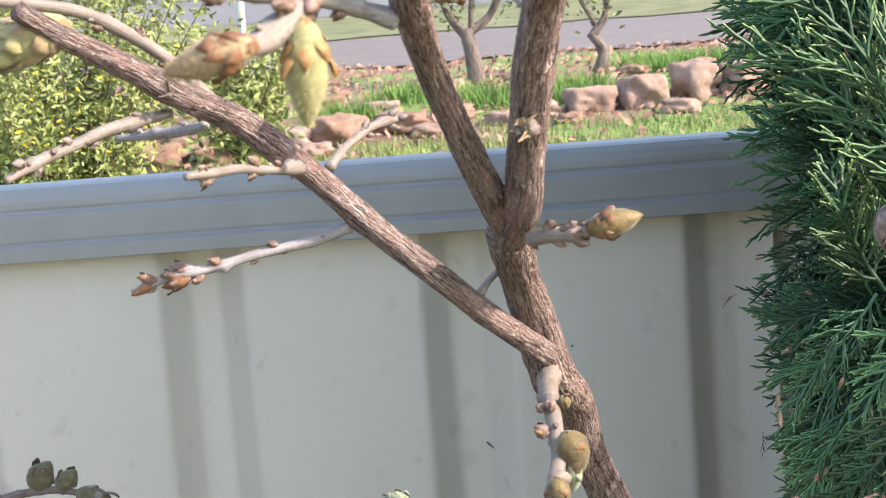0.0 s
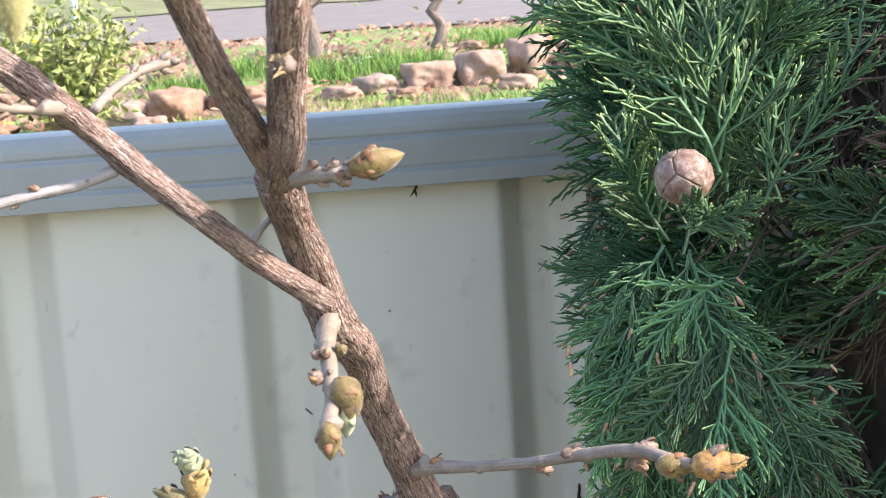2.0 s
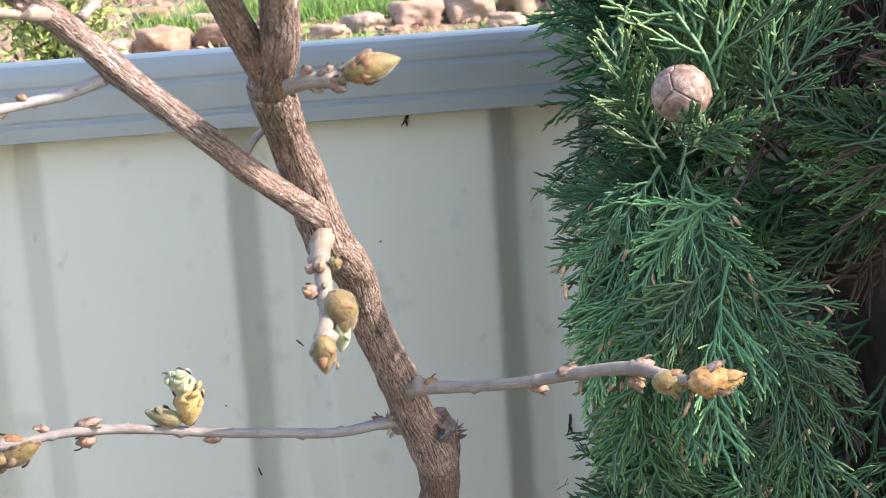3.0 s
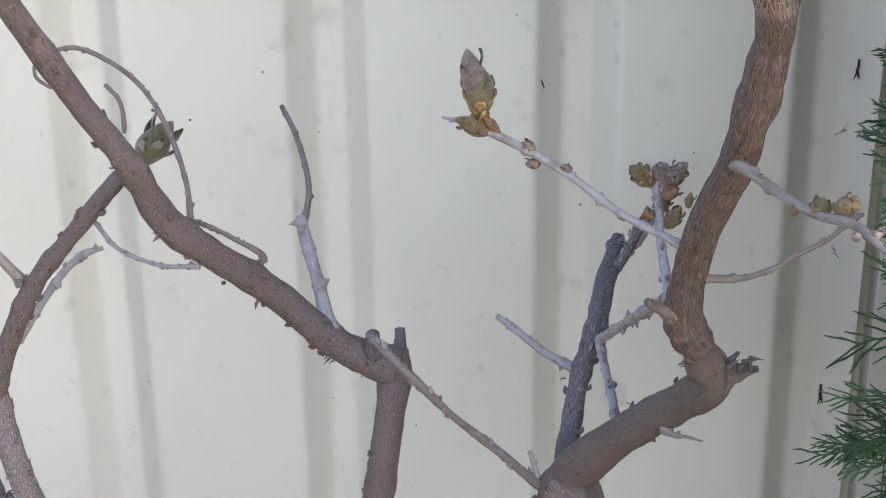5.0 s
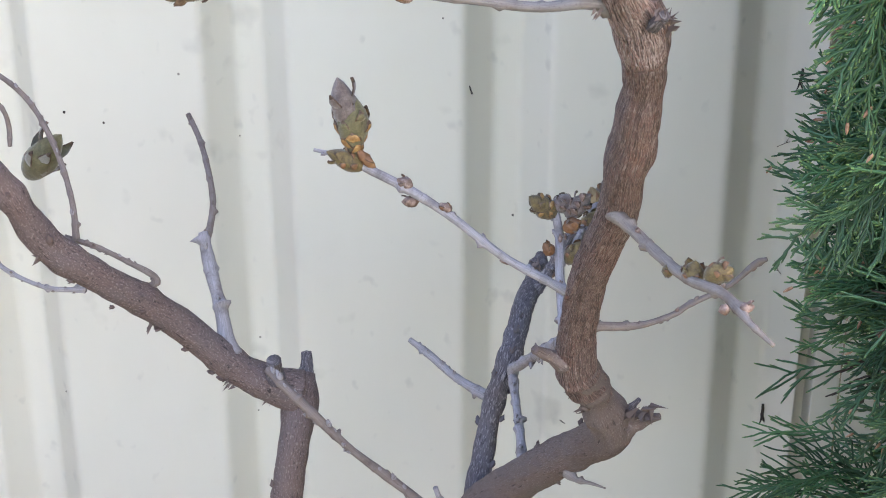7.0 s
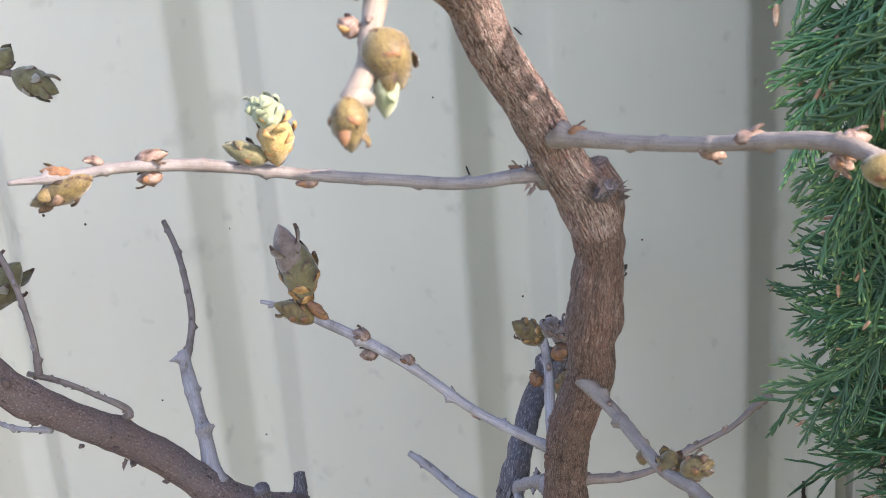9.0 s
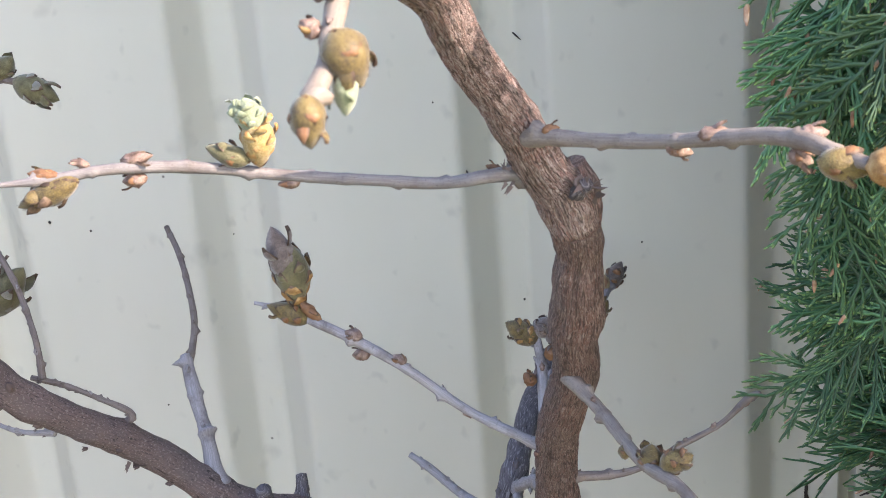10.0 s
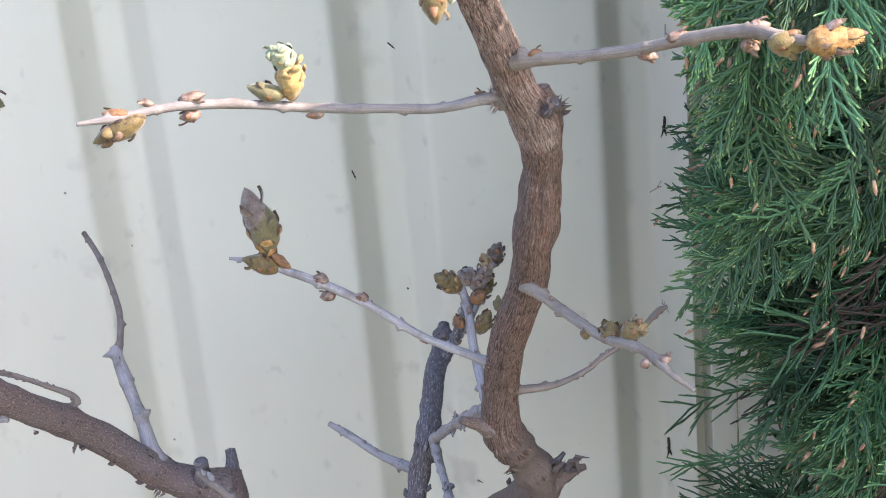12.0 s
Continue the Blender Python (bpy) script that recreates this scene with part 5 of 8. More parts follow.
FLAKES += [(-0.133, -0.32, 0.8, -0.5, -1, 0.2, 3, 0.004), (-0.116, -0.32, 0.858, 0, -1, 0, 4, 0.005), (0.08, -0.28, 1.033, 0.2, -0.4, 1, 8, 0.008), (0.062, -0.29, 0.948, 0.5, -1, 0.2, 6, 0.006), (0.044, -0.29, 0.921, -0.6, -0.7, 0.4, 6, 0.006), (0.097, -0.55, 1.092, -0.6, -0.9, 0.3, 6, 0.006)]
FLAKES_B = [(-0.448, -0.34, 0.917, -0.2, -1, 0.2, 9, 0.007), (-0.424, -0.345, 0.966, 0.8, -0.6, -0.2, 5, 0.007), (-0.459, -0.325, 0.812, -0.6, -1, 0.2, 5, 0.005), (-0.444, -0.32, 0.815, 0.9, -0.4, 0.2, 3, 0.006), (-0.392, -0.355, 1.031, -0.3, -1, 0.3, 5, 0.005), (-0.415, -0.35, 1.013, -0.3, -1, 0.3, 6, 0.006)]
FLAKES_C = [(-0.495, -0.255, 0.745, 0.8, -0.6, 0.4, 10, 0.01), (-0.508, -0.25, 0.735, -0.8, -0.6, 0.4, 4, 0.007), (-0.503, -0.25, 0.696, 0.9, -0.5, -0.2, 4, 0.007)]

for owner, flakes, mat in ((vine, FLAKES, BARK_LOW), (second_vine, FLAKES_B, BARK_LOW), (third_vine, FLAKES_C, BARK_GREY)):
    for i, (x, y, z, a, b, c, n, size) in enumerate(flakes):
        fv, ff, fs = [], [], []
        splinters(fv, ff, fs, (x, y, z), (a, b, c), int(n), size, random.Random(i))
        adopt(mesh_object("bark_flake", fv, ff, mat, smooth=False), owner)

knob = stem("pruned_knob", [(0.084, -0.972, 1.565, 0.0042), (0.085, -0.980, 1.565, 0.0038), (0.085, -0.983, 1.564, 0.0026)], TWIG_RED, vine, 12, 0.001, 0.3, 0.4, 80, (), "pale cut end of a pruned shoot")
fv, ff, fs = [], [], []
splinters(fv, ff, fs, (0.084, -0.980, 1.565), (0, -1, 0), 30, 0.0050, random.Random(3))
adopt(mesh_object("bark_flake", fv, ff, BUD_TAN, smooth=False), vine)
stem("burl", [(0.1375, -0.706, 1.350, 0.0050), (0.1405, -0.704, 1.338, 0.0076), (0.1405, -0.698, 1.326, 0.0082), (0.1385, -0.692, 1.312, 0.0066)], BARK_MID, vine, 26, 0.0012, 0.10, 0.18, 82, (), "knotted swelling on the crook of the stem")
stem("stub", [(0.1364, -0.705, 1.3373, 0.0036), (0.1400, -0.718, 1.3425, 0.0034), (0.1435, -0.725, 1.3477, 0.0028)], BARK_GREY, vine, 12, 0.0012, 0.3, 0.3, 81)
leaf_scars(twig_u1, [(0.052, -1.02, 1.597, 0.00299), (0.044, -1.025, 1.6, 0.00238), (0.034, -1.035, 1.603, 0.00211), (0.016, -1.052, 1.606, 0.00246), (0, -1.062, 1.612, 0.00202), (-0.015, -1.075, 1.614, 0.00194), (-0.023, -1.08, 1.615, 0.00176)], [(0.18, 200, 0.006), (0.42, 20, 0.005), (0.55, 190, 0.007), (0.8, 200, 0.006)], SCALE_PINK, 136)
leaf_scars(twig_ur, [(0.098, -1.015, 1.61, 0.0029), (0.104, -1.025, 1.61, 0.00202), (0.117, -1.04, 1.609, 0.00194), (0.129, -1.055, 1.607, 0.00194), (0.141, -1.063, 1.604, 0.00211), (0.15, -1.066, 1.6, 0.0022), (0.157, -1.068, 1.598, 0.00185), (0.161, -1.07, 1.594, 0.0007)], [(0.2, 180, 0.004), (0.45, 20, 0.004), (0.58, 10, 0.006), (0.66, 190, 0.005), (0.74, 30, 0.006), (0.82, 150, 0.006), (0.9, 60, 0.006)], SCALE_PINK, 137)
leaf_scars(twig_lt3, [(0.025, -0.905, 1.533, 0.00238), (0.012, -0.905, 1.529, 0.00194), (-0.008, -0.91, 1.526, 0.00167), (-0.023, -0.915, 1.523, 0.00167), (-0.032, -0.917, 1.522, 0.00167), (-0.042, -0.918, 1.52, 0.00132), (-0.048, -0.92, 1.518, 0.0007)], [(0.35, 20, 0.005), (0.42, 200, 0.004), (0.62, 30, 0.006), (0.7, 170, 0.006), (0.8, 60, 0.006), (0.88, 200, 0.005)], SCALE_PINK, 138)
leaf_scars(twig_twa, [(-0.027, -0.93, 1.576, 0.00176), (-0.042, -0.945, 1.573, 0.00202), (-0.052, -0.955, 1.569, 0.00167), (-0.06, -0.97, 1.565, 0.00202), (-0.066, -0.98, 1.561, 0.00114)], [(0.2, 20, 0.004), (0.45, 200, 0.005), (0.6, 30, 0.005), (0.8, 180, 0.005), (0.9, 30, 0.006)], TWIG, 139)
leaf_scars(twig_tw5, [(-0.014, -0.925, 1.579, 0.00194), (-0.026, -0.93, 1.593, 0.00194), (-0.038, -0.94, 1.603, 0.0022), (-0.048, -0.948, 1.609, 0.00211), (-0.06, -0.955, 1.612, 0.00176), (-0.072, -0.96, 1.614, 0.0015)], [(0.25, 200, 0.005), (0.45, 20, 0.006), (0.6, 180, 0.005)], SCALE_PINK, 140)
leaf_scars(twig_tipltw, [(0.019, -0.9, 1.553, 0.00185), (0.024, -0.885, 1.559, 0.00158), (0.031, -0.868, 1.564, 0.00158), (0.037, -0.858, 1.566, 0.00185), (0.043, -0.85, 1.567, 0.00167)], [(0.25, 330, 0.004), (0.62, 20, 0.005), (0.68, 190, 0.005), (0.9, 20, 0.006), (0.93, 190, 0.006), (0.97, 90, 0.005)], TWIG, 141)
leaf_scars(twig_lt2, [(0.011, -0.92, 1.555, 0.00264), (0.005, -0.94, 1.556, 0.00158), (-0.002, -0.955, 1.558, 0.0015), (-0.008, -0.965, 1.558, 0.00167), (-0.015, -0.975, 1.558, 0.00114)], [(0.3, 20, 0.005), (0.5, 10, 0.007), (0.55, 190, 0.005), (0.85, 200, 0.006), (0.9, 30, 0.005)], SCALE_PINK, 142)
leaf_scars(twig_twb, [(-0.018, -0.92, 1.571, 0.0015), (-0.033, -0.905, 1.569, 0.00185), (-0.054, -0.895, 1.568, 0.00123)], [(0.3, 20, 0.004), (0.6, 180, 0.004), (0.8, 20, 0.004)], TWIG_GREY, 143)
leaf_scars(twig_fg, [(0.053, -1.05, 1.615, 0.00255), (0.05, -1.07, 1.611, 0.00229), (0.044, -1.095, 1.604, 0.00211), (0.039, -1.11, 1.598, 0.00229), (0.033, -1.12, 1.592, 0.0029), (0.03, -1.128, 1.59, 0.00176)], [(0.15, 20, 0.005), (0.3, 190, 0.005), (0.45, 20, 0.006), (0.6, 60, 0.006), (0.75, 120, 0.008), (0.82, 40, 0.008)], SCALE_PINK, 144)
leaf_scars(twig_budrtw, [(0.085, -0.945, 1.529, 0.00264), (0.091, -0.955, 1.531, 0.00255), (0.097, -0.958, 1.531, 0.0022), (0.103, -0.96, 1.532, 0.00194)], [(0.35, 20, 0.006), (0.45, 190, 0.005), (0.7, 20, 0.006), (0.8, 170, 0.006), (0.85, 90, 0.005)], SCALE_PINK, 145)
leaf_scars(twig_gl, [(0.044, -0.278, 0.911, 0.00484), (0.015, -0.262, 0.92, 0.00352), (-0.008, -0.247, 0.932, 0.00334), (-0.027, -0.24, 0.943, 0.00246)], [(0.3, 200, 0.006), (0.6, 20, 0.006), (0.8, 190, 0.005)], TWIG_GREY, 146)
leaf_scars(twig_twe, [(0.017, -0.355, 0.84, 0.00554), (0.001, -0.365, 0.858, 0.00378), (-0.015, -0.373, 0.878, 0.00378), (-0.057, -0.38, 0.918, 0.00308), (-0.081, -0.384, 0.946, 0.0037), (-0.106, -0.38, 0.97, 0.00361), (-0.12, -0.37, 0.979, 0.00405)], [(0.2, 200, 0.007), (0.35, 20, 0.007), (0.55, 200, 0.007), (0.7, 20, 0.008), (0.95, 0, 0.01)], TWIG_GREY, 147)
leaf_scars(twig_gr1, [(-0.166, -0.296, 0.949, 0.0084), (-0.172, -0.29, 0.96, 0.0069), (-0.177, -0.278, 0.975, 0.006), (-0.184, -0.265, 0.991, 0.0055), (-0.191, -0.252, 1.006, 0.0055), (-0.198, -0.238, 1.021, 0.005), (-0.201, -0.232, 1.032, 0.004)], [(0.3, 200, 0.006), (0.45, 20, 0.006), (0.7, 190, 0.006), (0.9, 20, 0.008), (0.95, 200, 0.006)], TWIG_GREY, 148)
leaf_scars(twig_gr1b, [(-0.198, -0.236, 1.022, 0.0029), (-0.196, -0.214, 1.047, 0.0029), (-0.202, -0.195, 1.068, 0.00273), (-0.216, -0.165, 1.089, 0.00255), (-0.231, -0.143, 1.106, 0.00229)], [(0.3, 20, 0.004), (0.6, 200, 0.004), (0.97, 20, 0.004)], TWIG_RED, 149)
leaf_scars(twig_gb, [(0.105, -0.52, 1.084, 0.00343), (0.103, -0.49, 1.091, 0.00343), (0.1, -0.46, 1.107, 0.00317), (0.099, -0.44, 1.125, 0.00326), (0.095, -0.43, 1.141, 0.0029)], [(0.2, 30, 0.006), (0.35, 200, 0.006), (0.5, 40, 0.006), (0.65, 190, 0.006), (0.8, 20, 0.006)], SCALE_PINK, 150)
leaf_scars(twig_mt, [(-0.224, -0.325, 1.02, 0.00422), (-0.216, -0.325, 1.031, 0.0029), (-0.237, -0.33, 1.047, 0.00211), (-0.257, -0.335, 1.06, 0.00202), (-0.28, -0.34, 1.07, 0.00202)], [(0.5, 20, 0.004), (0.75, 200, 0.004)], TWIG_GREY, 151)
leaf_scars(twig_v2t, [(-0.269, -0.345, 1.071, 0.00282), (-0.273, -0.335, 1.099, 0.0022), (-0.289, -0.315, 1.133, 0.0022), (-0.311, -0.3, 1.164, 0.0022), (-0.337, -0.295, 1.185, 0.00202), (-0.368, -0.295, 1.198, 0.00202), (-0.396, -0.3, 1.19, 0.00185), (-0.401, -0.3, 1.175, 0.00158), (-0.389, -0.3, 1.165, 0.00141)], [(0.1, 100, 0.006), (0.3, 20, 0.004), (0.55, 20, 0.005)], TWIG_GREY, 152)
leaf_scars(twig_lowt, [(-0.261, -0.36, 1.035, 0.00246), (-0.298, -0.345, 1.029, 0.00185), (-0.337, -0.325, 1.034, 0.00194), (-0.355, -0.315, 1.048, 0.00194), (-0.366, -0.31, 1.062, 0.00211)], [(0.3, 20, 0.005), (0.6, 200, 0.005), (0.9, 0, 0.005)], TWIG_GREY, 153)
leaf_scars(twig_gt, [(0.076, -0.205, 0.972, 0.0051), (0.089, -0.19, 0.988, 0.0046), (0.099, -0.19, 1.01, 0.0051), (0.108, -0.185, 1.025, 0.0041)], [(0.4, 30, 0.007), (0.7, 200, 0.006), (0.9, 20, 0.007)], SCALE_PINK, 154)
leaf_scars(twig_twf, [(0.116, -0.562, 1.12, 0.00405), (0.129, -0.555, 1.116, 0.00282), (0.149, -0.552, 1.116, 0.00202), (0.169, -0.548, 1.122, 0.00185), (0.178, -0.546, 1.128, 0.00185), (0.201, -0.541, 1.139, 0.00158), (0.216, -0.537, 1.152, 0.00211), (0.223, -0.536, 1.155, 0.00132)], [(0.5, 20, 0.004), (0.75, 20, 0.005), (0.9, 200, 0.005)], SCALE_PINK, 155)
leaf_scars(twig_gr, [(0.063, -0.3, 0.949, 0.00387), (0.069, -0.345, 0.94, 0.00334), (0.073, -0.375, 0.934, 0.00361), (0.077, -0.405, 0.923, 0.0044)], [(0.3, 30, 0.005), (0.6, 100, 0.007)], TWIG_GREY, 156)
leaf_scars(twig_twd, [(0.125, -0.63, 1.22, 0.00502), (0.13, -0.648, 1.224, 0.00431), (0.137, -0.66, 1.222, 0.00317), (0.146, -0.675, 1.219, 0.0029), (0.161, -0.715, 1.221, 0.00273), (0.175, -0.74, 1.225, 0.00264), (0.182, -0.755, 1.224, 0.00282), (0.186, -0.765, 1.222, 0.0015), (0.195, -0.775, 1.217, 0.00097)], [(0.25, 20, 0.005)], SCALE_PINK, 157)
leaf_scars(twig_ub, [(0.086, -0.985, 1.6, 0.00167), (0.082, -0.965, 1.608, 0.00185), (0.078, -0.955, 1.614, 0.0022), (0.072, -0.945, 1.617, 0.00194), (0.064, -0.94, 1.619, 0.00123)], [(0.3, 200, 0.004), (0.55, 20, 0.005)], TWIG_GREY, 158)
leaf_scars(twig_gl, [(0.044, -0.278, 0.911, 0.00484), (0.015, -0.262, 0.92, 0.00352), (-0.008, -0.247, 0.932, 0.00334), (-0.027, -0.24, 0.943, 0.00246)], [(0.08, 195, 0.0042), (0.17, 40, 0.0045), (0.34, 120, 0.004), (0.45, 15, 0.0063), (0.53, 340, 0.0041), (0.71, 215, 0.0041), (0.8, 40, 0.0053), (0.92, 340, 0.0042)], TWIG_GREY, 159)
leaf_scars(twig_twe, [(0.017, -0.355, 0.84, 0.00554), (0.001, -0.365, 0.858, 0.00378), (-0.015, -0.373, 0.878, 0.00378), (-0.057, -0.38, 0.918, 0.00308), (-0.081, -0.384, 0.946, 0.0037), (-0.106, -0.38, 0.97, 0.00361), (-0.12, -0.37, 0.979, 0.00405)], [(0.02, 40, 0.0069), (0.1, 340, 0.006), (0.16, 40, 0.0069), (0.23, 120, 0.0066), (0.29, 40, 0.006), (0.35, 40, 0.0049), (0.41, 40, 0.0052), (0.47, 215, 0.0066), (0.55, 120, 0.0047), (0.59, 80, 0.0067), (0.65, 15, 0.0041), (0.72, 195, 0.0066), (0.78, 165, 0.0074), (0.86, 340, 0.0041), (0.91, 40, 0.0045), (0.97, 15, 0.0069)], TWIG_GREY, 160)
leaf_scars(twig_gr, [(0.063, -0.3, 0.949, 0.00387), (0.069, -0.345, 0.94, 0.00334), (0.073, -0.375, 0.934, 0.00361), (0.077, -0.405, 0.923, 0.0044)], [(0.06, 215, 0.0058), (0.11, 340, 0.0043), (0.22, 15, 0.0062), (0.28, 340, 0.0042), (0.37, 340, 0.0042), (0.47, 120, 0.0047), (0.55, 40, 0.0044), (0.61, 15, 0.0071), (0.7, 215, 0.0071), (0.79, 215, 0.0055), (0.87, 40, 0.0054), (0.95, 165, 0.0048)], TWIG_GREY, 161)
leaf_scars(twig_gx, [(0.063, -0.3, 0.95, 0.00422), (0.084, -0.38, 1.005, 0.00396), (0.098, -0.47, 1.059, 0.00396), (0.103, -0.53, 1.09, 0.0044)], [(0.03, 15, 0.0063), (0.05, 15, 0.0069), (0.08, 40, 0.006), (0.13, 215, 0.0048), (0.18, 215, 0.0052), (0.21, 215, 0.0049), (0.25, 215, 0.0073), (0.27, 40, 0.0073), (0.31, 120, 0.007), (0.36, 340, 0.0078), (0.39, 215, 0.006), (0.42, 165, 0.0055), (0.47, 165, 0.0076), (0.5, 40, 0.0047), (0.53, 15, 0.0049), (0.58, 15, 0.0061), (0.62, 40, 0.0065), (0.65, 165, 0.0071), (0.69, 195, 0.0044), (0.72, 215, 0.0045), (0.76, 40, 0.0055), (0.8, 15, 0.0043), (0.84, 80, 0.006), (0.88, 40, 0.0057), (0.9, 215, 0.007), (0.94, 165, 0.0072), (0.99, 80, 0.0062)], TWIG_GREY, 162)
leaf_scars(twig_gb, [(0.105, -0.52, 1.084, 0.00343), (0.103, -0.49, 1.091, 0.00343), (0.1, -0.46, 1.107, 0.00317), (0.099, -0.44, 1.125, 0.00326), (0.095, -0.43, 1.141, 0.0029)], [(0.04, 40, 0.0034), (0.13, 215, 0.0047), (0.18, 340, 0.0038), (0.27, 195, 0.0042), (0.34, 340, 0.0049), (0.44, 215, 0.0054), (0.51, 120, 0.0044), (0.56, 165, 0.0051), (0.65, 215, 0.0038), (0.73, 120, 0.004), (0.82, 80, 0.0042), (0.87, 165, 0.0048), (0.96, 165, 0.0047)], TWIG_GREY, 163)
leaf_scars(twig_gc, [(0.099, -0.165, 0.985, 0.00361), (0.109, -0.14, 0.993, 0.00414), (0.118, -0.115, 0.999, 0.00422), (0.128, -0.085, 1.009, 0.00378), (0.136, -0.07, 1.018, 0.00334)], [(0.05, 40, 0.0055), (0.14, 165, 0.0048), (0.25, 165, 0.0058), (0.32, 215, 0.0062), (0.43, 40, 0.0062), (0.51, 195, 0.0054), (0.61, 80, 0.0051), (0.7, 215, 0.0059), (0.76, 165, 0.0071), (0.86, 340, 0.0062), (0.93, 40, 0.0052)], TWIG_GREY, 164)
leaf_scars(twig_gt, [(0.076, -0.205, 0.972, 0.0051), (0.089, -0.19, 0.988, 0.0046), (0.099, -0.19, 1.01, 0.0051), (0.108, -0.185, 1.025, 0.0041)], [(0.1, 195, 0.0075), (0.22, 40, 0.0062), (0.33, 340, 0.0077), (0.47, 15, 0.0068), (0.63, 195, 0.0088), (0.81, 165, 0.008), (0.9, 195, 0.0065)], TWIG_GREY, 165)
leaf_scars(twig_mt, [(-0.224, -0.325, 1.02, 0.00422), (-0.216, -0.325, 1.031, 0.0029), (-0.237, -0.33, 1.047, 0.00211), (-0.257, -0.335, 1.06, 0.00202), (-0.28, -0.34, 1.07, 0.00202)], [(0.04, 40, 0.0039), (0.21, 120, 0.0044), (0.36, 340, 0.0029), (0.54, 15, 0.0029), (0.61, 195, 0.0038), (0.77, 40, 0.0047), (0.93, 120, 0.004)], TWIG_RED, 166)
leaf_scars(twig_v2t, [(-0.269, -0.345, 1.071, 0.00282), (-0.273, -0.335, 1.099, 0.0022), (-0.289, -0.315, 1.133, 0.0022), (-0.311, -0.3, 1.164, 0.0022), (-0.337, -0.295, 1.185, 0.00202), (-0.368, -0.295, 1.198, 0.00202), (-0.396, -0.3, 1.19, 0.00185), (-0.401, -0.3, 1.175, 0.00158), (-0.389, -0.3, 1.165, 0.00141)], [(0.05, 15, 0.0032), (0.13, 80, 0.0024), (0.19, 120, 0.0025), (0.29, 15, 0.0034), (0.35, 120, 0.0027), (0.42, 340, 0.0038), (0.49, 340, 0.0029), (0.57, 215, 0.0031), (0.64, 80, 0.0023), (0.73, 165, 0.0035), (0.81, 195, 0.0034), (0.88, 340, 0.0027), (0.95, 15, 0.0021)], TWIG_RED, 167)
leaf_scars(twig_lowt, [(-0.261, -0.36, 1.035, 0.00246), (-0.298, -0.345, 1.029, 0.00185), (-0.337, -0.325, 1.034, 0.00194), (-0.355, -0.315, 1.048, 0.00194), (-0.366, -0.31, 1.062, 0.00211)], [(0.08, 120, 0.0035), (0.17, 15, 0.0028), (0.26, 120, 0.0034), (0.4, 215, 0.0025), (0.5, 120, 0.0026), (0.6, 40, 0.0033), (0.72, 340, 0.0024), (0.83, 215, 0.0023), (0.92, 15, 0.0022)], TWIG_RED, 168)
leaf_scars(twig_gr1b, [(-0.198, -0.236, 1.022, 0.0029), (-0.196, -0.214, 1.047, 0.0029), (-0.202, -0.195, 1.068, 0.00273), (-0.216, -0.165, 1.089, 0.00255), (-0.231, -0.143, 1.106, 0.00229)], [(0.03, 195, 0.005), (0.19, 340, 0.0039), (0.33, 215, 0.0049), (0.46, 40, 0.0041), (0.59, 15, 0.003), (0.68, 80, 0.0029), (0.79, 165, 0.0045), (0.96, 40, 0.005)], TWIG_RED, 169)
leaf_scars(twig_twc, [(0.107, -0.57, 1.144, 0.00343), (0.094, -0.57, 1.151, 0.00282), (0.067, -0.563, 1.163, 0.00255), (0.037, -0.557, 1.184, 0.00264), (0.01, -0.552, 1.199, 0.0029), (-0.012, -0.547, 1.208, 0.00246), (-0.027, -0.543, 1.214, 0.00194), (-0.046, -0.54, 1.217, 0.00106)], [(0.05, 165, 0.0025), (0.16, 340, 0.003), (0.26, 195, 0.0029), (0.36, 340, 0.0044), (0.48, 15, 0.0042), (0.59, 215, 0.0039), (0.71, 215, 0.0028), (0.86, 40, 0.0043), (0.97, 120, 0.0039)], TWIG_GREY, 170)
leaf_scars(twig_u1, [(0.052, -1.02, 1.597, 0.00299), (0.044, -1.025, 1.6, 0.00238), (0.034, -1.035, 1.603, 0.00211), (0.016, -1.052, 1.606, 0.00246), (0, -1.062, 1.612, 0.00202), (-0.015, -1.075, 1.614, 0.00194), (-0.023, -1.08, 1.615, 0.00176)], [(0.08, 120, 0.0033), (0.27, 40, 0.0025), (0.44, 40, 0.0033), (0.54, 165, 0.0031), (0.75, 80, 0.0027), (0.94, 80, 0.0038)], TWIG_GREY, 171)
leaf_scars(twig_tw5, [(-0.014, -0.925, 1.579, 0.00194), (-0.026, -0.93, 1.593, 0.00194), (-0.038, -0.94, 1.603, 0.0022), (-0.048, -0.948, 1.609, 0.00211), (-0.06, -0.955, 1.612, 0.00176), (-0.072, -0.96, 1.614, 0.0015)], [(0.13, 195, 0.0029), (0.3, 215, 0.0026), (0.52, 15, 0.0023), (0.65, 120, 0.0026), (0.89, 40, 0.0029)], TWIG, 172)
leaf_scars(twig_fg, [(0.053, -1.05, 1.615, 0.00255), (0.05, -1.07, 1.611, 0.00229), (0.044, -1.095, 1.604, 0.00211), (0.039, -1.11, 1.598, 0.00229), (0.033, -1.12, 1.592, 0.0029), (0.03, -1.128, 1.59, 0.00176)], [(0.07, 195, 0.0036), (0.21, 80, 0.0027), (0.34, 80, 0.0042), (0.5, 40, 0.0023), (0.66, 165, 0.0031), (0.76, 120, 0.0039), (0.93, 15, 0.0032)], TWIG, 173)
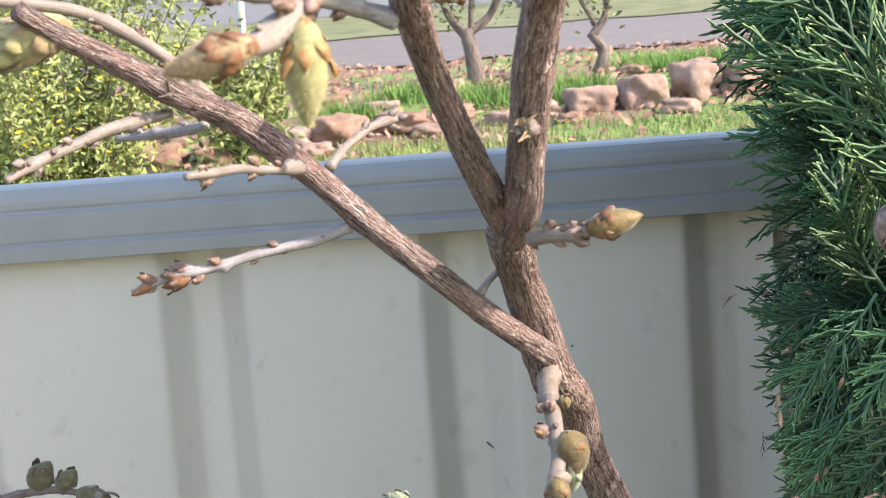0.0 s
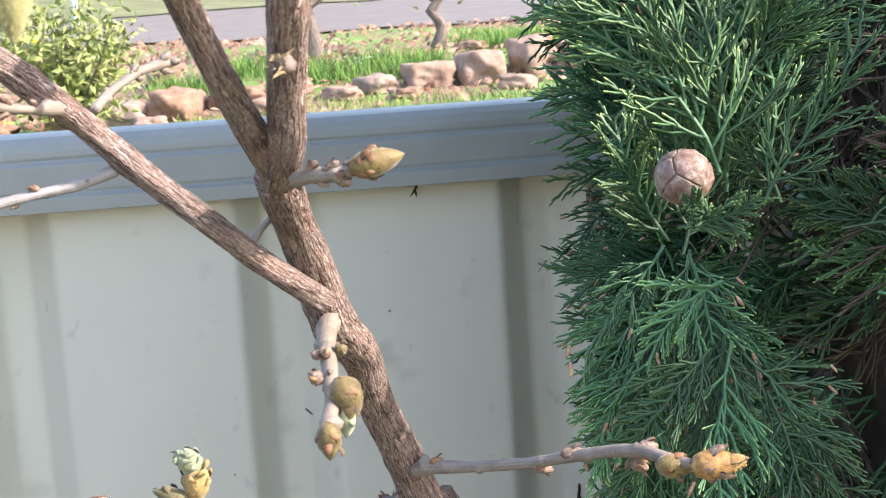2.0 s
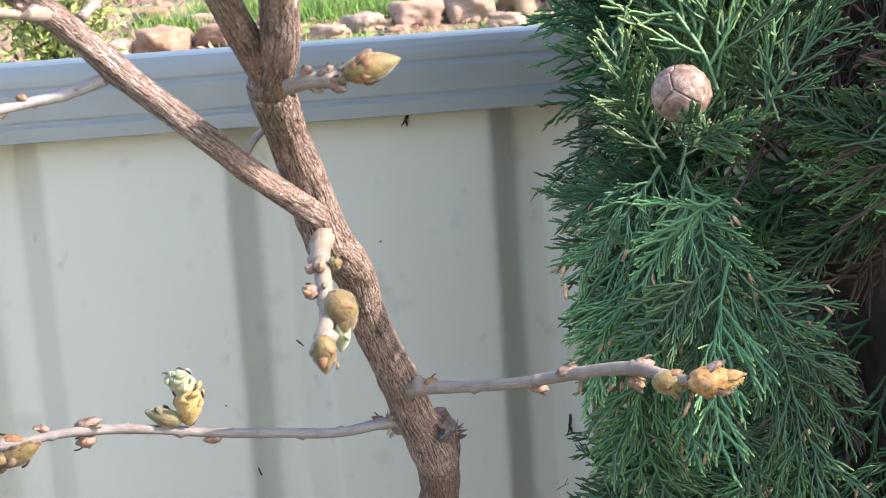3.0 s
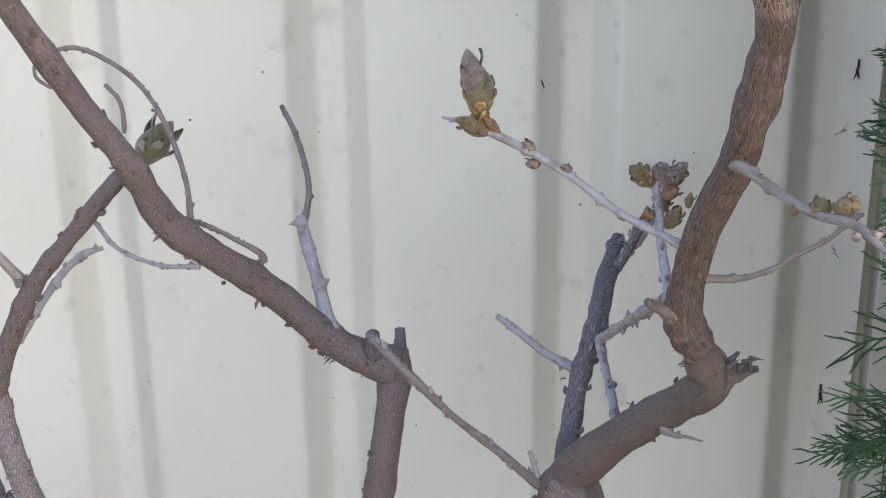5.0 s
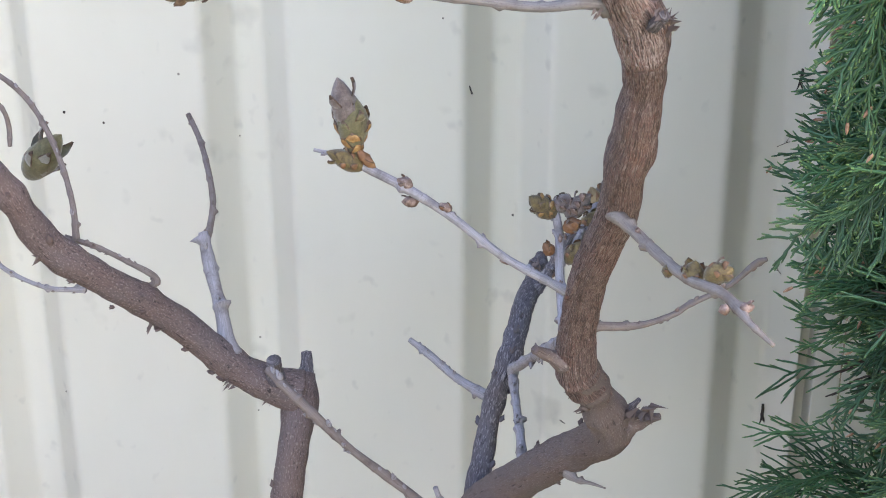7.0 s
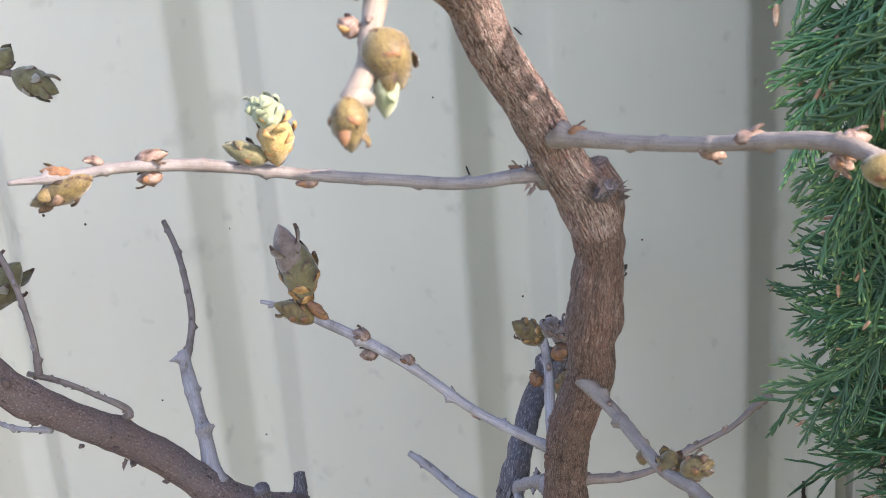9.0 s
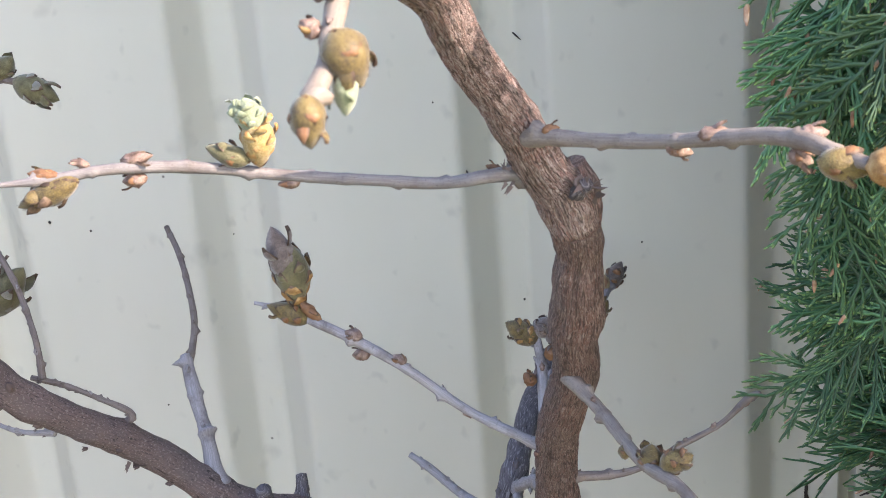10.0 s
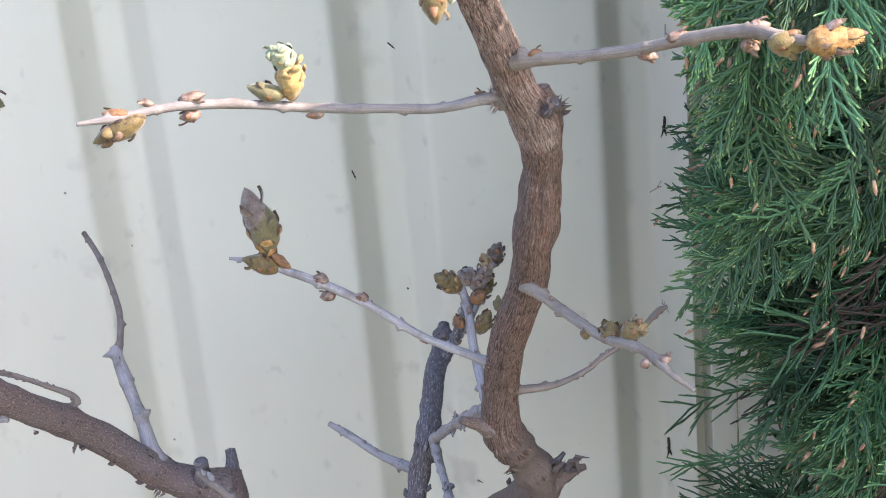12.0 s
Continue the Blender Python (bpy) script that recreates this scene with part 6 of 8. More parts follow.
leaf_scars(twig_ur, [(0.098, -1.015, 1.61, 0.0029), (0.104, -1.025, 1.61, 0.00202), (0.117, -1.04, 1.609, 0.00194), (0.129, -1.055, 1.607, 0.00194), (0.141, -1.063, 1.604, 0.00211), (0.15, -1.066, 1.6, 0.0022), (0.157, -1.068, 1.598, 0.00185), (0.161, -1.07, 1.594, 0.0007)], [(0.12, 215, 0.0024), (0.42, 15, 0.0037), (0.58, 165, 0.0021), (0.89, 40, 0.0037)], TWIG, 174)
leaf_scars(twig_ub, [(0.086, -0.985, 1.6, 0.00167), (0.082, -0.965, 1.608, 0.00185), (0.078, -0.955, 1.614, 0.0022), (0.072, -0.945, 1.617, 0.00194), (0.064, -0.94, 1.619, 0.00123)], [(0.17, 40, 0.0025), (0.37, 215, 0.0023), (0.68, 165, 0.0025), (0.92, 165, 0.0023)], TWIG_GREY, 175)
leaf_scars(twig_twf, [(0.116, -0.562, 1.12, 0.00405), (0.129, -0.555, 1.116, 0.00282), (0.149, -0.552, 1.116, 0.00202), (0.169, -0.548, 1.122, 0.00185), (0.178, -0.546, 1.128, 0.00185), (0.201, -0.541, 1.139, 0.00158), (0.216, -0.537, 1.152, 0.00211), (0.223, -0.536, 1.155, 0.00132)], [(0.07, 165, 0.0029), (0.29, 15, 0.0032), (0.41, 195, 0.0039), (0.62, 15, 0.004), (0.76, 215, 0.0039), (0.89, 80, 0.0033)], TWIG_RED, 176)
leaf_scars(twig_tipltw, [(0.019, -0.9, 1.553, 0.00185), (0.024, -0.885, 1.559, 0.00158), (0.031, -0.868, 1.564, 0.00158), (0.037, -0.858, 1.566, 0.00185), (0.043, -0.85, 1.567, 0.00167)], [(0.05, 340, 0.0018), (0.35, 215, 0.0023), (0.53, 40, 0.0018), (0.65, 120, 0.0023), (0.94, 15, 0.0021)], TWIG, 177)
leaf_scars(twig_lt2, [(0.011, -0.92, 1.555, 0.00264), (0.005, -0.94, 1.556, 0.00158), (-0.002, -0.955, 1.558, 0.0015), (-0.008, -0.965, 1.558, 0.00167), (-0.015, -0.975, 1.558, 0.00114)], [(0.07, 195, 0.0032), (0.24, 15, 0.0024), (0.43, 215, 0.0024), (0.54, 15, 0.0032), (0.72, 340, 0.0022), (0.9, 165, 0.002)], TWIG_RED, 178)
leaf_scars(twig_lt3, [(0.025, -0.905, 1.533, 0.00238), (0.012, -0.905, 1.529, 0.00194), (-0.008, -0.91, 1.526, 0.00167), (-0.023, -0.915, 1.523, 0.00167), (-0.032, -0.917, 1.522, 0.00167), (-0.042, -0.918, 1.52, 0.00132), (-0.048, -0.92, 1.518, 0.0007)], [(0.13, 80, 0.0021), (0.33, 195, 0.0021), (0.67, 15, 0.0019), (0.83, 215, 0.0028)], TWIG, 179)
leaf_scars(twig_twa, [(-0.027, -0.93, 1.576, 0.00176), (-0.042, -0.945, 1.573, 0.00202), (-0.052, -0.955, 1.569, 0.00167), (-0.06, -0.97, 1.565, 0.00202), (-0.066, -0.98, 1.561, 0.00114)], [(0.07, 40, 0.003), (0.33, 215, 0.0019), (0.53, 120, 0.0026), (0.74, 80, 0.0032), (0.89, 80, 0.0025)], TWIG_RED, 180)
leaf_scars(twig_tw1, [(0.0905, -0.838, 1.4655, 0.0052), (0.0895, -0.856, 1.4630, 0.0039), (0.0895, -0.875, 1.460, 0.00326), (0.090, -0.895, 1.454, 0.00282), (0.090, -0.905, 1.448, 0.00255), (0.088, -0.918, 1.443, 0.00246), (0.088, -0.926, 1.439, 0.00167)], [(0.06, 120, 0.0043), (0.14, 15, 0.0043), (0.27, 340, 0.0049), (0.35, 340, 0.0039), (0.43, 165, 0.0031), (0.54, 15, 0.003), (0.65, 80, 0.0039), (0.77, 195, 0.0035), (0.83, 215, 0.005), (0.95, 120, 0.0031)], TWIG_RED, 181)
leaf_scars(twig_budrtw, [(0.085, -0.945, 1.529, 0.00264), (0.091, -0.955, 1.531, 0.00255), (0.097, -0.958, 1.531, 0.0022), (0.103, -0.96, 1.532, 0.00194)], [(0.08, 195, 0.0036), (0.34, 215, 0.0043), (0.6, 40, 0.0037), (0.9, 340, 0.0044)], TWIG_RED, 182)
leaf_scars(sv_v2d, [(-0.433, -0.328, 0.948, 0.0045), (-0.411, -0.32, 0.982, 0.0032), (-0.392, -0.315, 1.007, 0.0032), (-0.375, -0.31, 1.022, 0.0034), (-0.358, -0.305, 1.027, 0.0019)], [(0.25, 20, 0.006), (0.5, 200, 0.006), (0.7, 30, 0.007), (0.85, 190, 0.006), (0.95, 20, 0.007)], TWIG_GREY, 9)
leaf_scars(sv_stem, [(-0.419, -0.27, 0.622, 0.0156), (-0.44, -0.29, 0.717, 0.012), (-0.456, -0.31, 0.809, 0.0115), (-0.461, -0.325, 0.899, 0.0098), (-0.437, -0.335, 0.953, 0.0086), (-0.405, -0.345, 1.011, 0.0079), (-0.358, -0.355, 1.066, 0.0072), (-0.327, -0.355, 1.102, 0.0071), (-0.313, -0.35, 1.117, 0.0046)], [(0.45, 200, 0.010), (0.55, 30, 0.009), (0.75, 160, 0.009), (0.9, 20, 0.010)], BARK_DARK, 10)
leaf_scars(branch_d, [(-0.115, -0.285, 0.913, 0.0181), (-0.137, -0.29, 0.922, 0.0158), (-0.168, -0.295, 0.942, 0.0134), (-0.202, -0.31, 0.983, 0.0131), (-0.226, -0.33, 1.013, 0.0124), (-0.256, -0.36, 1.051, 0.012), (-0.281, -0.38, 1.083, 0.0126), (-0.295, -0.4, 1.129, 0.0098), (-0.313, -0.415, 1.168, 0.0096), (-0.328, -0.42, 1.194, 0.0097), (-0.355, -0.45, 1.263, 0.0093), (-0.374, -0.475, 1.318, 0.0085)], [(0.12, 150, 0.012), (0.2, 20, 0.010), (0.33, 60, 0.013), (0.42, 160, 0.010), (0.5, 30, 0.013), (0.62, 110, 0.014), (0.72, 200, 0.010), (0.85, 40, 0.010)], BARK_DARK, 11)


def knobs(parent, line, first, last, count, size, mat, seed):
    """Small bark nodules and broken spurs spread over a stretch of a stem."""
    r = random.Random(seed)
    spots = [(first + (last - first) * (n + r.uniform(0.1, 0.9)) / count, r.uniform(-60, 240), size * r.uniform(0.6, 1.25)) for n in range(count)]
    leaf_scars(parent, line, spots, mat, seed, 0.90)


BRANCH_D = [(-0.115, -0.285, 0.913, 0.0181), (-0.168, -0.295, 0.942, 0.0134), (-0.202, -0.31, 0.983, 0.0131), (-0.256, -0.36, 1.051, 0.012), (-0.295, -0.4, 1.129, 0.0098), (-0.328, -0.42, 1.194, 0.0097), (-0.374, -0.475, 1.318, 0.0085)]
STEM_B = [(-0.152, -0.3, 0.663, 0.0173), (-0.132, -0.308, 0.775, 0.0148), (-0.119, -0.312, 0.859, 0.0126), (-0.114, -0.285, 0.902, 0.0144)]
SECOND = [(-0.419, -0.27, 0.622, 0.0156), (-0.44, -0.29, 0.717, 0.012), (-0.456, -0.31, 0.809, 0.0115), (-0.461, -0.325, 0.899, 0.0098)]
SECOND_TOP = [(-0.461, -0.325, 0.899, 0.0099), (-0.437, -0.335, 0.953, 0.0086), (-0.405, -0.345, 1.011, 0.0079), (-0.358, -0.355, 1.066, 0.0072), (-0.327, -0.355, 1.102, 0.0071)]
GREY_BRANCH = [(0.036, -0.335, 0.853, 0.0098), (0.048, -0.295, 0.915, 0.0089), (0.059, -0.285, 0.949, 0.0093), (0.069, -0.22, 0.97, 0.0092), (0.079, -0.16, 0.977, 0.0084)]
knobs(branch_d, BRANCH_D, 0.06, 0.95, 16, 0.008, BARK_DARK, 201)
knobs(stem_b, STEM_B, 0.10, 0.95, 9, 0.008, BARK_DARK, 202)
knobs(main_stem, STEM_LOW[4:], 0.03, 0.97, 20, 0.009, BARK_LOW, 203)
knobs(sv_stem, SECOND, 0.15, 0.97, 9, 0.007, BARK_LILAC, 204)
knobs(sv_upper, SECOND_TOP, 0.05, 0.95, 10, 0.008, BARK_DARK, 205)
knobs(grey_branch, GREY_BRANCH, 0.1, 0.98, 12, 0.008, BARK_GREY, 206)
knobs(middle_stem, STEM_LOW[-2:] + STEM_HIGH[:8], 0.1, 0.9, 7, 0.006, BARK_MID, 207)
LEAF_FOOT, LEAF_TIP = (0.050, -0.740, 0.970), (0.054, -0.740, 1.011)

# ---- cypress ----
def cypress_leaf():
    m, nt, b = material("cypress_foliage", 0.55)
    g = nt.nodes.new("ShaderNodeAttribute")
    g.attribute_name = "growth"
    n = noise_tex(nt, place_of(nt), 9, 3)
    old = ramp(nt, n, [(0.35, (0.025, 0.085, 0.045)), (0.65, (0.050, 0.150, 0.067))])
    # pale colour of new tips, used more where the crown is lit
    young_lit = ramp(nt, n, [(0.35, (0.14, 0.27, 0.09)), (0.65, (0.28, 0.41, 0.13))])
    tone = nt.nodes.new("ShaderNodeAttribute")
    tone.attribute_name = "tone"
    nt.links.new(mixed(nt, 1.0, mixed(nt, g.outputs["Fac"], old, young_lit), tone.outputs["Color"], "MULTIPLY"), b.inputs["Base Color"])
    bumped(nt, b, noise_tex(nt, place_of(nt), 1400, 2), 0.5, 0.0003)
    return m


FOLIAGE = cypress_leaf()
# dry brown, darkened so that its colour carries the deep shade of the gaps
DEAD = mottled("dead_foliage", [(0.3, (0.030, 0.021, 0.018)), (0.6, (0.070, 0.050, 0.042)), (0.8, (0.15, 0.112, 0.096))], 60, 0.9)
POLLEN = mottled("pollen_cone", [(0.35, (0.22, 0.095, 0.055)), (0.52, (0.40, 0.23, 0.15)), (0.68, (0.54, 0.40, 0.30))], 260, 0.85)
TRUNK = bark("cypress_bark", (0.06, 0.04, 0.032), (0.14, 0.10, 0.08), (0.24, 0.18, 0.15), 0.003, (120, 16, 1))


def spray(rng, length, gaps=(0.0065, 0.0052, 0.0060), shares=(0.50, 0.42)):
    """Segments of one flat cypress spray in the xz plane, growing along +z: start, end, start radius, end radius, growth.
    The side shoots leave at a wide angle and curve back along their parent."""
    segs, tips = [], []
    sway = rng.gauss(0.0, 0.020)

    def shoot(p, d, ln, r, depth, lead, out):
        n = max(1 if depth == 2 and gaps[2] > 0.0071 else 2, int(ln / gaps[depth]))
        side = rng.choice((-1, 1))
        pull = (0.0, 0.55, 0.75)[depth] / n
        for i in range(n):
            t = i / n
            d = d + (lead - d) * pull * 1.3 + np.array((sway * (1 if depth == 0 else 0) + rng.gauss(0, 0.085), rng.gauss(0, 0.10), rng.gauss(0, 0.05)))
            d /= np.linalg.norm(d)
            q = p + d * ln / n
            g = max(0.0, depth * 0.16 + t * 0.30 - 0.25)
            segs.append((*p, *q, r * (1 - 0.25 * t), r * (1 - 0.25 * (t + 1 / n)), g))
            if depth < 2 and i > 0:
                side = -side
                a = side * rng.uniform(0.45, 1.05)
                e = np.array((d[0] * math.cos(a) + d[2] * math.sin(a), d[1] + rng.gauss(0, 0.12), -d[0] * math.sin(a) + d[2] * math.cos(a)))
                shoot(q, e, ln * shares[min(depth, 1)] * (1 - 0.6 * t ** 1.5) * rng.uniform(0.6, 1.15), r * 0.84, depth + 1, d, out)
            p = q
        if depth:
            segs.append((*p, *(p + d * 0.0021), r * 0.80, r * 0.50, 0.9))
        out.append(p)

    shoot(np.zeros(3), np.array((0.0, 0.0, 1.0)), length, 0.00118, 0, np.array((0.0, 0.0, 1.0)), tips)
    return np.array(segs), np.array(tips)


def tubes(segs):
    """Three-sided tubes for rows of segments, as vertex and face arrays and growth."""
    a, b, r0, r1, g = segs[:, 0:3], segs[:, 3:6], segs[:, 6], segs[:, 7], segs[:, 8]
    d = b - a
    d /= np.linalg.norm(d, axis=1)[:, None] + 1e-9
    ref = np.where(np.abs(d[:, 2:3]) < 0.8, np.array([[0, 0, 1.0]]), np.array([[1.0, 0, 0]]))
    s = np.cross(d, ref)
    s /= np.linalg.norm(s, axis=1)[:, None]
    t = np.cross(d, s)
    ring = []
    for k in range(3):
        c, si = math.cos(k * 2.0944), math.sin(k * 2.0944)
        ring.append(s * c + t * si)
    v = np.stack([a + ring[0] * r0[:, None], a + ring[1] * r0[:, None], a + ring[2] * r0[:, None],
                  b + ring[0] * r1[:, None], b + ring[1] * r1[:, None], b + ring[2] * r1[:, None]], axis=1).reshape(-1, 3)
    i = (np.arange(len(segs)) * 6)[:, None]
    f = np.concatenate([i + np.array([[0, 1, 4, 3]]), i + np.array([[1, 2, 5, 4]]), i + np.array([[2, 0, 3, 5]])], axis=1).reshape(-1, 4)
    return v, f, (np.repeat(g, 6), np.repeat(segs[:, 9], 6) if segs.shape[1] > 9 else np.ones(len(v)))


def bulk_mesh(name, v, f, mat, growth=None):
    me = bpy.data.meshes.new(name)
    me.vertices.add(len(v))
    me.vertices.foreach_set("co", v.astype(np.float32).ravel())
    n = f.shape[1]
    me.loops.add(f.size)
    me.loops.foreach_set("vertex_index", f.astype(np.int32).ravel())
    me.polygons.add(len(f))
    me.polygons.foreach_set("loop_start", (np.arange(len(f)) * n).astype(np.int32))
    me.polygons.foreach_set("use_smooth", np.ones(len(f), dtype=bool))
    if growth is not None:
        for key, values in zip(("growth", "tone"), growth):
            me.attributes.new(key, "FLOAT", "POINT").data.foreach_set("value", values.astype(np.float32))
    me.materials.append(mat)
    me.update(calc_edges=True)
    return new(name, me)


CY = Vector((0.50, -0.50, 0.0))


def crown_axis(z):
    k = min(1.0, max(0.0, (z - 1.6) / 0.35))
    return Vector((0.50 + 0.17 * k, -0.50, z))


def crown_radius(z, a):
    """Distance of the crown's skin from its axis at height z, in the direction a."""
    r = float(np.interp(z, [0.98, 1.04, 1.08, 1.12, 1.22, 1.3, 1.4, 1.5, 1.65, 2.0, 3.2, 3.7], [0.08, 0.15, 0.22, 0.25, 0.255, 0.25, 0.265, 0.275, 0.29, 0.30, 0.30, 0.05]))
    return r * (1 + 0.13 * noise.noise(Vector((math.cos(a) * 3.0, math.sin(a) * 3.0, z * 8.0))))


def turn_to(axis, normal):
    """A matrix whose z is axis and whose y is as near to normal as it can be."""
    z = axis.normalized()
    y = (normal - z * normal.dot(z)).normalized()
    x = y.cross(z)
    return np.array(((x.x, y.x, z.x), (x.y, y.y, z.y), (x.z, y.z, z.z)))


cypress = thing("cypress", (CY.x, CY.y, 0), "dense dark green cypress with pale shoot tips", "tree")
rng = random.Random(11)
shapes = [spray(rng, rng.uniform(0.10, 0.14), (0.0095, 0.0080, 0.013), (0.50, 0.42)) for _ in range(8)]
fine_shapes = [spray(rng, rng.uniform(0.10, 0.13), (0.0056, 0.0042, 0.0070), (0.42, 0.36)) for _ in range(12)]
coarse = [spray(rng, rng.uniform(0.10, 0.14), (0.026, 0.030, 0.06), (0.60, 0.40)) for _ in range(4)]


def outline(z, y):
    """Where the clipped-looking side of the crown ends."""
    return float(np.interp(z, [1.04, 1.13, 1.2, 1.225, 1.27, 1.31, 1.38, 1.42, 1.48, 1.56, 1.7], [0.228, 0.212, 0.208, 0.218, 0.229, 0.225, 0.218, 0.211, 0.210, 0.196, 0.19])) + 0.15 * (y + 0.6) + 0.010 * noise.noise(Vector((z * 60, y * 40, 2)))


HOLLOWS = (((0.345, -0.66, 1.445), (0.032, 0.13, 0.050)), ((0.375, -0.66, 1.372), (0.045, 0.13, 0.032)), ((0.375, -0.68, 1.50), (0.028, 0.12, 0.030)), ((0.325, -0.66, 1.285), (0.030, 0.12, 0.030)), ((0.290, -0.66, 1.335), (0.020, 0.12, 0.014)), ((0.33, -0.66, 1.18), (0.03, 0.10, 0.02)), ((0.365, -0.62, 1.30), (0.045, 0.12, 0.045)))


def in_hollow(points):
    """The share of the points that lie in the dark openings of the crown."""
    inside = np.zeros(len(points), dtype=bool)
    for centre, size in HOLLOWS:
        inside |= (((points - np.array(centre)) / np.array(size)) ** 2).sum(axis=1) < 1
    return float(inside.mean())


rows, dead_rows, spots = [], [], []


def put_spray(store, at, axis, normal, size, young_lit, shape=None, thick=1.0, trim=False):
    segs, tips = shape or rng.choice(shapes)
    m = turn_to(axis, normal) * size
    o = np.array(at)
    q = segs.copy()
    q[:, 0:3] = segs[:, 0:3] @ m.T + o
    q[:, 3:6] = segs[:, 3:6] @ m.T + o
    q[:, 6:8] *= thick
    q[:, 8] = np.where(q[:, 8] > 0.85, 0.35 + 0.6 * young_lit, np.clip(q[:, 8] * young_lit, 0, 1))
    q = np.hstack([q, np.full((len(q), 1), rng.choice((0.55, 0.8, 1.0, 1.2, 1.4)))])
    moved = tips @ m.T + o
    if trim and store is rows and in_hollow(moved) > 0.30:
        return moved
    if trim:
        over = max(outline(p[2], p[1]) - p[0] for p in moved[::4])
        if over > 0.07:
            return moved
        if over > 0:
            q[:, (0, 3)] += over
            moved[:, 0] += over
    store.append(q)
    return moved


for layer, (depth, count) in enumerate(((0.085, 410), (0.13, 260), (0.19, 130))):
    for _ in range(count):
        a = radians(rng.uniform(130, 215) if rng.random() < 0.45 else rng.uniform(150, 300))
        z = rng.uniform(0.98, 1.80)
        r = crown_radius(z, a) - depth - rng.uniform(0, 0.03)
        if r < 0.02:
            continue
        radial = Vector((math.cos(a), math.sin(a), 0))
        at = crown_axis(z) + radial * r
        front = max(0.0, -radial.y)
        lift = float(np.interp(z, [1.20, 1.36, 1.44, 1.50], [-0.75, -0.55, 0.1, 0.75])) * (0.4 + 0.6 * front)
        axis = radial * rng.uniform(0.6, 1.0) + Vector((-radial.y, radial.x, 0)) * rng.gauss(0, 0.35) + Vector((0, 0, rng.gauss(lift, 0.35)))
        axis.normalize()
        normal = Vector((rng.gauss(0, 0.25), -1 + rng.gauss(0, 0.2), rng.gauss(0.1, 0.25)))
        dead = (layer > 0 and a > radians(258) and z > 1.22 and noise.noise(Vector((a * 3, z * 7, 4))) > -0.1) or (z > 1.46 and radians(252) < a < radians(285) and rng.random() < 0.8)
        size = rng.uniform(0.65, 1.0)
        # tip colour dimmed on inner, left and low sprays to paint their shade
        young_lit = rng.choice((0.25, 0.45, 0.8, 1.0)) * (1.0 if layer == 0 else 0.3) * (1.0 if a > radians(205) else 0.3) * float(np.interp(z, [1.30, 1.44], [0.35, 1.0]))
        end = at + axis * 0.08 * size
        if end.y < -0.58 and 0.325 < end.x < 0.47 and 1.49 < end.z < 1.68:
            if layer == 0 and rng.random() < 0.65:
                continue
            dead = dead or rng.random() < 0.85
            axis = axis * 0.4 + Vector((rng.gauss(-0.2, 0.4), 0, -0.7))
        if end.y < -0.56 and end.x > 0.345 and 1.30 < end.z < 1.46:
            if layer == 0:
                continue
            dead = dead or rng.random() < 0.2
        tips = put_spray(dead_rows if dead else rows, at, axis, normal, size, young_lit, rng.choice(fine_shapes if layer == 0 and not dead else shapes), 1.0 if layer < 2 else 1.3, trim=True)
        if layer == 0 and not dead and noise.noise(Vector((a * 4, z * 9, 7))) > -0.05:
            for p in rng.sample(range(len(tips)), 5 if z < 1.52 else 2):
                spots.append((tips[p], axis))
# the fans round the cone
for x, z, dx, dz, size in ((0.262, 1.500, -0.30, 1.0, 1.0), (0.270, 1.505, 0.25, 1.0, 1.05), (0.262, 1.52, 0.0, 1.0, 1.0), (0.246, 1.47, -0.45, 0.9, 0.55), (0.285, 1.46, 0.7, 0.6, 0.8), (0.325, 1.47, 1.0, 0.25, 0.8), (0.34, 1.44, 0.9, -0.1, 0.8),
                           (0.270, 1.45, -0.9, -0.25, 0.5), (0.275, 1.42, -0.2, -1.0, 0.9), (0.285, 1.40, 0.3, -1.0, 0.9), (0.262, 1.42, -0.7, -0.7, 0.5)):
    put_spray(rows, (x, -0.752 + rng.uniform(-0.012, 0.012), z), Vector((dx, -0.12, dz)), Vector((rng.gauss(0, 0.12), -1, rng.gauss(0, 0.12))), size, 1.0 if dz > 0 else 0.3, rng.choice(fine_shapes), trim=True)
# overlapping fans in front: up round the cone, drooping below it, and one bough that comes in from the side
for n in range(34):
    up = n % 2 == 0
    at = Vector((rng.uniform(0.248, 0.312) if up else rng.uniform(0.22, 0.30), rng.uniform(-0.735, -0.69), rng.uniform(1.455, 1.53) if up else rng.uniform(1.36, 1.46)))
    axis = Vector((rng.gauss((at.x - 0.262) * 9, 0.25), rng.gauss(-0.15, 0.1), 1.0 if up else -0.8))
    tips = put_spray(rows, at, axis, Vector((rng.gauss(0, 0.2), -1, rng.gauss(0, 0.2))), rng.uniform(0.5, 0.85), rng.choice((0.4, 0.7, 1.0)) if up else 0.3, rng.choice(fine_shapes), trim=True)
    if not up:
        spots += [(tips[p], axis) for p in rng.sample(range(len(tips)), 4)]
# two shoots that cross the foot of the cone
for x, dx in ((0.258, -0.9), (0.240, 0.9)):
    put_spray(rows, (x, -0.790, 1.482), Vector((dx, -0.25, 0.35)), Vector((0.1, -1, 0.2)), 0.34, 1.0, rng.choice(fine_shapes))
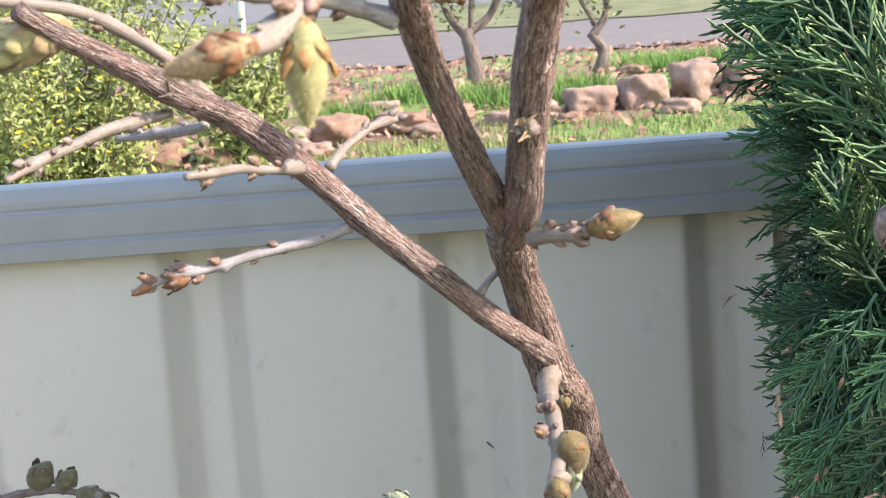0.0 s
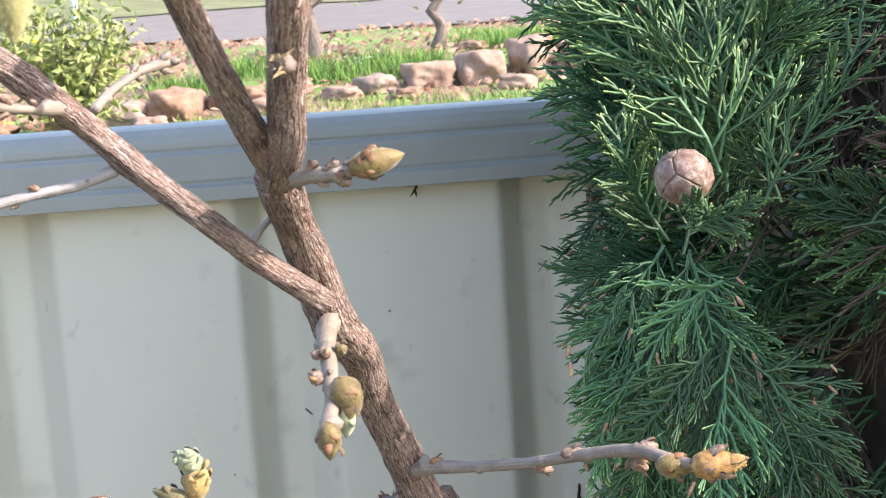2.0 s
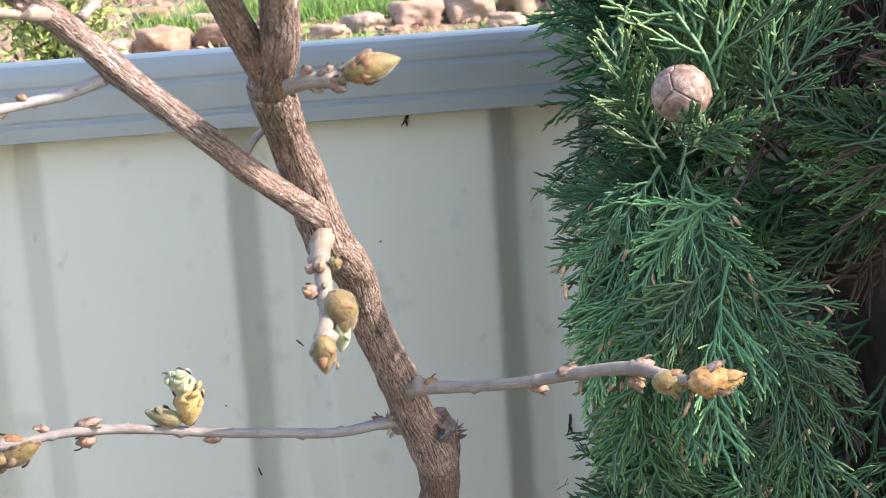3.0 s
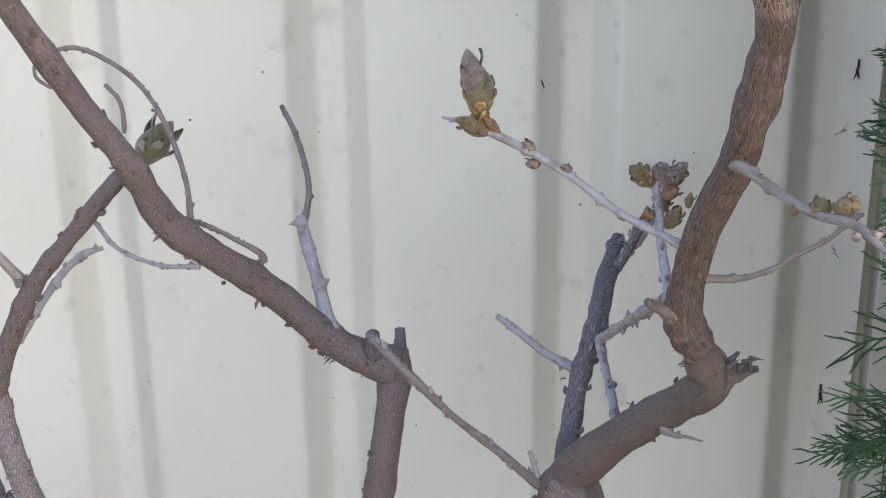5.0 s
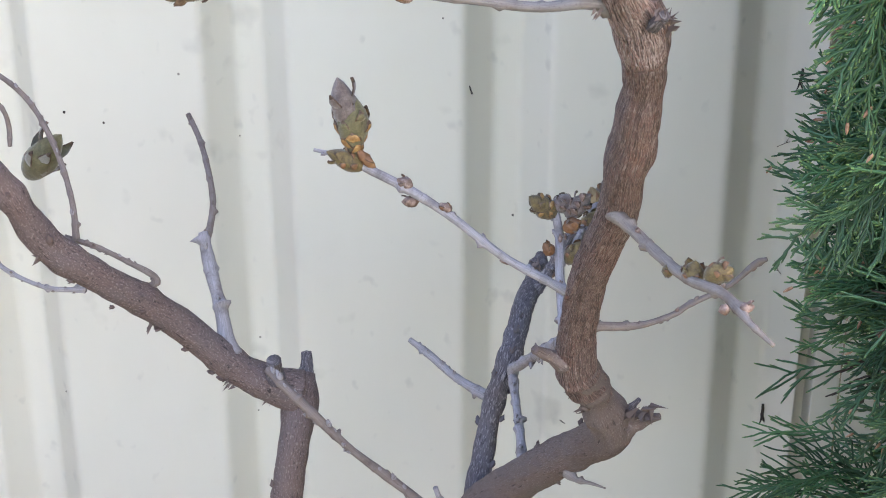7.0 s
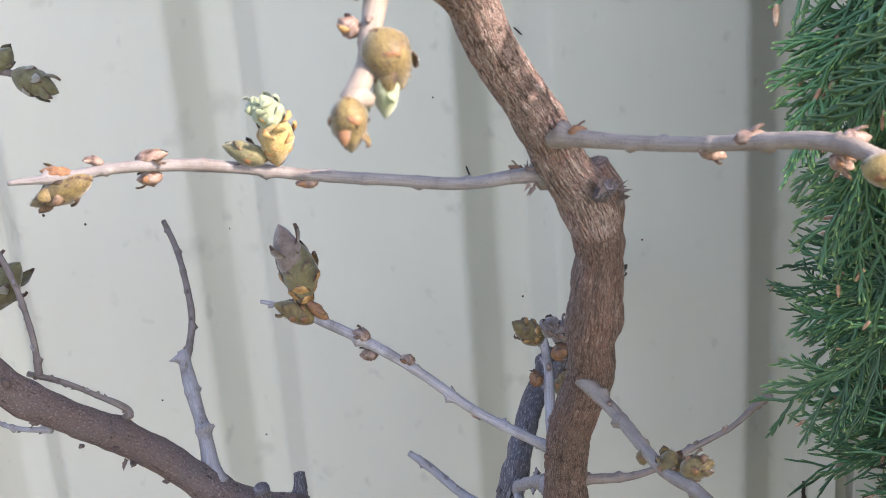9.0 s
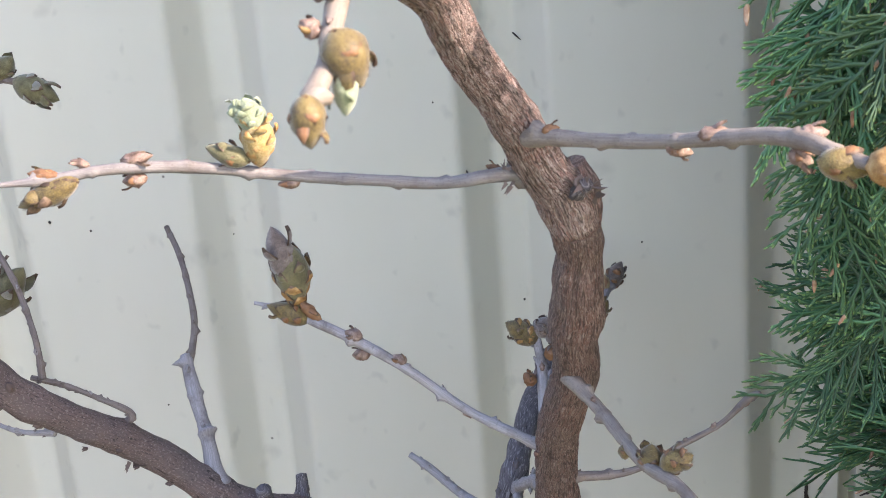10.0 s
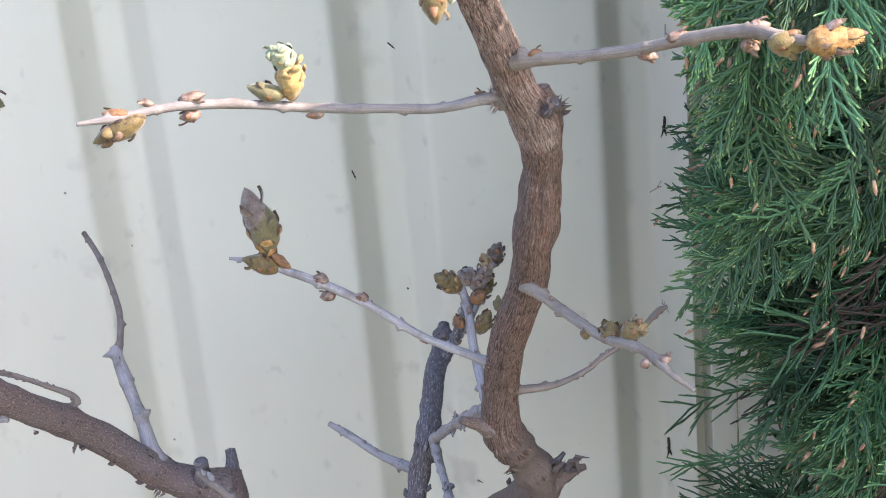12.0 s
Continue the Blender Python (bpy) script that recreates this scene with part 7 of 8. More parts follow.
for _ in range(22):
    at = Vector((rng.uniform(0.25, 0.36), rng.uniform(-0.66, -0.58), rng.uniform(1.22, 1.42)))
    put_spray(rows, at, Vector((rng.gauss(-0.5, 0.4), rng.gauss(-0.25, 0.1), rng.gauss(-0.7, 0.2))), Vector((rng.gauss(0, 0.25), -1, rng.gauss(0, 0.25))), rng.uniform(0.5, 0.85), 0.3, rng.choice(fine_shapes), trim=True)
for _ in range(16):
    at = Vector((rng.uniform(0.41, 0.46), rng.uniform(-0.70, -0.64), rng.uniform(1.42, 1.50)))
    put_spray(rows, at, Vector((-1, rng.gauss(-0.1, 0.1), rng.gauss(-0.1, 0.3))), Vector((rng.gauss(0, 0.2), -1, rng.gauss(0, 0.3))), rng.uniform(0.6, 0.85), 0.6, rng.choice(fine_shapes))
for _ in range(7):
    at = Vector((rng.uniform(0.315, 0.345), rng.uniform(-0.50, -0.42), rng.uniform(1.10, 1.16)))
    put_spray(rows, at, Vector((-1, rng.gauss(0, 0.2), rng.gauss(0.35, 0.25))), Vector((rng.gauss(0, 0.4), -1, rng.gauss(0, 0.4))), rng.uniform(0.5, 0.7), 0.1, rng.choice(fine_shapes))
# the lower tuft beside the post
for _ in range(26):
    at = Vector((0.325, -0.33, 0.875)) + Vector((rng.uniform(-0.02, 0.06), rng.uniform(-0.04, 0.04), rng.uniform(-0.03, 0.03)))
    put_spray(rows, at, Vector((-1, rng.gauss(0, 0.4), rng.gauss(0.0, 0.35))), Vector((rng.gauss(0, 0.4), -1, rng.gauss(0, 0.5))), rng.uniform(0.45, 0.6), 0.15)
# the dim foot of the crown, green in front and brown within
for n in range(240):
    at = Vector((rng.uniform(0.37, 0.60), rng.uniform(-0.52, -0.16), rng.uniform(0.55, 1.10)))
    if at.x < 0.42 and rng.random() < 0.5:
        continue
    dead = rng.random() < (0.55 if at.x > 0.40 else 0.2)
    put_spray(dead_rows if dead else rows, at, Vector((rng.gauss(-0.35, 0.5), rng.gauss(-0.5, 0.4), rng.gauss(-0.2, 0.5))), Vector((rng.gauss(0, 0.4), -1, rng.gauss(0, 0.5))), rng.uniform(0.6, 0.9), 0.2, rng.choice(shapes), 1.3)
# hanging dry sprays where the green skin is open
for _ in range(15):
    at = Vector((rng.uniform(0.335, 0.44), rng.uniform(-0.66, -0.58), rng.uniform(1.54, 1.70)))
    put_spray(dead_rows, at, Vector((rng.gauss(-0.1, 0.5), rng.gauss(0, 0.2), -1)), Vector((rng.gauss(0, 0.4), -1, rng.gauss(0, 0.3))), rng.uniform(0.5, 0.9), 0.2)
for _ in range(7):
    at = Vector((rng.uniform(0.33, 0.42), rng.uniform(-0.62, -0.56), rng.uniform(1.06, 1.22)))
    put_spray(dead_rows, at, Vector((rng.gauss(-0.3, 0.5), rng.gauss(0, 0.2), rng.gauss(-0.2, 0.6))), Vector((rng.gauss(0, 0.4), -1, rng.gauss(0, 0.3))), rng.uniform(0.4, 0.7), 0.2, trim=True)
# low skirt on the far side, unseen, added to block light from the right
for _ in range(620):
    at = Vector((rng.uniform(0.60, 1.0), rng.uniform(-0.72, 0.0) if rng.random() < 0.6 else rng.uniform(-0.25, -0.03), rng.uniform(0.05, 1.40)))
    put_spray(rows, at, Vector((rng.gauss(0, 0.6), rng.gauss(-0.2, 0.4), rng.gauss(0.2, 0.5))), Vector((rng.gauss(1, 0.6), rng.gauss(0, 1), rng.gauss(0, 1))), rng.uniform(1.1, 1.6), 0.2, rng.choice(coarse), thick=9.0)
# more unseen low sprays that keep light off the fence
for _ in range(150):
    at = Vector((rng.uniform(0.50, 0.66), rng.uniform(-0.55, -0.06), rng.uniform(0.05, 0.95)))
    put_spray(rows, at, Vector((rng.gauss(0.2, 0.5), rng.gauss(-0.2, 0.4), rng.gauss(0.2, 0.5))), Vector((rng.gauss(0, 1), rng.gauss(0, 1), rng.gauss(0, 1))), rng.uniform(0.7, 1.0), 0.2, rng.choice(coarse), thick=7.0)
# back and top of the crown
for n in range(1000):
    z = rng.uniform(1.1, 3.65)
    a = rng.uniform(0, 6.283) if z > 1.75 else rng.uniform(radians(-40), radians(100))
    radial = Vector((math.cos(a), math.sin(a), 0))
    at = crown_axis(z) + radial * max(0.0, crown_radius(z, a) - rng.choice((0.10, 0.12, 0.22)))
    put_spray(rows, at, radial + Vector((0, 0, rng.gauss(0.5, 0.4))), Vector((rng.gauss(1, 0.7), rng.gauss(0, 1), rng.gauss(0, 1))), rng.uniform(1.1, 1.5), 0.3, rng.choice(coarse), thick=8.0)
# unseen boughs that lean over the fence, added to shade it
for _ in range(320):
    at = Vector((rng.uniform(0.58, 1.0), rng.uniform(-0.38, 0.10), rng.uniform(1.58, 3.1)))
    put_spray(rows, at, Vector((rng.gauss(0, 0.5), rng.gauss(0.0, 0.4), rng.gauss(0.4, 0.5))), Vector((rng.gauss(1, 0.6), rng.gauss(0, 1), rng.gauss(0, 1))), rng.uniform(1.1, 1.5), 0.3, rng.choice(coarse), thick=9.0)
# unseen low sprays in front, added to dim the lower right of the fence
for _ in range(170):
    at = Vector((rng.uniform(0.44, 0.72), rng.uniform(-1.05, -0.30), rng.uniform(0.02, 0.70)))
    put_spray(rows, at, Vector((rng.gauss(0.2, 0.5), rng.gauss(0, 0.5), rng.gauss(0.2, 0.4))), Vector((rng.gauss(1, 0.6), rng.gauss(-1, 1), rng.gauss(0, 1))), rng.uniform(0.8, 1.1), 0.2, rng.choice(coarse), thick=8.0)
# unseen high boughs, added to cut sky light on the upper fence
for _ in range(200):
    at = Vector((rng.uniform(0.15, 0.62), rng.uniform(-0.33, 0.10), rng.uniform(1.86, 2.7)))
    put_spray(rows, at, Vector((rng.gauss(-0.5, 0.5), rng.gauss(0.0, 0.4), rng.gauss(0.3, 0.4))), Vector((rng.gauss(1, 0.6), rng.gauss(0, 1), rng.gauss(0, 1))), rng.uniform(1.0, 1.4), 0.3, rng.choice(coarse), thick=9.0)
# unseen boughs beside the front of the crown, added to shade stem and sprays
for _ in range(190):
    at = Vector((rng.uniform(0.62, 0.95), rng.uniform(-0.80, -0.60), rng.uniform(1.30, 1.60)))
    put_spray(rows, at, Vector((rng.gauss(0.3, 0.4), rng.gauss(0, 0.3), rng.gauss(0.3, 0.4))), Vector((rng.gauss(1, 0.6), rng.gauss(-1, 1), rng.gauss(0, 1))), rng.uniform(0.9, 1.2), 0.2, rng.choice(coarse), thick=9.0)
# slanting unseen band that shades the lower front sprays
for _ in range(150):
    x = rng.uniform(0.62, 1.0)
    at = Vector((x, rng.uniform(-0.97, -0.78), rng.uniform(1.20, 1.45) + 0.75 * (x - 0.30)))
    put_spray(rows, at, Vector((rng.gauss(0.3, 0.4), rng.gauss(0, 0.3), rng.gauss(0.0, 0.4))), Vector((rng.gauss(1, 0.6), rng.gauss(-1, 1), rng.gauss(0, 1))), rng.uniform(0.7, 0.9), 0.2, rng.choice(coarse), thick=9.0)
# unseen sprays by the post, added to darken the fence there
for _ in range(130):
    at = Vector((rng.uniform(0.42, 0.54), rng.uniform(-0.32, -0.04), rng.uniform(0.15, 0.98)))
    put_spray(rows, at, Vector((rng.gauss(0.2, 0.4), rng.gauss(-0.1, 0.3), rng.gauss(0.3, 0.4))), Vector((rng.gauss(0, 1), rng.gauss(-1, 1), rng.gauss(0, 1))), rng.uniform(0.55, 0.8), 0.2, rng.choice(coarse), thick=7.0)
# wide foot of the crown, unseen, added to darken the lower fence
for _ in range(300):
    at = Vector((rng.uniform(0.58, 1.15), rng.uniform(-1.05, -0.25), rng.uniform(0.02, 1.10)))
    put_spray(rows, at, Vector((rng.gauss(0, 0.5), rng.gauss(0, 0.5), rng.gauss(0.3, 0.5))), Vector((rng.gauss(1, 0.6), rng.gauss(-1, 1), rng.gauss(0, 1))), rng.uniform(1.0, 1.4), 0.2, rng.choice(coarse), thick=9.0)
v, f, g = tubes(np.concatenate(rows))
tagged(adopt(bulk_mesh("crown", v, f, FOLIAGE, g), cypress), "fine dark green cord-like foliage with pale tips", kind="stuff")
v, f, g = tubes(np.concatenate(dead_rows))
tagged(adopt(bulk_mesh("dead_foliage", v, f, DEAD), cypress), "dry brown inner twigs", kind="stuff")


def sun_block(name, cx, cy, lines, seed):
    """A lumpy, closed brown column added inside the crown to block the sun. lines: (z, radius)."""
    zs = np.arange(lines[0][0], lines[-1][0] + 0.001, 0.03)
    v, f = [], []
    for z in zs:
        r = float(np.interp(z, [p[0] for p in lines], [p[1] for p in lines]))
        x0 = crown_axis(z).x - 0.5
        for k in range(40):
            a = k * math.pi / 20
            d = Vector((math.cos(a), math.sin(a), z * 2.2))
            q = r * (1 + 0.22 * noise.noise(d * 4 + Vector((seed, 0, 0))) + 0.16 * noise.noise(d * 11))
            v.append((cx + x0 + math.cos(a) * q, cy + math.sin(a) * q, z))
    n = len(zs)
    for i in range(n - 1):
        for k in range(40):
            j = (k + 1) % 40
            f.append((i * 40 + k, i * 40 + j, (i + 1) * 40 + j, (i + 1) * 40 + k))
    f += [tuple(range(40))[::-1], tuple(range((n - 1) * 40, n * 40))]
    tagged(adopt(mesh_object(name, v, f, DEAD), cypress), "solid lumpy brown core added inside the crown to block the sun", kind="stuff")


# two opaque cores that stop sun leaking through the crown
sun_block("sun_block_core", 0.53, -0.48, [(0.02, 0.06), (0.9, 0.06), (1.08, 0.09), (1.3, 0.10), (1.55, 0.12), (1.7, 0.16), (1.85, 0.20), (2.1, 0.22), (3.1, 0.22), (3.5, 0.06)], 3)
sun_block("sun_block_core", 0.70, -0.24, [(0.02, 0.20), (0.6, 0.215), (1.5, 0.215), (1.65, 0.22), (1.85, 0.24), (2.9, 0.24), (3.3, 0.05)], 8)
stem("trunk", [(0.53, -0.46, -0.03, 0.06), (0.53, -0.46, 0.7, 0.05), (0.56, -0.44, 1.6, 0.04), (0.62, -0.40, 3.6, 0.008)], TRUNK, cypress, 18, 0.02, 0.08, 0.1, 90)


def cone_mesh(at, size, seed):
    """A round woody cone with shield-shaped plates."""
    r = random.Random(seed)
    cells = []
    for i in range(10):
        z = 1 - 2 * (i + 0.5) / 10
        a = i * 2.39996 + r.uniform(-0.3, 0.3)
        cells.append(Vector((math.sqrt(1 - z * z) * math.cos(a), math.sqrt(1 - z * z) * math.sin(a), z)))
    bm = bmesh.new()
    bmesh.ops.create_icosphere(bm, subdivisions=6, radius=1.0)
    for q in bm.verts:
        d = q.co.normalized()
        near = sorted((d - c).length for c in cells)
        gap = near[1] - near[0]
        k = 1.0 - 0.16 * math.exp(-(gap / 0.022) ** 2) + 0.03 * math.exp(-(near[0] / 0.12) ** 2) + 0.015 * noise.noise(d * 6)
        q.co = Vector(at) + Vector((d.x * size, d.y * size, d.z * size * 0.95)) * k
    for fc in bm.faces:
        fc.smooth = True
    return bm


CONE = mottled("cone_wood", [(0.32, (0.10, 0.055, 0.042)), (0.5, (0.20, 0.13, 0.108)), (0.68, (0.33, 0.26, 0.235))], 210, 0.5, 0.8, 0.0006)
cone = part("cone", cone_mesh((0.2470, -0.775, 1.502), 0.0128, 5), CONE, cypress, "round woody grey-brown seed cone")
adopt(cone, cypress)
pv, pf = [], []
for p, axis in spots:
    d = (axis.normalized() + Vector((rng.gauss(0, 0.4), rng.gauss(0, 0.4), -0.3))).normalized()
    s = d.orthogonal().normalized()
    t = d.cross(s)
    i = len(pv)
    p = Vector(p)
    z = rng.uniform(0.6, 1.0)
    for u, w in ((0, 0.0009 * z), (0.002 * z, 0.0013 * z), (0.0055 * z, 0.0012 * z), (0.0080 * z, 0.0004)):
        for k in range(5):
            a = k * 1.2566
            pv.append(p + d * u + (s * math.cos(a) + t * math.sin(a)) * w)
    for rr in range(3):
        for k in range(5):
            pf.append((i + rr * 5 + k, i + rr * 5 + (k + 1) % 5, i + rr * 5 + 5 + (k + 1) % 5, i + rr * 5 + 5 + k))
tagged(adopt(mesh_object("pollen", pv, pf, POLLEN), cypress), "tiny tan pollen cones at the shoot tips", kind="stuff")

# ---- small things by the fence ----
LEAF = mottled("shrub_leaf", [(0.3, (0.010, 0.040, 0.012)), (0.6, (0.020, 0.066, 0.018)), (0.8, (0.036, 0.090, 0.028))], 60, 0.45, 0.3, 0.0006)


def broad_leaf(name, foot, tip, width, mat, parent, face):
    """One leaf blade with a midrib fold, a wavy rim and thickness."""
    foot, tip = Vector(foot), Vector(tip)
    d = tip - foot
    side = d.cross(Vector(face)).normalized()
    up = side.cross(d).normalized()
    v, f = [], []
    rows, cols = 14, 9
    for layer in (0, 1):
        i0 = len(v)
        for r in range(rows):
            t = r / (rows - 1)
            w = width / 2 * (math.sin(math.pi * t ** 0.75) ** 0.8) * (1 + 0.10 * math.sin(r * 2.1)) + 0.0004
            for k in range(cols):
                s = k / (cols - 1) * 2 - 1
                v.append(foot + d * t + side * (w * s) + up * (abs(s) * w * 0.25 + 0.004 * math.sin(t * 5 + s * 3) - layer * 0.0004))
        for r in range(rows - 1):
            for k in range(cols - 1):
                a = i0 + r * cols + k
                q = (a, a + 1, a + cols + 1, a + cols)
                f.append(q if layer == 0 else q[::-1])
    return adopt(mesh_object(name, v, f, mat), parent)


broad_leaf("leaf", LEAF_FOOT, LEAF_TIP, 0.030, LEAF, dead_shrub, (0.25, -1, 0.5))
stem("leaf_stalk", [(0.075, -0.68, 0.60, 0.003), (0.062, -0.72, 0.80, 0.002), (*LEAF_FOOT, 0.0012)], LEAF, dead_shrub, 8, 0.01)

SPRIGS = ((0.303, 1.031, 60, 0.5), (0.322, 1.207, 175, 0.36), (0.292, 1.33, 30, 0.3), (0.317, 0.90, -30, 0.36))
DRY_FLAKES = ((0.319, 1.114, 195, 0.022), (0.312, 0.750, 188, 0.024), (0.178, 1.432, 215, 0.018), (0.005, 1.094, 165, 0.010), (0.052, 1.212, 135, 0.011), (0.101, 0.737, 120, 0.007), (0.029, 0.745, 60, 0.008))
SPECKS = ((-0.229, 1.027, 0.0011), (-0.227, 0.712, 0.0013), (0.047, 0.950, 0.0011), (-0.357, 1.048, 0.0012), (-0.396, 1.058, 0.0014), (-0.568, 1.021, 0.0010), (-0.129, 0.699, 0.0009), (-0.02, 1.16, 0.0008), (0.16, 1.02, 0.0009), (-0.31, 0.86, 0.0009), (-0.43, 0.74, 0.0008))


def sheet_y(x):
    """How deep the folded sheet lies at x."""
    return float(np.interp((x + 0.127) % PITCH - 0.127, [0, 0.026, 0.054, 0.084], [0, GROOVE, GROOVE, 0]))


# dry cypress sprigs and curled flakes caught on the sheet
twiglets = [spray(rng, rng.uniform(0.045, 0.055), (0.009, 0.008, 0.02), (0.42, 0.3)) for _ in range(3)]
for i, (x, z, turn, size) in enumerate(SPRIGS):
    sprig = thing("dead_sprig", (x, sheet_y(x) - 0.002, z), "tiny dry dark sprig caught on the fence", "twig", "sprigs on the fence")
    keep = twiglets[i % 3][0].copy()
    m = turn_to(Vector((math.sin(radians(turn)), -0.12, math.cos(radians(turn)))), Vector((0.2, -1, 0))) * size
    keep[:, 0:3] = keep[:, 0:3] @ m.T + np.array((x, sheet_y(x) - 0.003, z))
    keep[:, 3:6] = keep[:, 3:6] @ m.T + np.array((x, sheet_y(x) - 0.003, z))
    keep[:, 6:8] *= 0.35
    v, f, g = tubes(keep)
    adopt(bulk_mesh("sprig", v, f, DEAD), sprig)
FLAKE = mottled("dry_flake", [(0.3, (0.020, 0.015, 0.013)), (0.7, (0.055, 0.043, 0.036))], 90, 0.9)
for i, (x, z, turn, size) in enumerate(DRY_FLAKES):
    flake = thing("dead_leaf", (x, sheet_y(x) - 0.002, z), "dark curled scrap of dry leaf caught on the fence", "leaf", "leaf scraps on the fence")
    v, f, slots = [], [], []
    axis = Vector((math.sin(radians(turn)), -0.1, math.cos(radians(turn)))).normalized()
    add_scale(v, f, slots, Vector((x, sheet_y(x) - 0.004, z)), axis, Vector((0.35, -1, 0)).normalized(), size, size * 0.085, size * 0.16, 0)
    add_scale(v, f, slots, Vector((x, sheet_y(x) - 0.004, z)) + axis * size * 0.45, (axis + Vector((0.7, 0, -0.6))).normalized(), Vector((0.2, -1, 0)).normalized(), size * 0.5, size * 0.07, size * 0.10, 0)
    adopt(mesh_object("blade", v, f, FLAKE, slots=slots), flake)
for i, (x, z, size) in enumerate(SPECKS):
    bm = bmesh.new()
    bmesh.ops.create_icosphere(bm, subdivisions=2, radius=1.0)
    for q in bm.verts:
        q.co = Vector((x, sheet_y(x) - 0.0004, z)) + Vector((q.co.x, q.co.y * 0.5, q.co.z * 1.15)) * size * (1 + 0.25 * noise.noise(q.co * 2 + Vector((i, 0, 0))))
    me = bpy.data.meshes.new("dirt_speck")
    bm.to_mesh(me)
    bm.free()
    me.materials.append(FLAKE)
    tagged(new("dirt_speck", me), "small dark speck of dirt stuck to the fence", "dirt", "specks on the fence")

# ---- garden behind the fence ----
ROCK = mottled("sandstone", [(0.3, (0.205, 0.132, 0.102)), (0.55, (0.265, 0.182, 0.146)), (0.8, (0.32, 0.232, 0.192))], 5, 0.9, 0.8, 0.02)
ROCK_RED = mottled("red_rock", [(0.3, (0.16, 0.092, 0.064)), (0.55, (0.235, 0.143, 0.104)), (0.8, (0.29, 0.205, 0.16))], 6, 0.9, 0.8, 0.02)
ROCK_GREY = mottled("grey_rock", [(0.3, (0.175, 0.13, 0.108)), (0.55, (0.25, 0.19, 0.163)), (0.8, (0.33, 0.262, 0.228))], 6, 0.9, 0.8, 0.02)
WHITE_STONE = mottled("white_stone", [(0.3, (0.50, 0.51, 0.53)), (0.8, (0.66, 0.66, 0.68))], 8, 0.8, 0.5, 0.01)


def rock(x, y, sx, sy, sz, mat, seed, label, group="rocks edging the garden bed"):
    bm = bmesh.new()
    sz *= 0.75
    bmesh.ops.create_icosphere(bm, subdivisions=4, radius=1.0)
    off = Vector((seed * 3.7, seed * 1.3, 0))
    for q in bm.verts:
        d = q.co.normalized()
        flat = 1.0 / max(abs(d.x), abs(d.y), abs(d.z))
        k = (0.25 + 0.75 * (flat * 0.72)) * (1 + 0.34 * noise.noise(d * 1.4 + off) + 0.12 * noise.noise(d * 4 + off))
        q.co = Vector((d.x * sx * k, d.y * sy * k, d.z * sz * k))
    for fc in bm.faces:
        fc.smooth = True
    me = bpy.data.meshes.new("rock")
    bm.to_mesh(me)
    bm.free()
    me.materials.append(mat)
    ob = new("rock", me)
    ob.matrix_world = Matrix.Translation((x, y, ground_z(x, y) + sz * 0.55)) @ Matrix.Rotation(seed * 1.7, 4, "Z")
    return tagged(ob, label, "rock", group)


SAND = "pale pinkish sandstone boulder edging the garden bed"
REDDISH = "reddish brown rock half sunk in the garden soil"
GREYISH = "grey brown weathered rock in the garden bed"
for i, (x, y, sx, sy, sz, kind) in enumerate((
        (1.50, 12.0, 0.34, 0.26, 0.26, 0), (1.02, 11.9, 0.26, 0.22, 0.22, 0), (2.02, 12.2, 0.26, 0.24, 0.30, 0), (2.5, 12.2, 0.30, 0.24, 0.26, 0), (3.1, 12.4, 0.36, 0.26, 0.28, 0),
        (0.58, 11.8, 0.24, 0.2, 0.15, 2), (0.22, 11.5, 0.2, 0.16, 0.11, 0), (-0.2, 11.9, 0.22, 0.17, 0.14, 1), (-0.66, 11.3, 0.3, 0.2, 0.16, 1), (-1.14, 11.1, 0.34, 0.22, 0.22, 1),
        (-1.62, 10.9, 0.3, 0.22, 0.2, 2), (-2.1, 10.8, 0.33, 0.22, 0.2, 1), (-2.7, 10.7, 0.36, 0.22, 0.2, 1), (-3.2, 10.9, 0.3, 0.22, 0.22, 2), (-0.9, 12.4, 0.2, 0.15, 0.12, 2),
        (-1.4, 12.6, 0.22, 0.16, 0.14, 1), (0.9, 13.0, 0.17, 0.14, 0.1, 1), (0.45, 13.4, 0.16, 0.13, 0.09, 1), (-0.25, 13.4, 0.17, 0.14, 0.11, 0), (1.6, 13.6, 0.17, 0.14, 0.1, 1), (3.8, 12.6, 0.36, 0.28, 0.28, 0),
        (1.75, 11.4, 0.2, 0.16, 0.12, 0), (0.8, 11.3, 0.16, 0.14, 0.09, 1), (-0.4, 11.0, 0.18, 0.14, 0.1, 0), (-1.3, 10.5, 0.2, 0.16, 0.12, 0), (2.2, 13.2, 0.2, 0.16, 0.14, 1))):
    rock(x, y, sx, sy, sz, (ROCK, ROCK_RED, ROCK_GREY)[kind], i + 1, (SAND, REDDISH, GREYISH)[kind])
rock(0.50, 13.1, 0.12, 0.09, 0.07, WHITE_STONE, 40, "small white rounded stone on the leaf litter")

# leaf litter and chips
lv, lf = [], []
lr = random.Random(5)
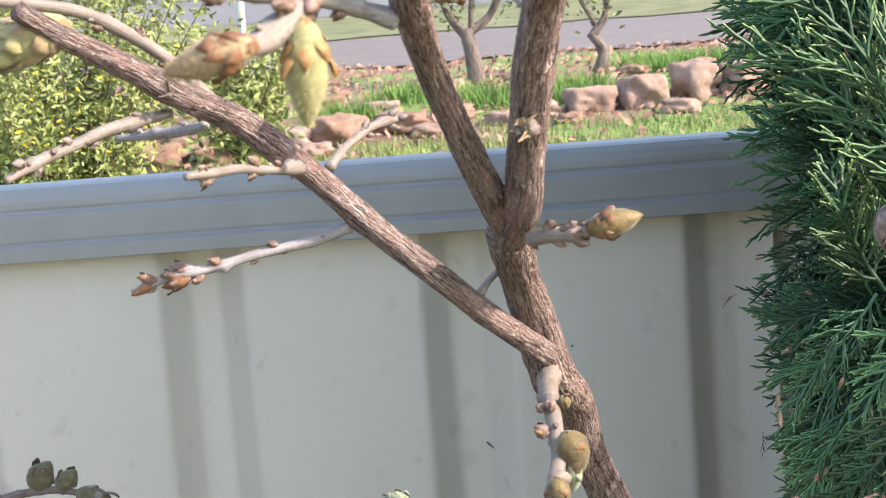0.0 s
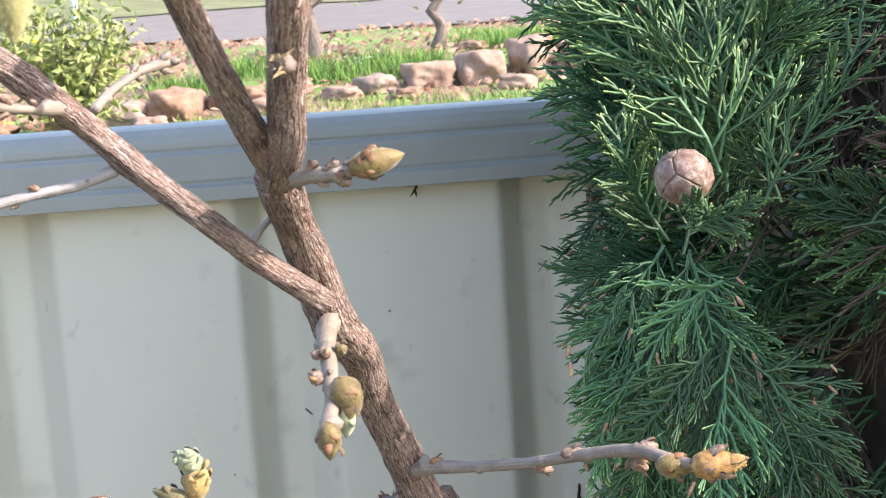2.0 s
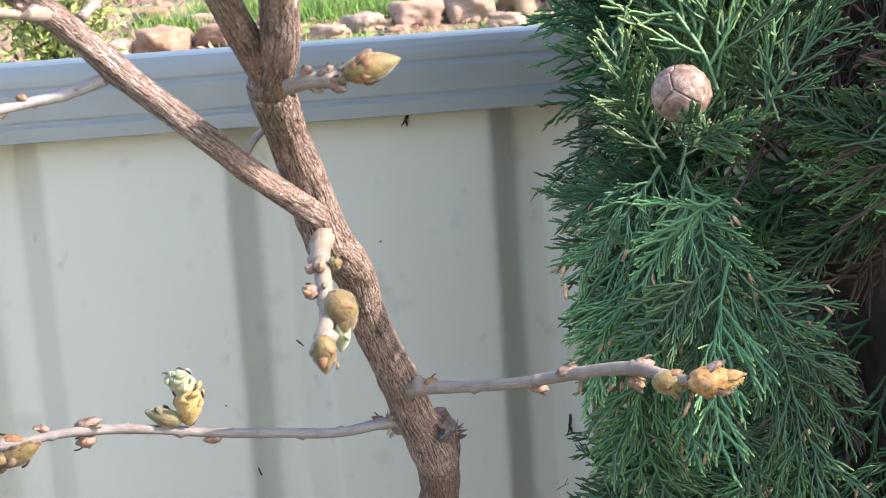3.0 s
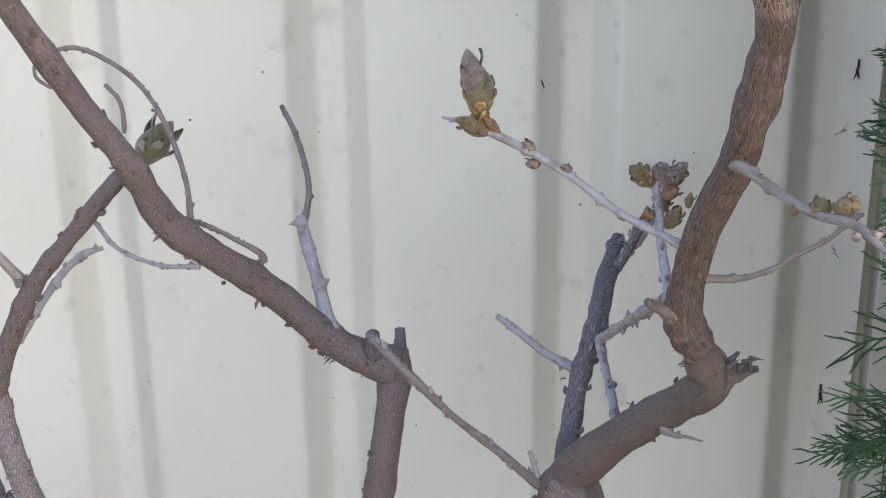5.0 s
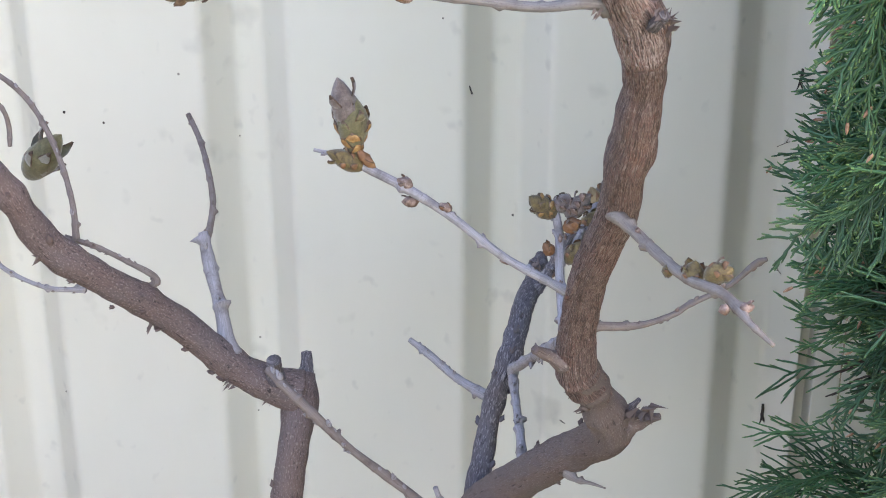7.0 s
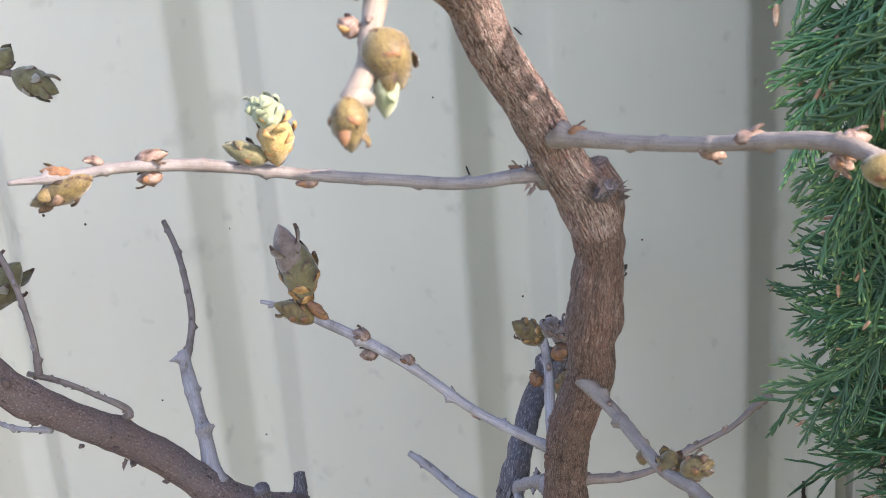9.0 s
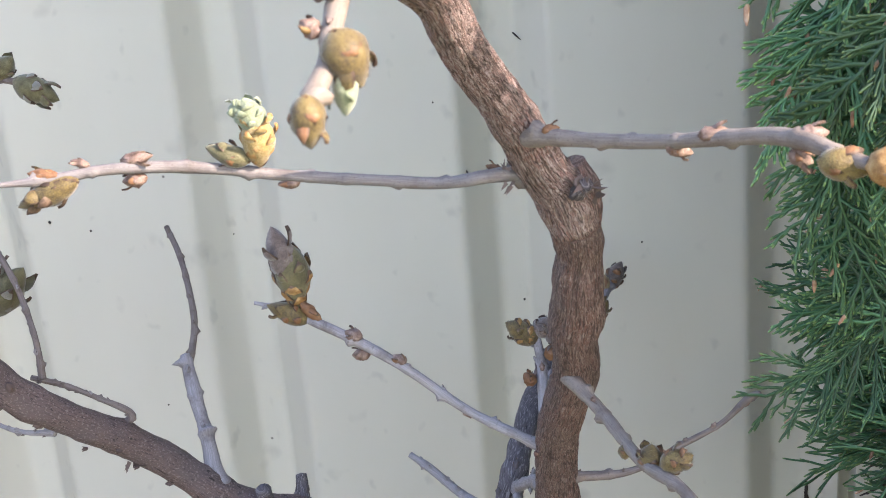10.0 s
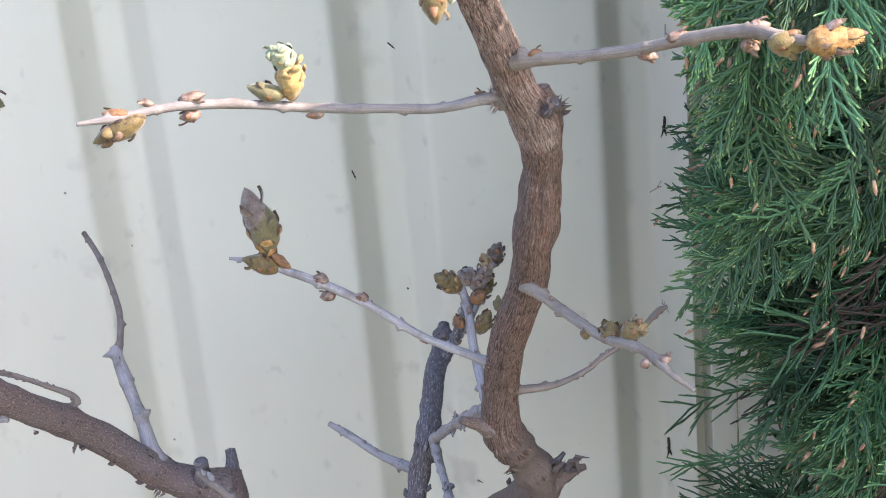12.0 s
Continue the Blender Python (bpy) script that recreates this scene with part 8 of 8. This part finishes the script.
for _ in range(5200):
    x, y = lr.uniform(-5.5, 5.5), lr.uniform(11.5, 17.2) if lr.random() < 0.8 else lr.uniform(9, 12)
    s = lr.uniform(0.02, 0.06)
    d = Vector((lr.gauss(0, 1), lr.gauss(0, 1), lr.gauss(0, 0.5))).normalized()
    e = d.orthogonal().normalized() * s * 0.5
    o = Vector((x, y, ground_z(x, y) + lr.uniform(0.01, 0.06)))
    i = len(lv)
    lv += [o - d * s, o + e, o + d * s, o - e + Vector((0, 0, s * 0.3))]
    lf += [(i, i + 1, i + 2), (i, i + 2, i + 3)]
tagged(mesh_object("leaf_litter", lv, lf, mottled("litter", [(0.3, (0.13, 0.06, 0.04)), (0.5, (0.27, 0.155, 0.115)), (0.7, (0.39, 0.275, 0.225))], 7, 0.9), smooth=False), "reddish brown leaf litter and bark chips", "leaf litter", kind="stuff")


def blade_mesh(name, centres, count, height, mat, seed, spread):
    r = random.Random(seed)
    v, f = [], []
    for cx, cy in centres:
        for _ in range(count):
            x, y = cx + r.gauss(0, spread), cy + r.gauss(0, spread * 0.7)
            h = height * r.uniform(0.5, 1.3)
            a = r.uniform(0, 6.283)
            w = Vector((math.cos(a), math.sin(a), 0)) * 0.006
            lean = Vector((r.gauss(0, 0.35), r.gauss(0, 0.35), 1)) * h
            o = Vector((x, y, ground_z(x, y) - 0.01))
            i = len(v)
            v += [o - w, o + w, o + lean * 0.6 + w * 0.7, o + lean * 0.6 - w * 0.7, o + lean * Vector((1.25, 1.25, 1)).length / 1.73]
            f += [(i, i + 1, i + 2, i + 3), (i + 3, i + 2, i + 4)]
    return mesh_object(name, v, f, mat, smooth=False)


GRASS = mottled("grass_blade", [(0.3, (0.07, 0.16, 0.03)), (0.55, (0.13, 0.26, 0.05)), (0.8, (0.25, 0.36, 0.10))], 3, 0.7)
clumps = [(2.0, 13.8), (2.3, 14.1), (1.8, 14.3), (2.7, 13.9), (3.2, 14.2), (0.15, 12.5), (-0.1, 12.7), (0.7, 12.9), (1.0, 12.7), (0.85, 12.4), (-0.7, 13.0), (-1.2, 12.2), (3.6, 13.8)]
tagged(blade_mesh("grass", clumps, 420, 0.16, GRASS, 6, 0.17), "bright green grass tufts in the garden bed", "grass", kind="stuff")
lawn = [(lr.uniform(-4.5, 4.5), lr.uniform(9.6, 11.2)) for _ in range(70)]
tagged(blade_mesh("lawn", lawn, 130, 0.07, mottled("lawn_blade", [(0.3, (0.12, 0.19, 0.05)), (0.6, (0.21, 0.27, 0.08)), (0.8, (0.36, 0.36, 0.14))], 2, 0.8), 7, 0.3), "short sunlit lawn grass behind the fence", "grass", kind="stuff")


TREE_BARK = bark("garden_tree_bark", (0.05, 0.04, 0.036), (0.10, 0.08, 0.072), (0.16, 0.135, 0.12), 0.004, (60, 9, 1))


def leafy(name, seed, stems, leaves, mats, label, category, leaf=0.03, flowers=0, trunk_mat=None):
    """A shrub or small tree: tapered stems with leaves along their ends. stems: lists of (x, y, z, r)."""
    r = random.Random(seed)
    x0, y0, z0, _ = stems[0][0]
    owner = thing(name, (x0, y0, z0), label, category)
    for k, line in enumerate(stems):
        stem("trunk" if k == 0 else "limb", line, trunk_mat or TREE_BARK, owner, 9, 0.05, 0.1, 0.15, seed + k)
    for kind, (mat, count) in enumerate(zip(mats, (leaves, flowers))):
        if not count:
            continue
        v, f = [], []
        for _ in range(count):
            line = curve_points(r.choice(stems[1:] if len(stems) > 1 else stems), 0.08)
            q = line[min(len(line) - 1, int(len(line) * r.uniform(0.3, 1.0)))]
            o = Vector(q[:3]) + Vector((r.gauss(0, 1), r.gauss(0, 1), r.gauss(0, 1))) * leaf * 2.6
            d = Vector((r.gauss(0, 1), r.gauss(0, 1), r.gauss(0.2, 0.8))).normalized()
            e = d.cross(Vector((r.gauss(0, 1), r.gauss(0, 1), r.gauss(0, 1)))).normalized()
            n = d.cross(e)
            s = leaf * r.uniform(0.6, 1.2) * (0.7 if kind else 1.0)
            i = len(v)
            v += [o - d * s, o - d * 0.2 * s + e * 0.4 * s + n * 0.1 * s, o + d * s, o - d * 0.2 * s - e * 0.4 * s + n * 0.1 * s, o + n * -0.05 * s]
            f += [(i, i + 1, i + 4), (i + 1, i + 2, i + 4), (i + 2, i + 3, i + 4), (i + 3, i, i + 4)]
        tagged(adopt(mesh_object("blossom" if kind else "crown", v, f, mat, smooth=False), owner), "small yellow flowers" if kind else "", kind="stuff")
    return owner


SHRUB = mottled("shrub_green", [(0.3, (0.13, 0.165, 0.05)), (0.55, (0.225, 0.27, 0.085)), (0.8, (0.35, 0.39, 0.14))], 6, 0.6)
OLIVE = mottled("olive_green", [(0.3, (0.09, 0.12, 0.05)), (0.55, (0.15, 0.19, 0.08)), (0.8, (0.24, 0.28, 0.14))], 6, 0.7)
YELLOW = mottled("yellow_petal", [(0.3, (0.62, 0.45, 0.02)), (0.8, (0.80, 0.66, 0.05))], 10, 0.6)


def fan(seed, x, y, z, height, spread, count, r0):
    r = random.Random(seed)
    lines = [[(x, y, z - 0.05, r0), (x + 0.01, y, z + height * 0.2, r0 * 0.8), (x, y, z + height * 0.4, r0 * 0.6)]]
    for _ in range(count):
        a, t = r.uniform(0, 6.283), r.uniform(0.2, 1.0)
        dx, dy = math.cos(a) * spread * t, math.sin(a) * spread * t
        h = height * r.uniform(0.55, 1.0)
        lines.append([(x, y, z + height * 0.05, r0 * 0.5), (x + dx * 0.4, y + dy * 0.4, z + h * 0.5, r0 * 0.35), (x + dx, y + dy, z + h, r0 * 0.12)])
    return lines


leafy("flowering_shrub", 31, fan(31, -1.55, 4.3, 0.76, 1.55, 0.8, 60, 0.012), 15000, (SHRUB, YELLOW), "loose green garden shrub with small yellow flowers", "shrub", 0.020, 900)
leafy("flowering_shrub", 32, fan(32, -2.35, 5.2, 0.76, 1.7, 0.9, 48, 0.014), 11000, (OLIVE, YELLOW), "loose olive green shrub with a few yellow flowers", "shrub", 0.023, 500)
leafy("garden_shrub", 33, fan(33, -1.75, 9.6, 0.9, 1.05, 0.7, 30, 0.018), 2600, (SHRUB,), "low light green leafy shrub behind the lawn", "shrub", 0.045)
leafy("small_tree", 34, [[(0.02, 14.0, 1.35, 0.10), (0.0, 14.0, 1.65, 0.085), (-0.06, 14.0, 1.95, 0.07)],
                        [(-0.03, 14.0, 1.85, 0.06), (-0.25, 14.0, 2.2, 0.045), (-0.30, 14.0, 2.9, 0.02)],
                        [(-0.05, 14.0, 1.9, 0.055), (0.22, 14.05, 2.1, 0.04), (0.36, 14.0, 2.5, 0.03), (0.3, 14.0, 3.0, 0.02)],
                        [(0.0, 14.0, 1.9, 0.03), (0.0, 13.9, 2.6, 0.02), (-0.4, 13.9, 3.1, 0.01)]], 420, (OLIVE,), "small gnarled garden tree with a dark crooked trunk", "tree", 0.05)
leafy("small_tree", 35, [[(1.30, 14.2, 1.40, 0.07), (1.36, 14.2, 1.62, 0.06), (1.24, 14.2, 1.82, 0.05)],
                        [(1.26, 14.2, 1.78, 0.05), (1.42, 14.2, 2.05, 0.035), (1.38, 14.2, 2.5, 0.025), (1.5, 14.2, 3.0, 0.012)],
                        [(1.30, 14.2, 1.9, 0.03), (1.1, 14.2, 2.3, 0.02), (1.0, 14.2, 2.8, 0.01)]], 520, (OLIVE,), "small gnarled garden tree with sparse grey-green leaves", "tree", 0.05)

POLE = mottled("galvanised_pole", [(0.3, (0.42, 0.47, 0.52)), (0.8, (0.55, 0.60, 0.65))], 6, 0.45, 0.1, 0.001)
pole = thing("pole", (-2.05, 12.0, 1.1), "slim bluish galvanised steel pole in the garden", "pole")
stem("shaft", [(-2.05, 12.0, 1.05, 0.03), (-2.04, 12.0, 2.5, 0.03), (-2.03, 12.0, 4.2, 0.03)], POLE, pole, 12, 0.3, 0.0, 0.0)


def box(bm, x0, x1, y0, y1, z0, z1):
    v = [bm.verts.new(p) for p in ((x0, y0, z0), (x1, y0, z0), (x1, y1, z0), (x0, y1, z0), (x0, y0, z1), (x1, y0, z1), (x1, y1, z1), (x0, y1, z1))]
    for q in ((0, 3, 2, 1), (4, 5, 6, 7), (0, 1, 5, 4), (1, 2, 6, 5), (2, 3, 7, 6), (3, 0, 4, 7)):
        bm.faces.new([v[i] for i in q])


# a grey shed with a reddish corner post across the road
SHED = mottled("grey_cladding", [(0.3, (0.16, 0.172, 0.185)), (0.8, (0.23, 0.243, 0.256))], 2, 0.6, 0.1, 0.01)
REDWOOD = mottled("red_timber", [(0.3, (0.30, 0.13, 0.07)), (0.8, (0.45, 0.22, 0.13))], 3, 0.7, 0.3, 0.01, (4, 4, 0.5))
shed = thing("shed", (-7.5, 37.0, 3.4), "grey clad shed with a reddish timber corner post", "shed")
bm = bmesh.new()
box(bm, -12, 1.1, 37, 42, 3.0, 7.5)
adopt(part("wall", bm, SHED, shed), shed)
for k in range(44):
    bm = bmesh.new()
    box(bm, -11.9 + 0.29 * k, -11.74 + 0.29 * k, 36.96, 37.0, 3.2, 7.4)
    adopt(part("cladding_board", bm, SHED, shed), shed)
bm = bmesh.new()
box(bm, -4.75, -4.35, 36.85, 36.955, 3.1, 7.5)
adopt(part("corner_post", bm, REDWOOD, shed, "reddish timber corner post"), shed)
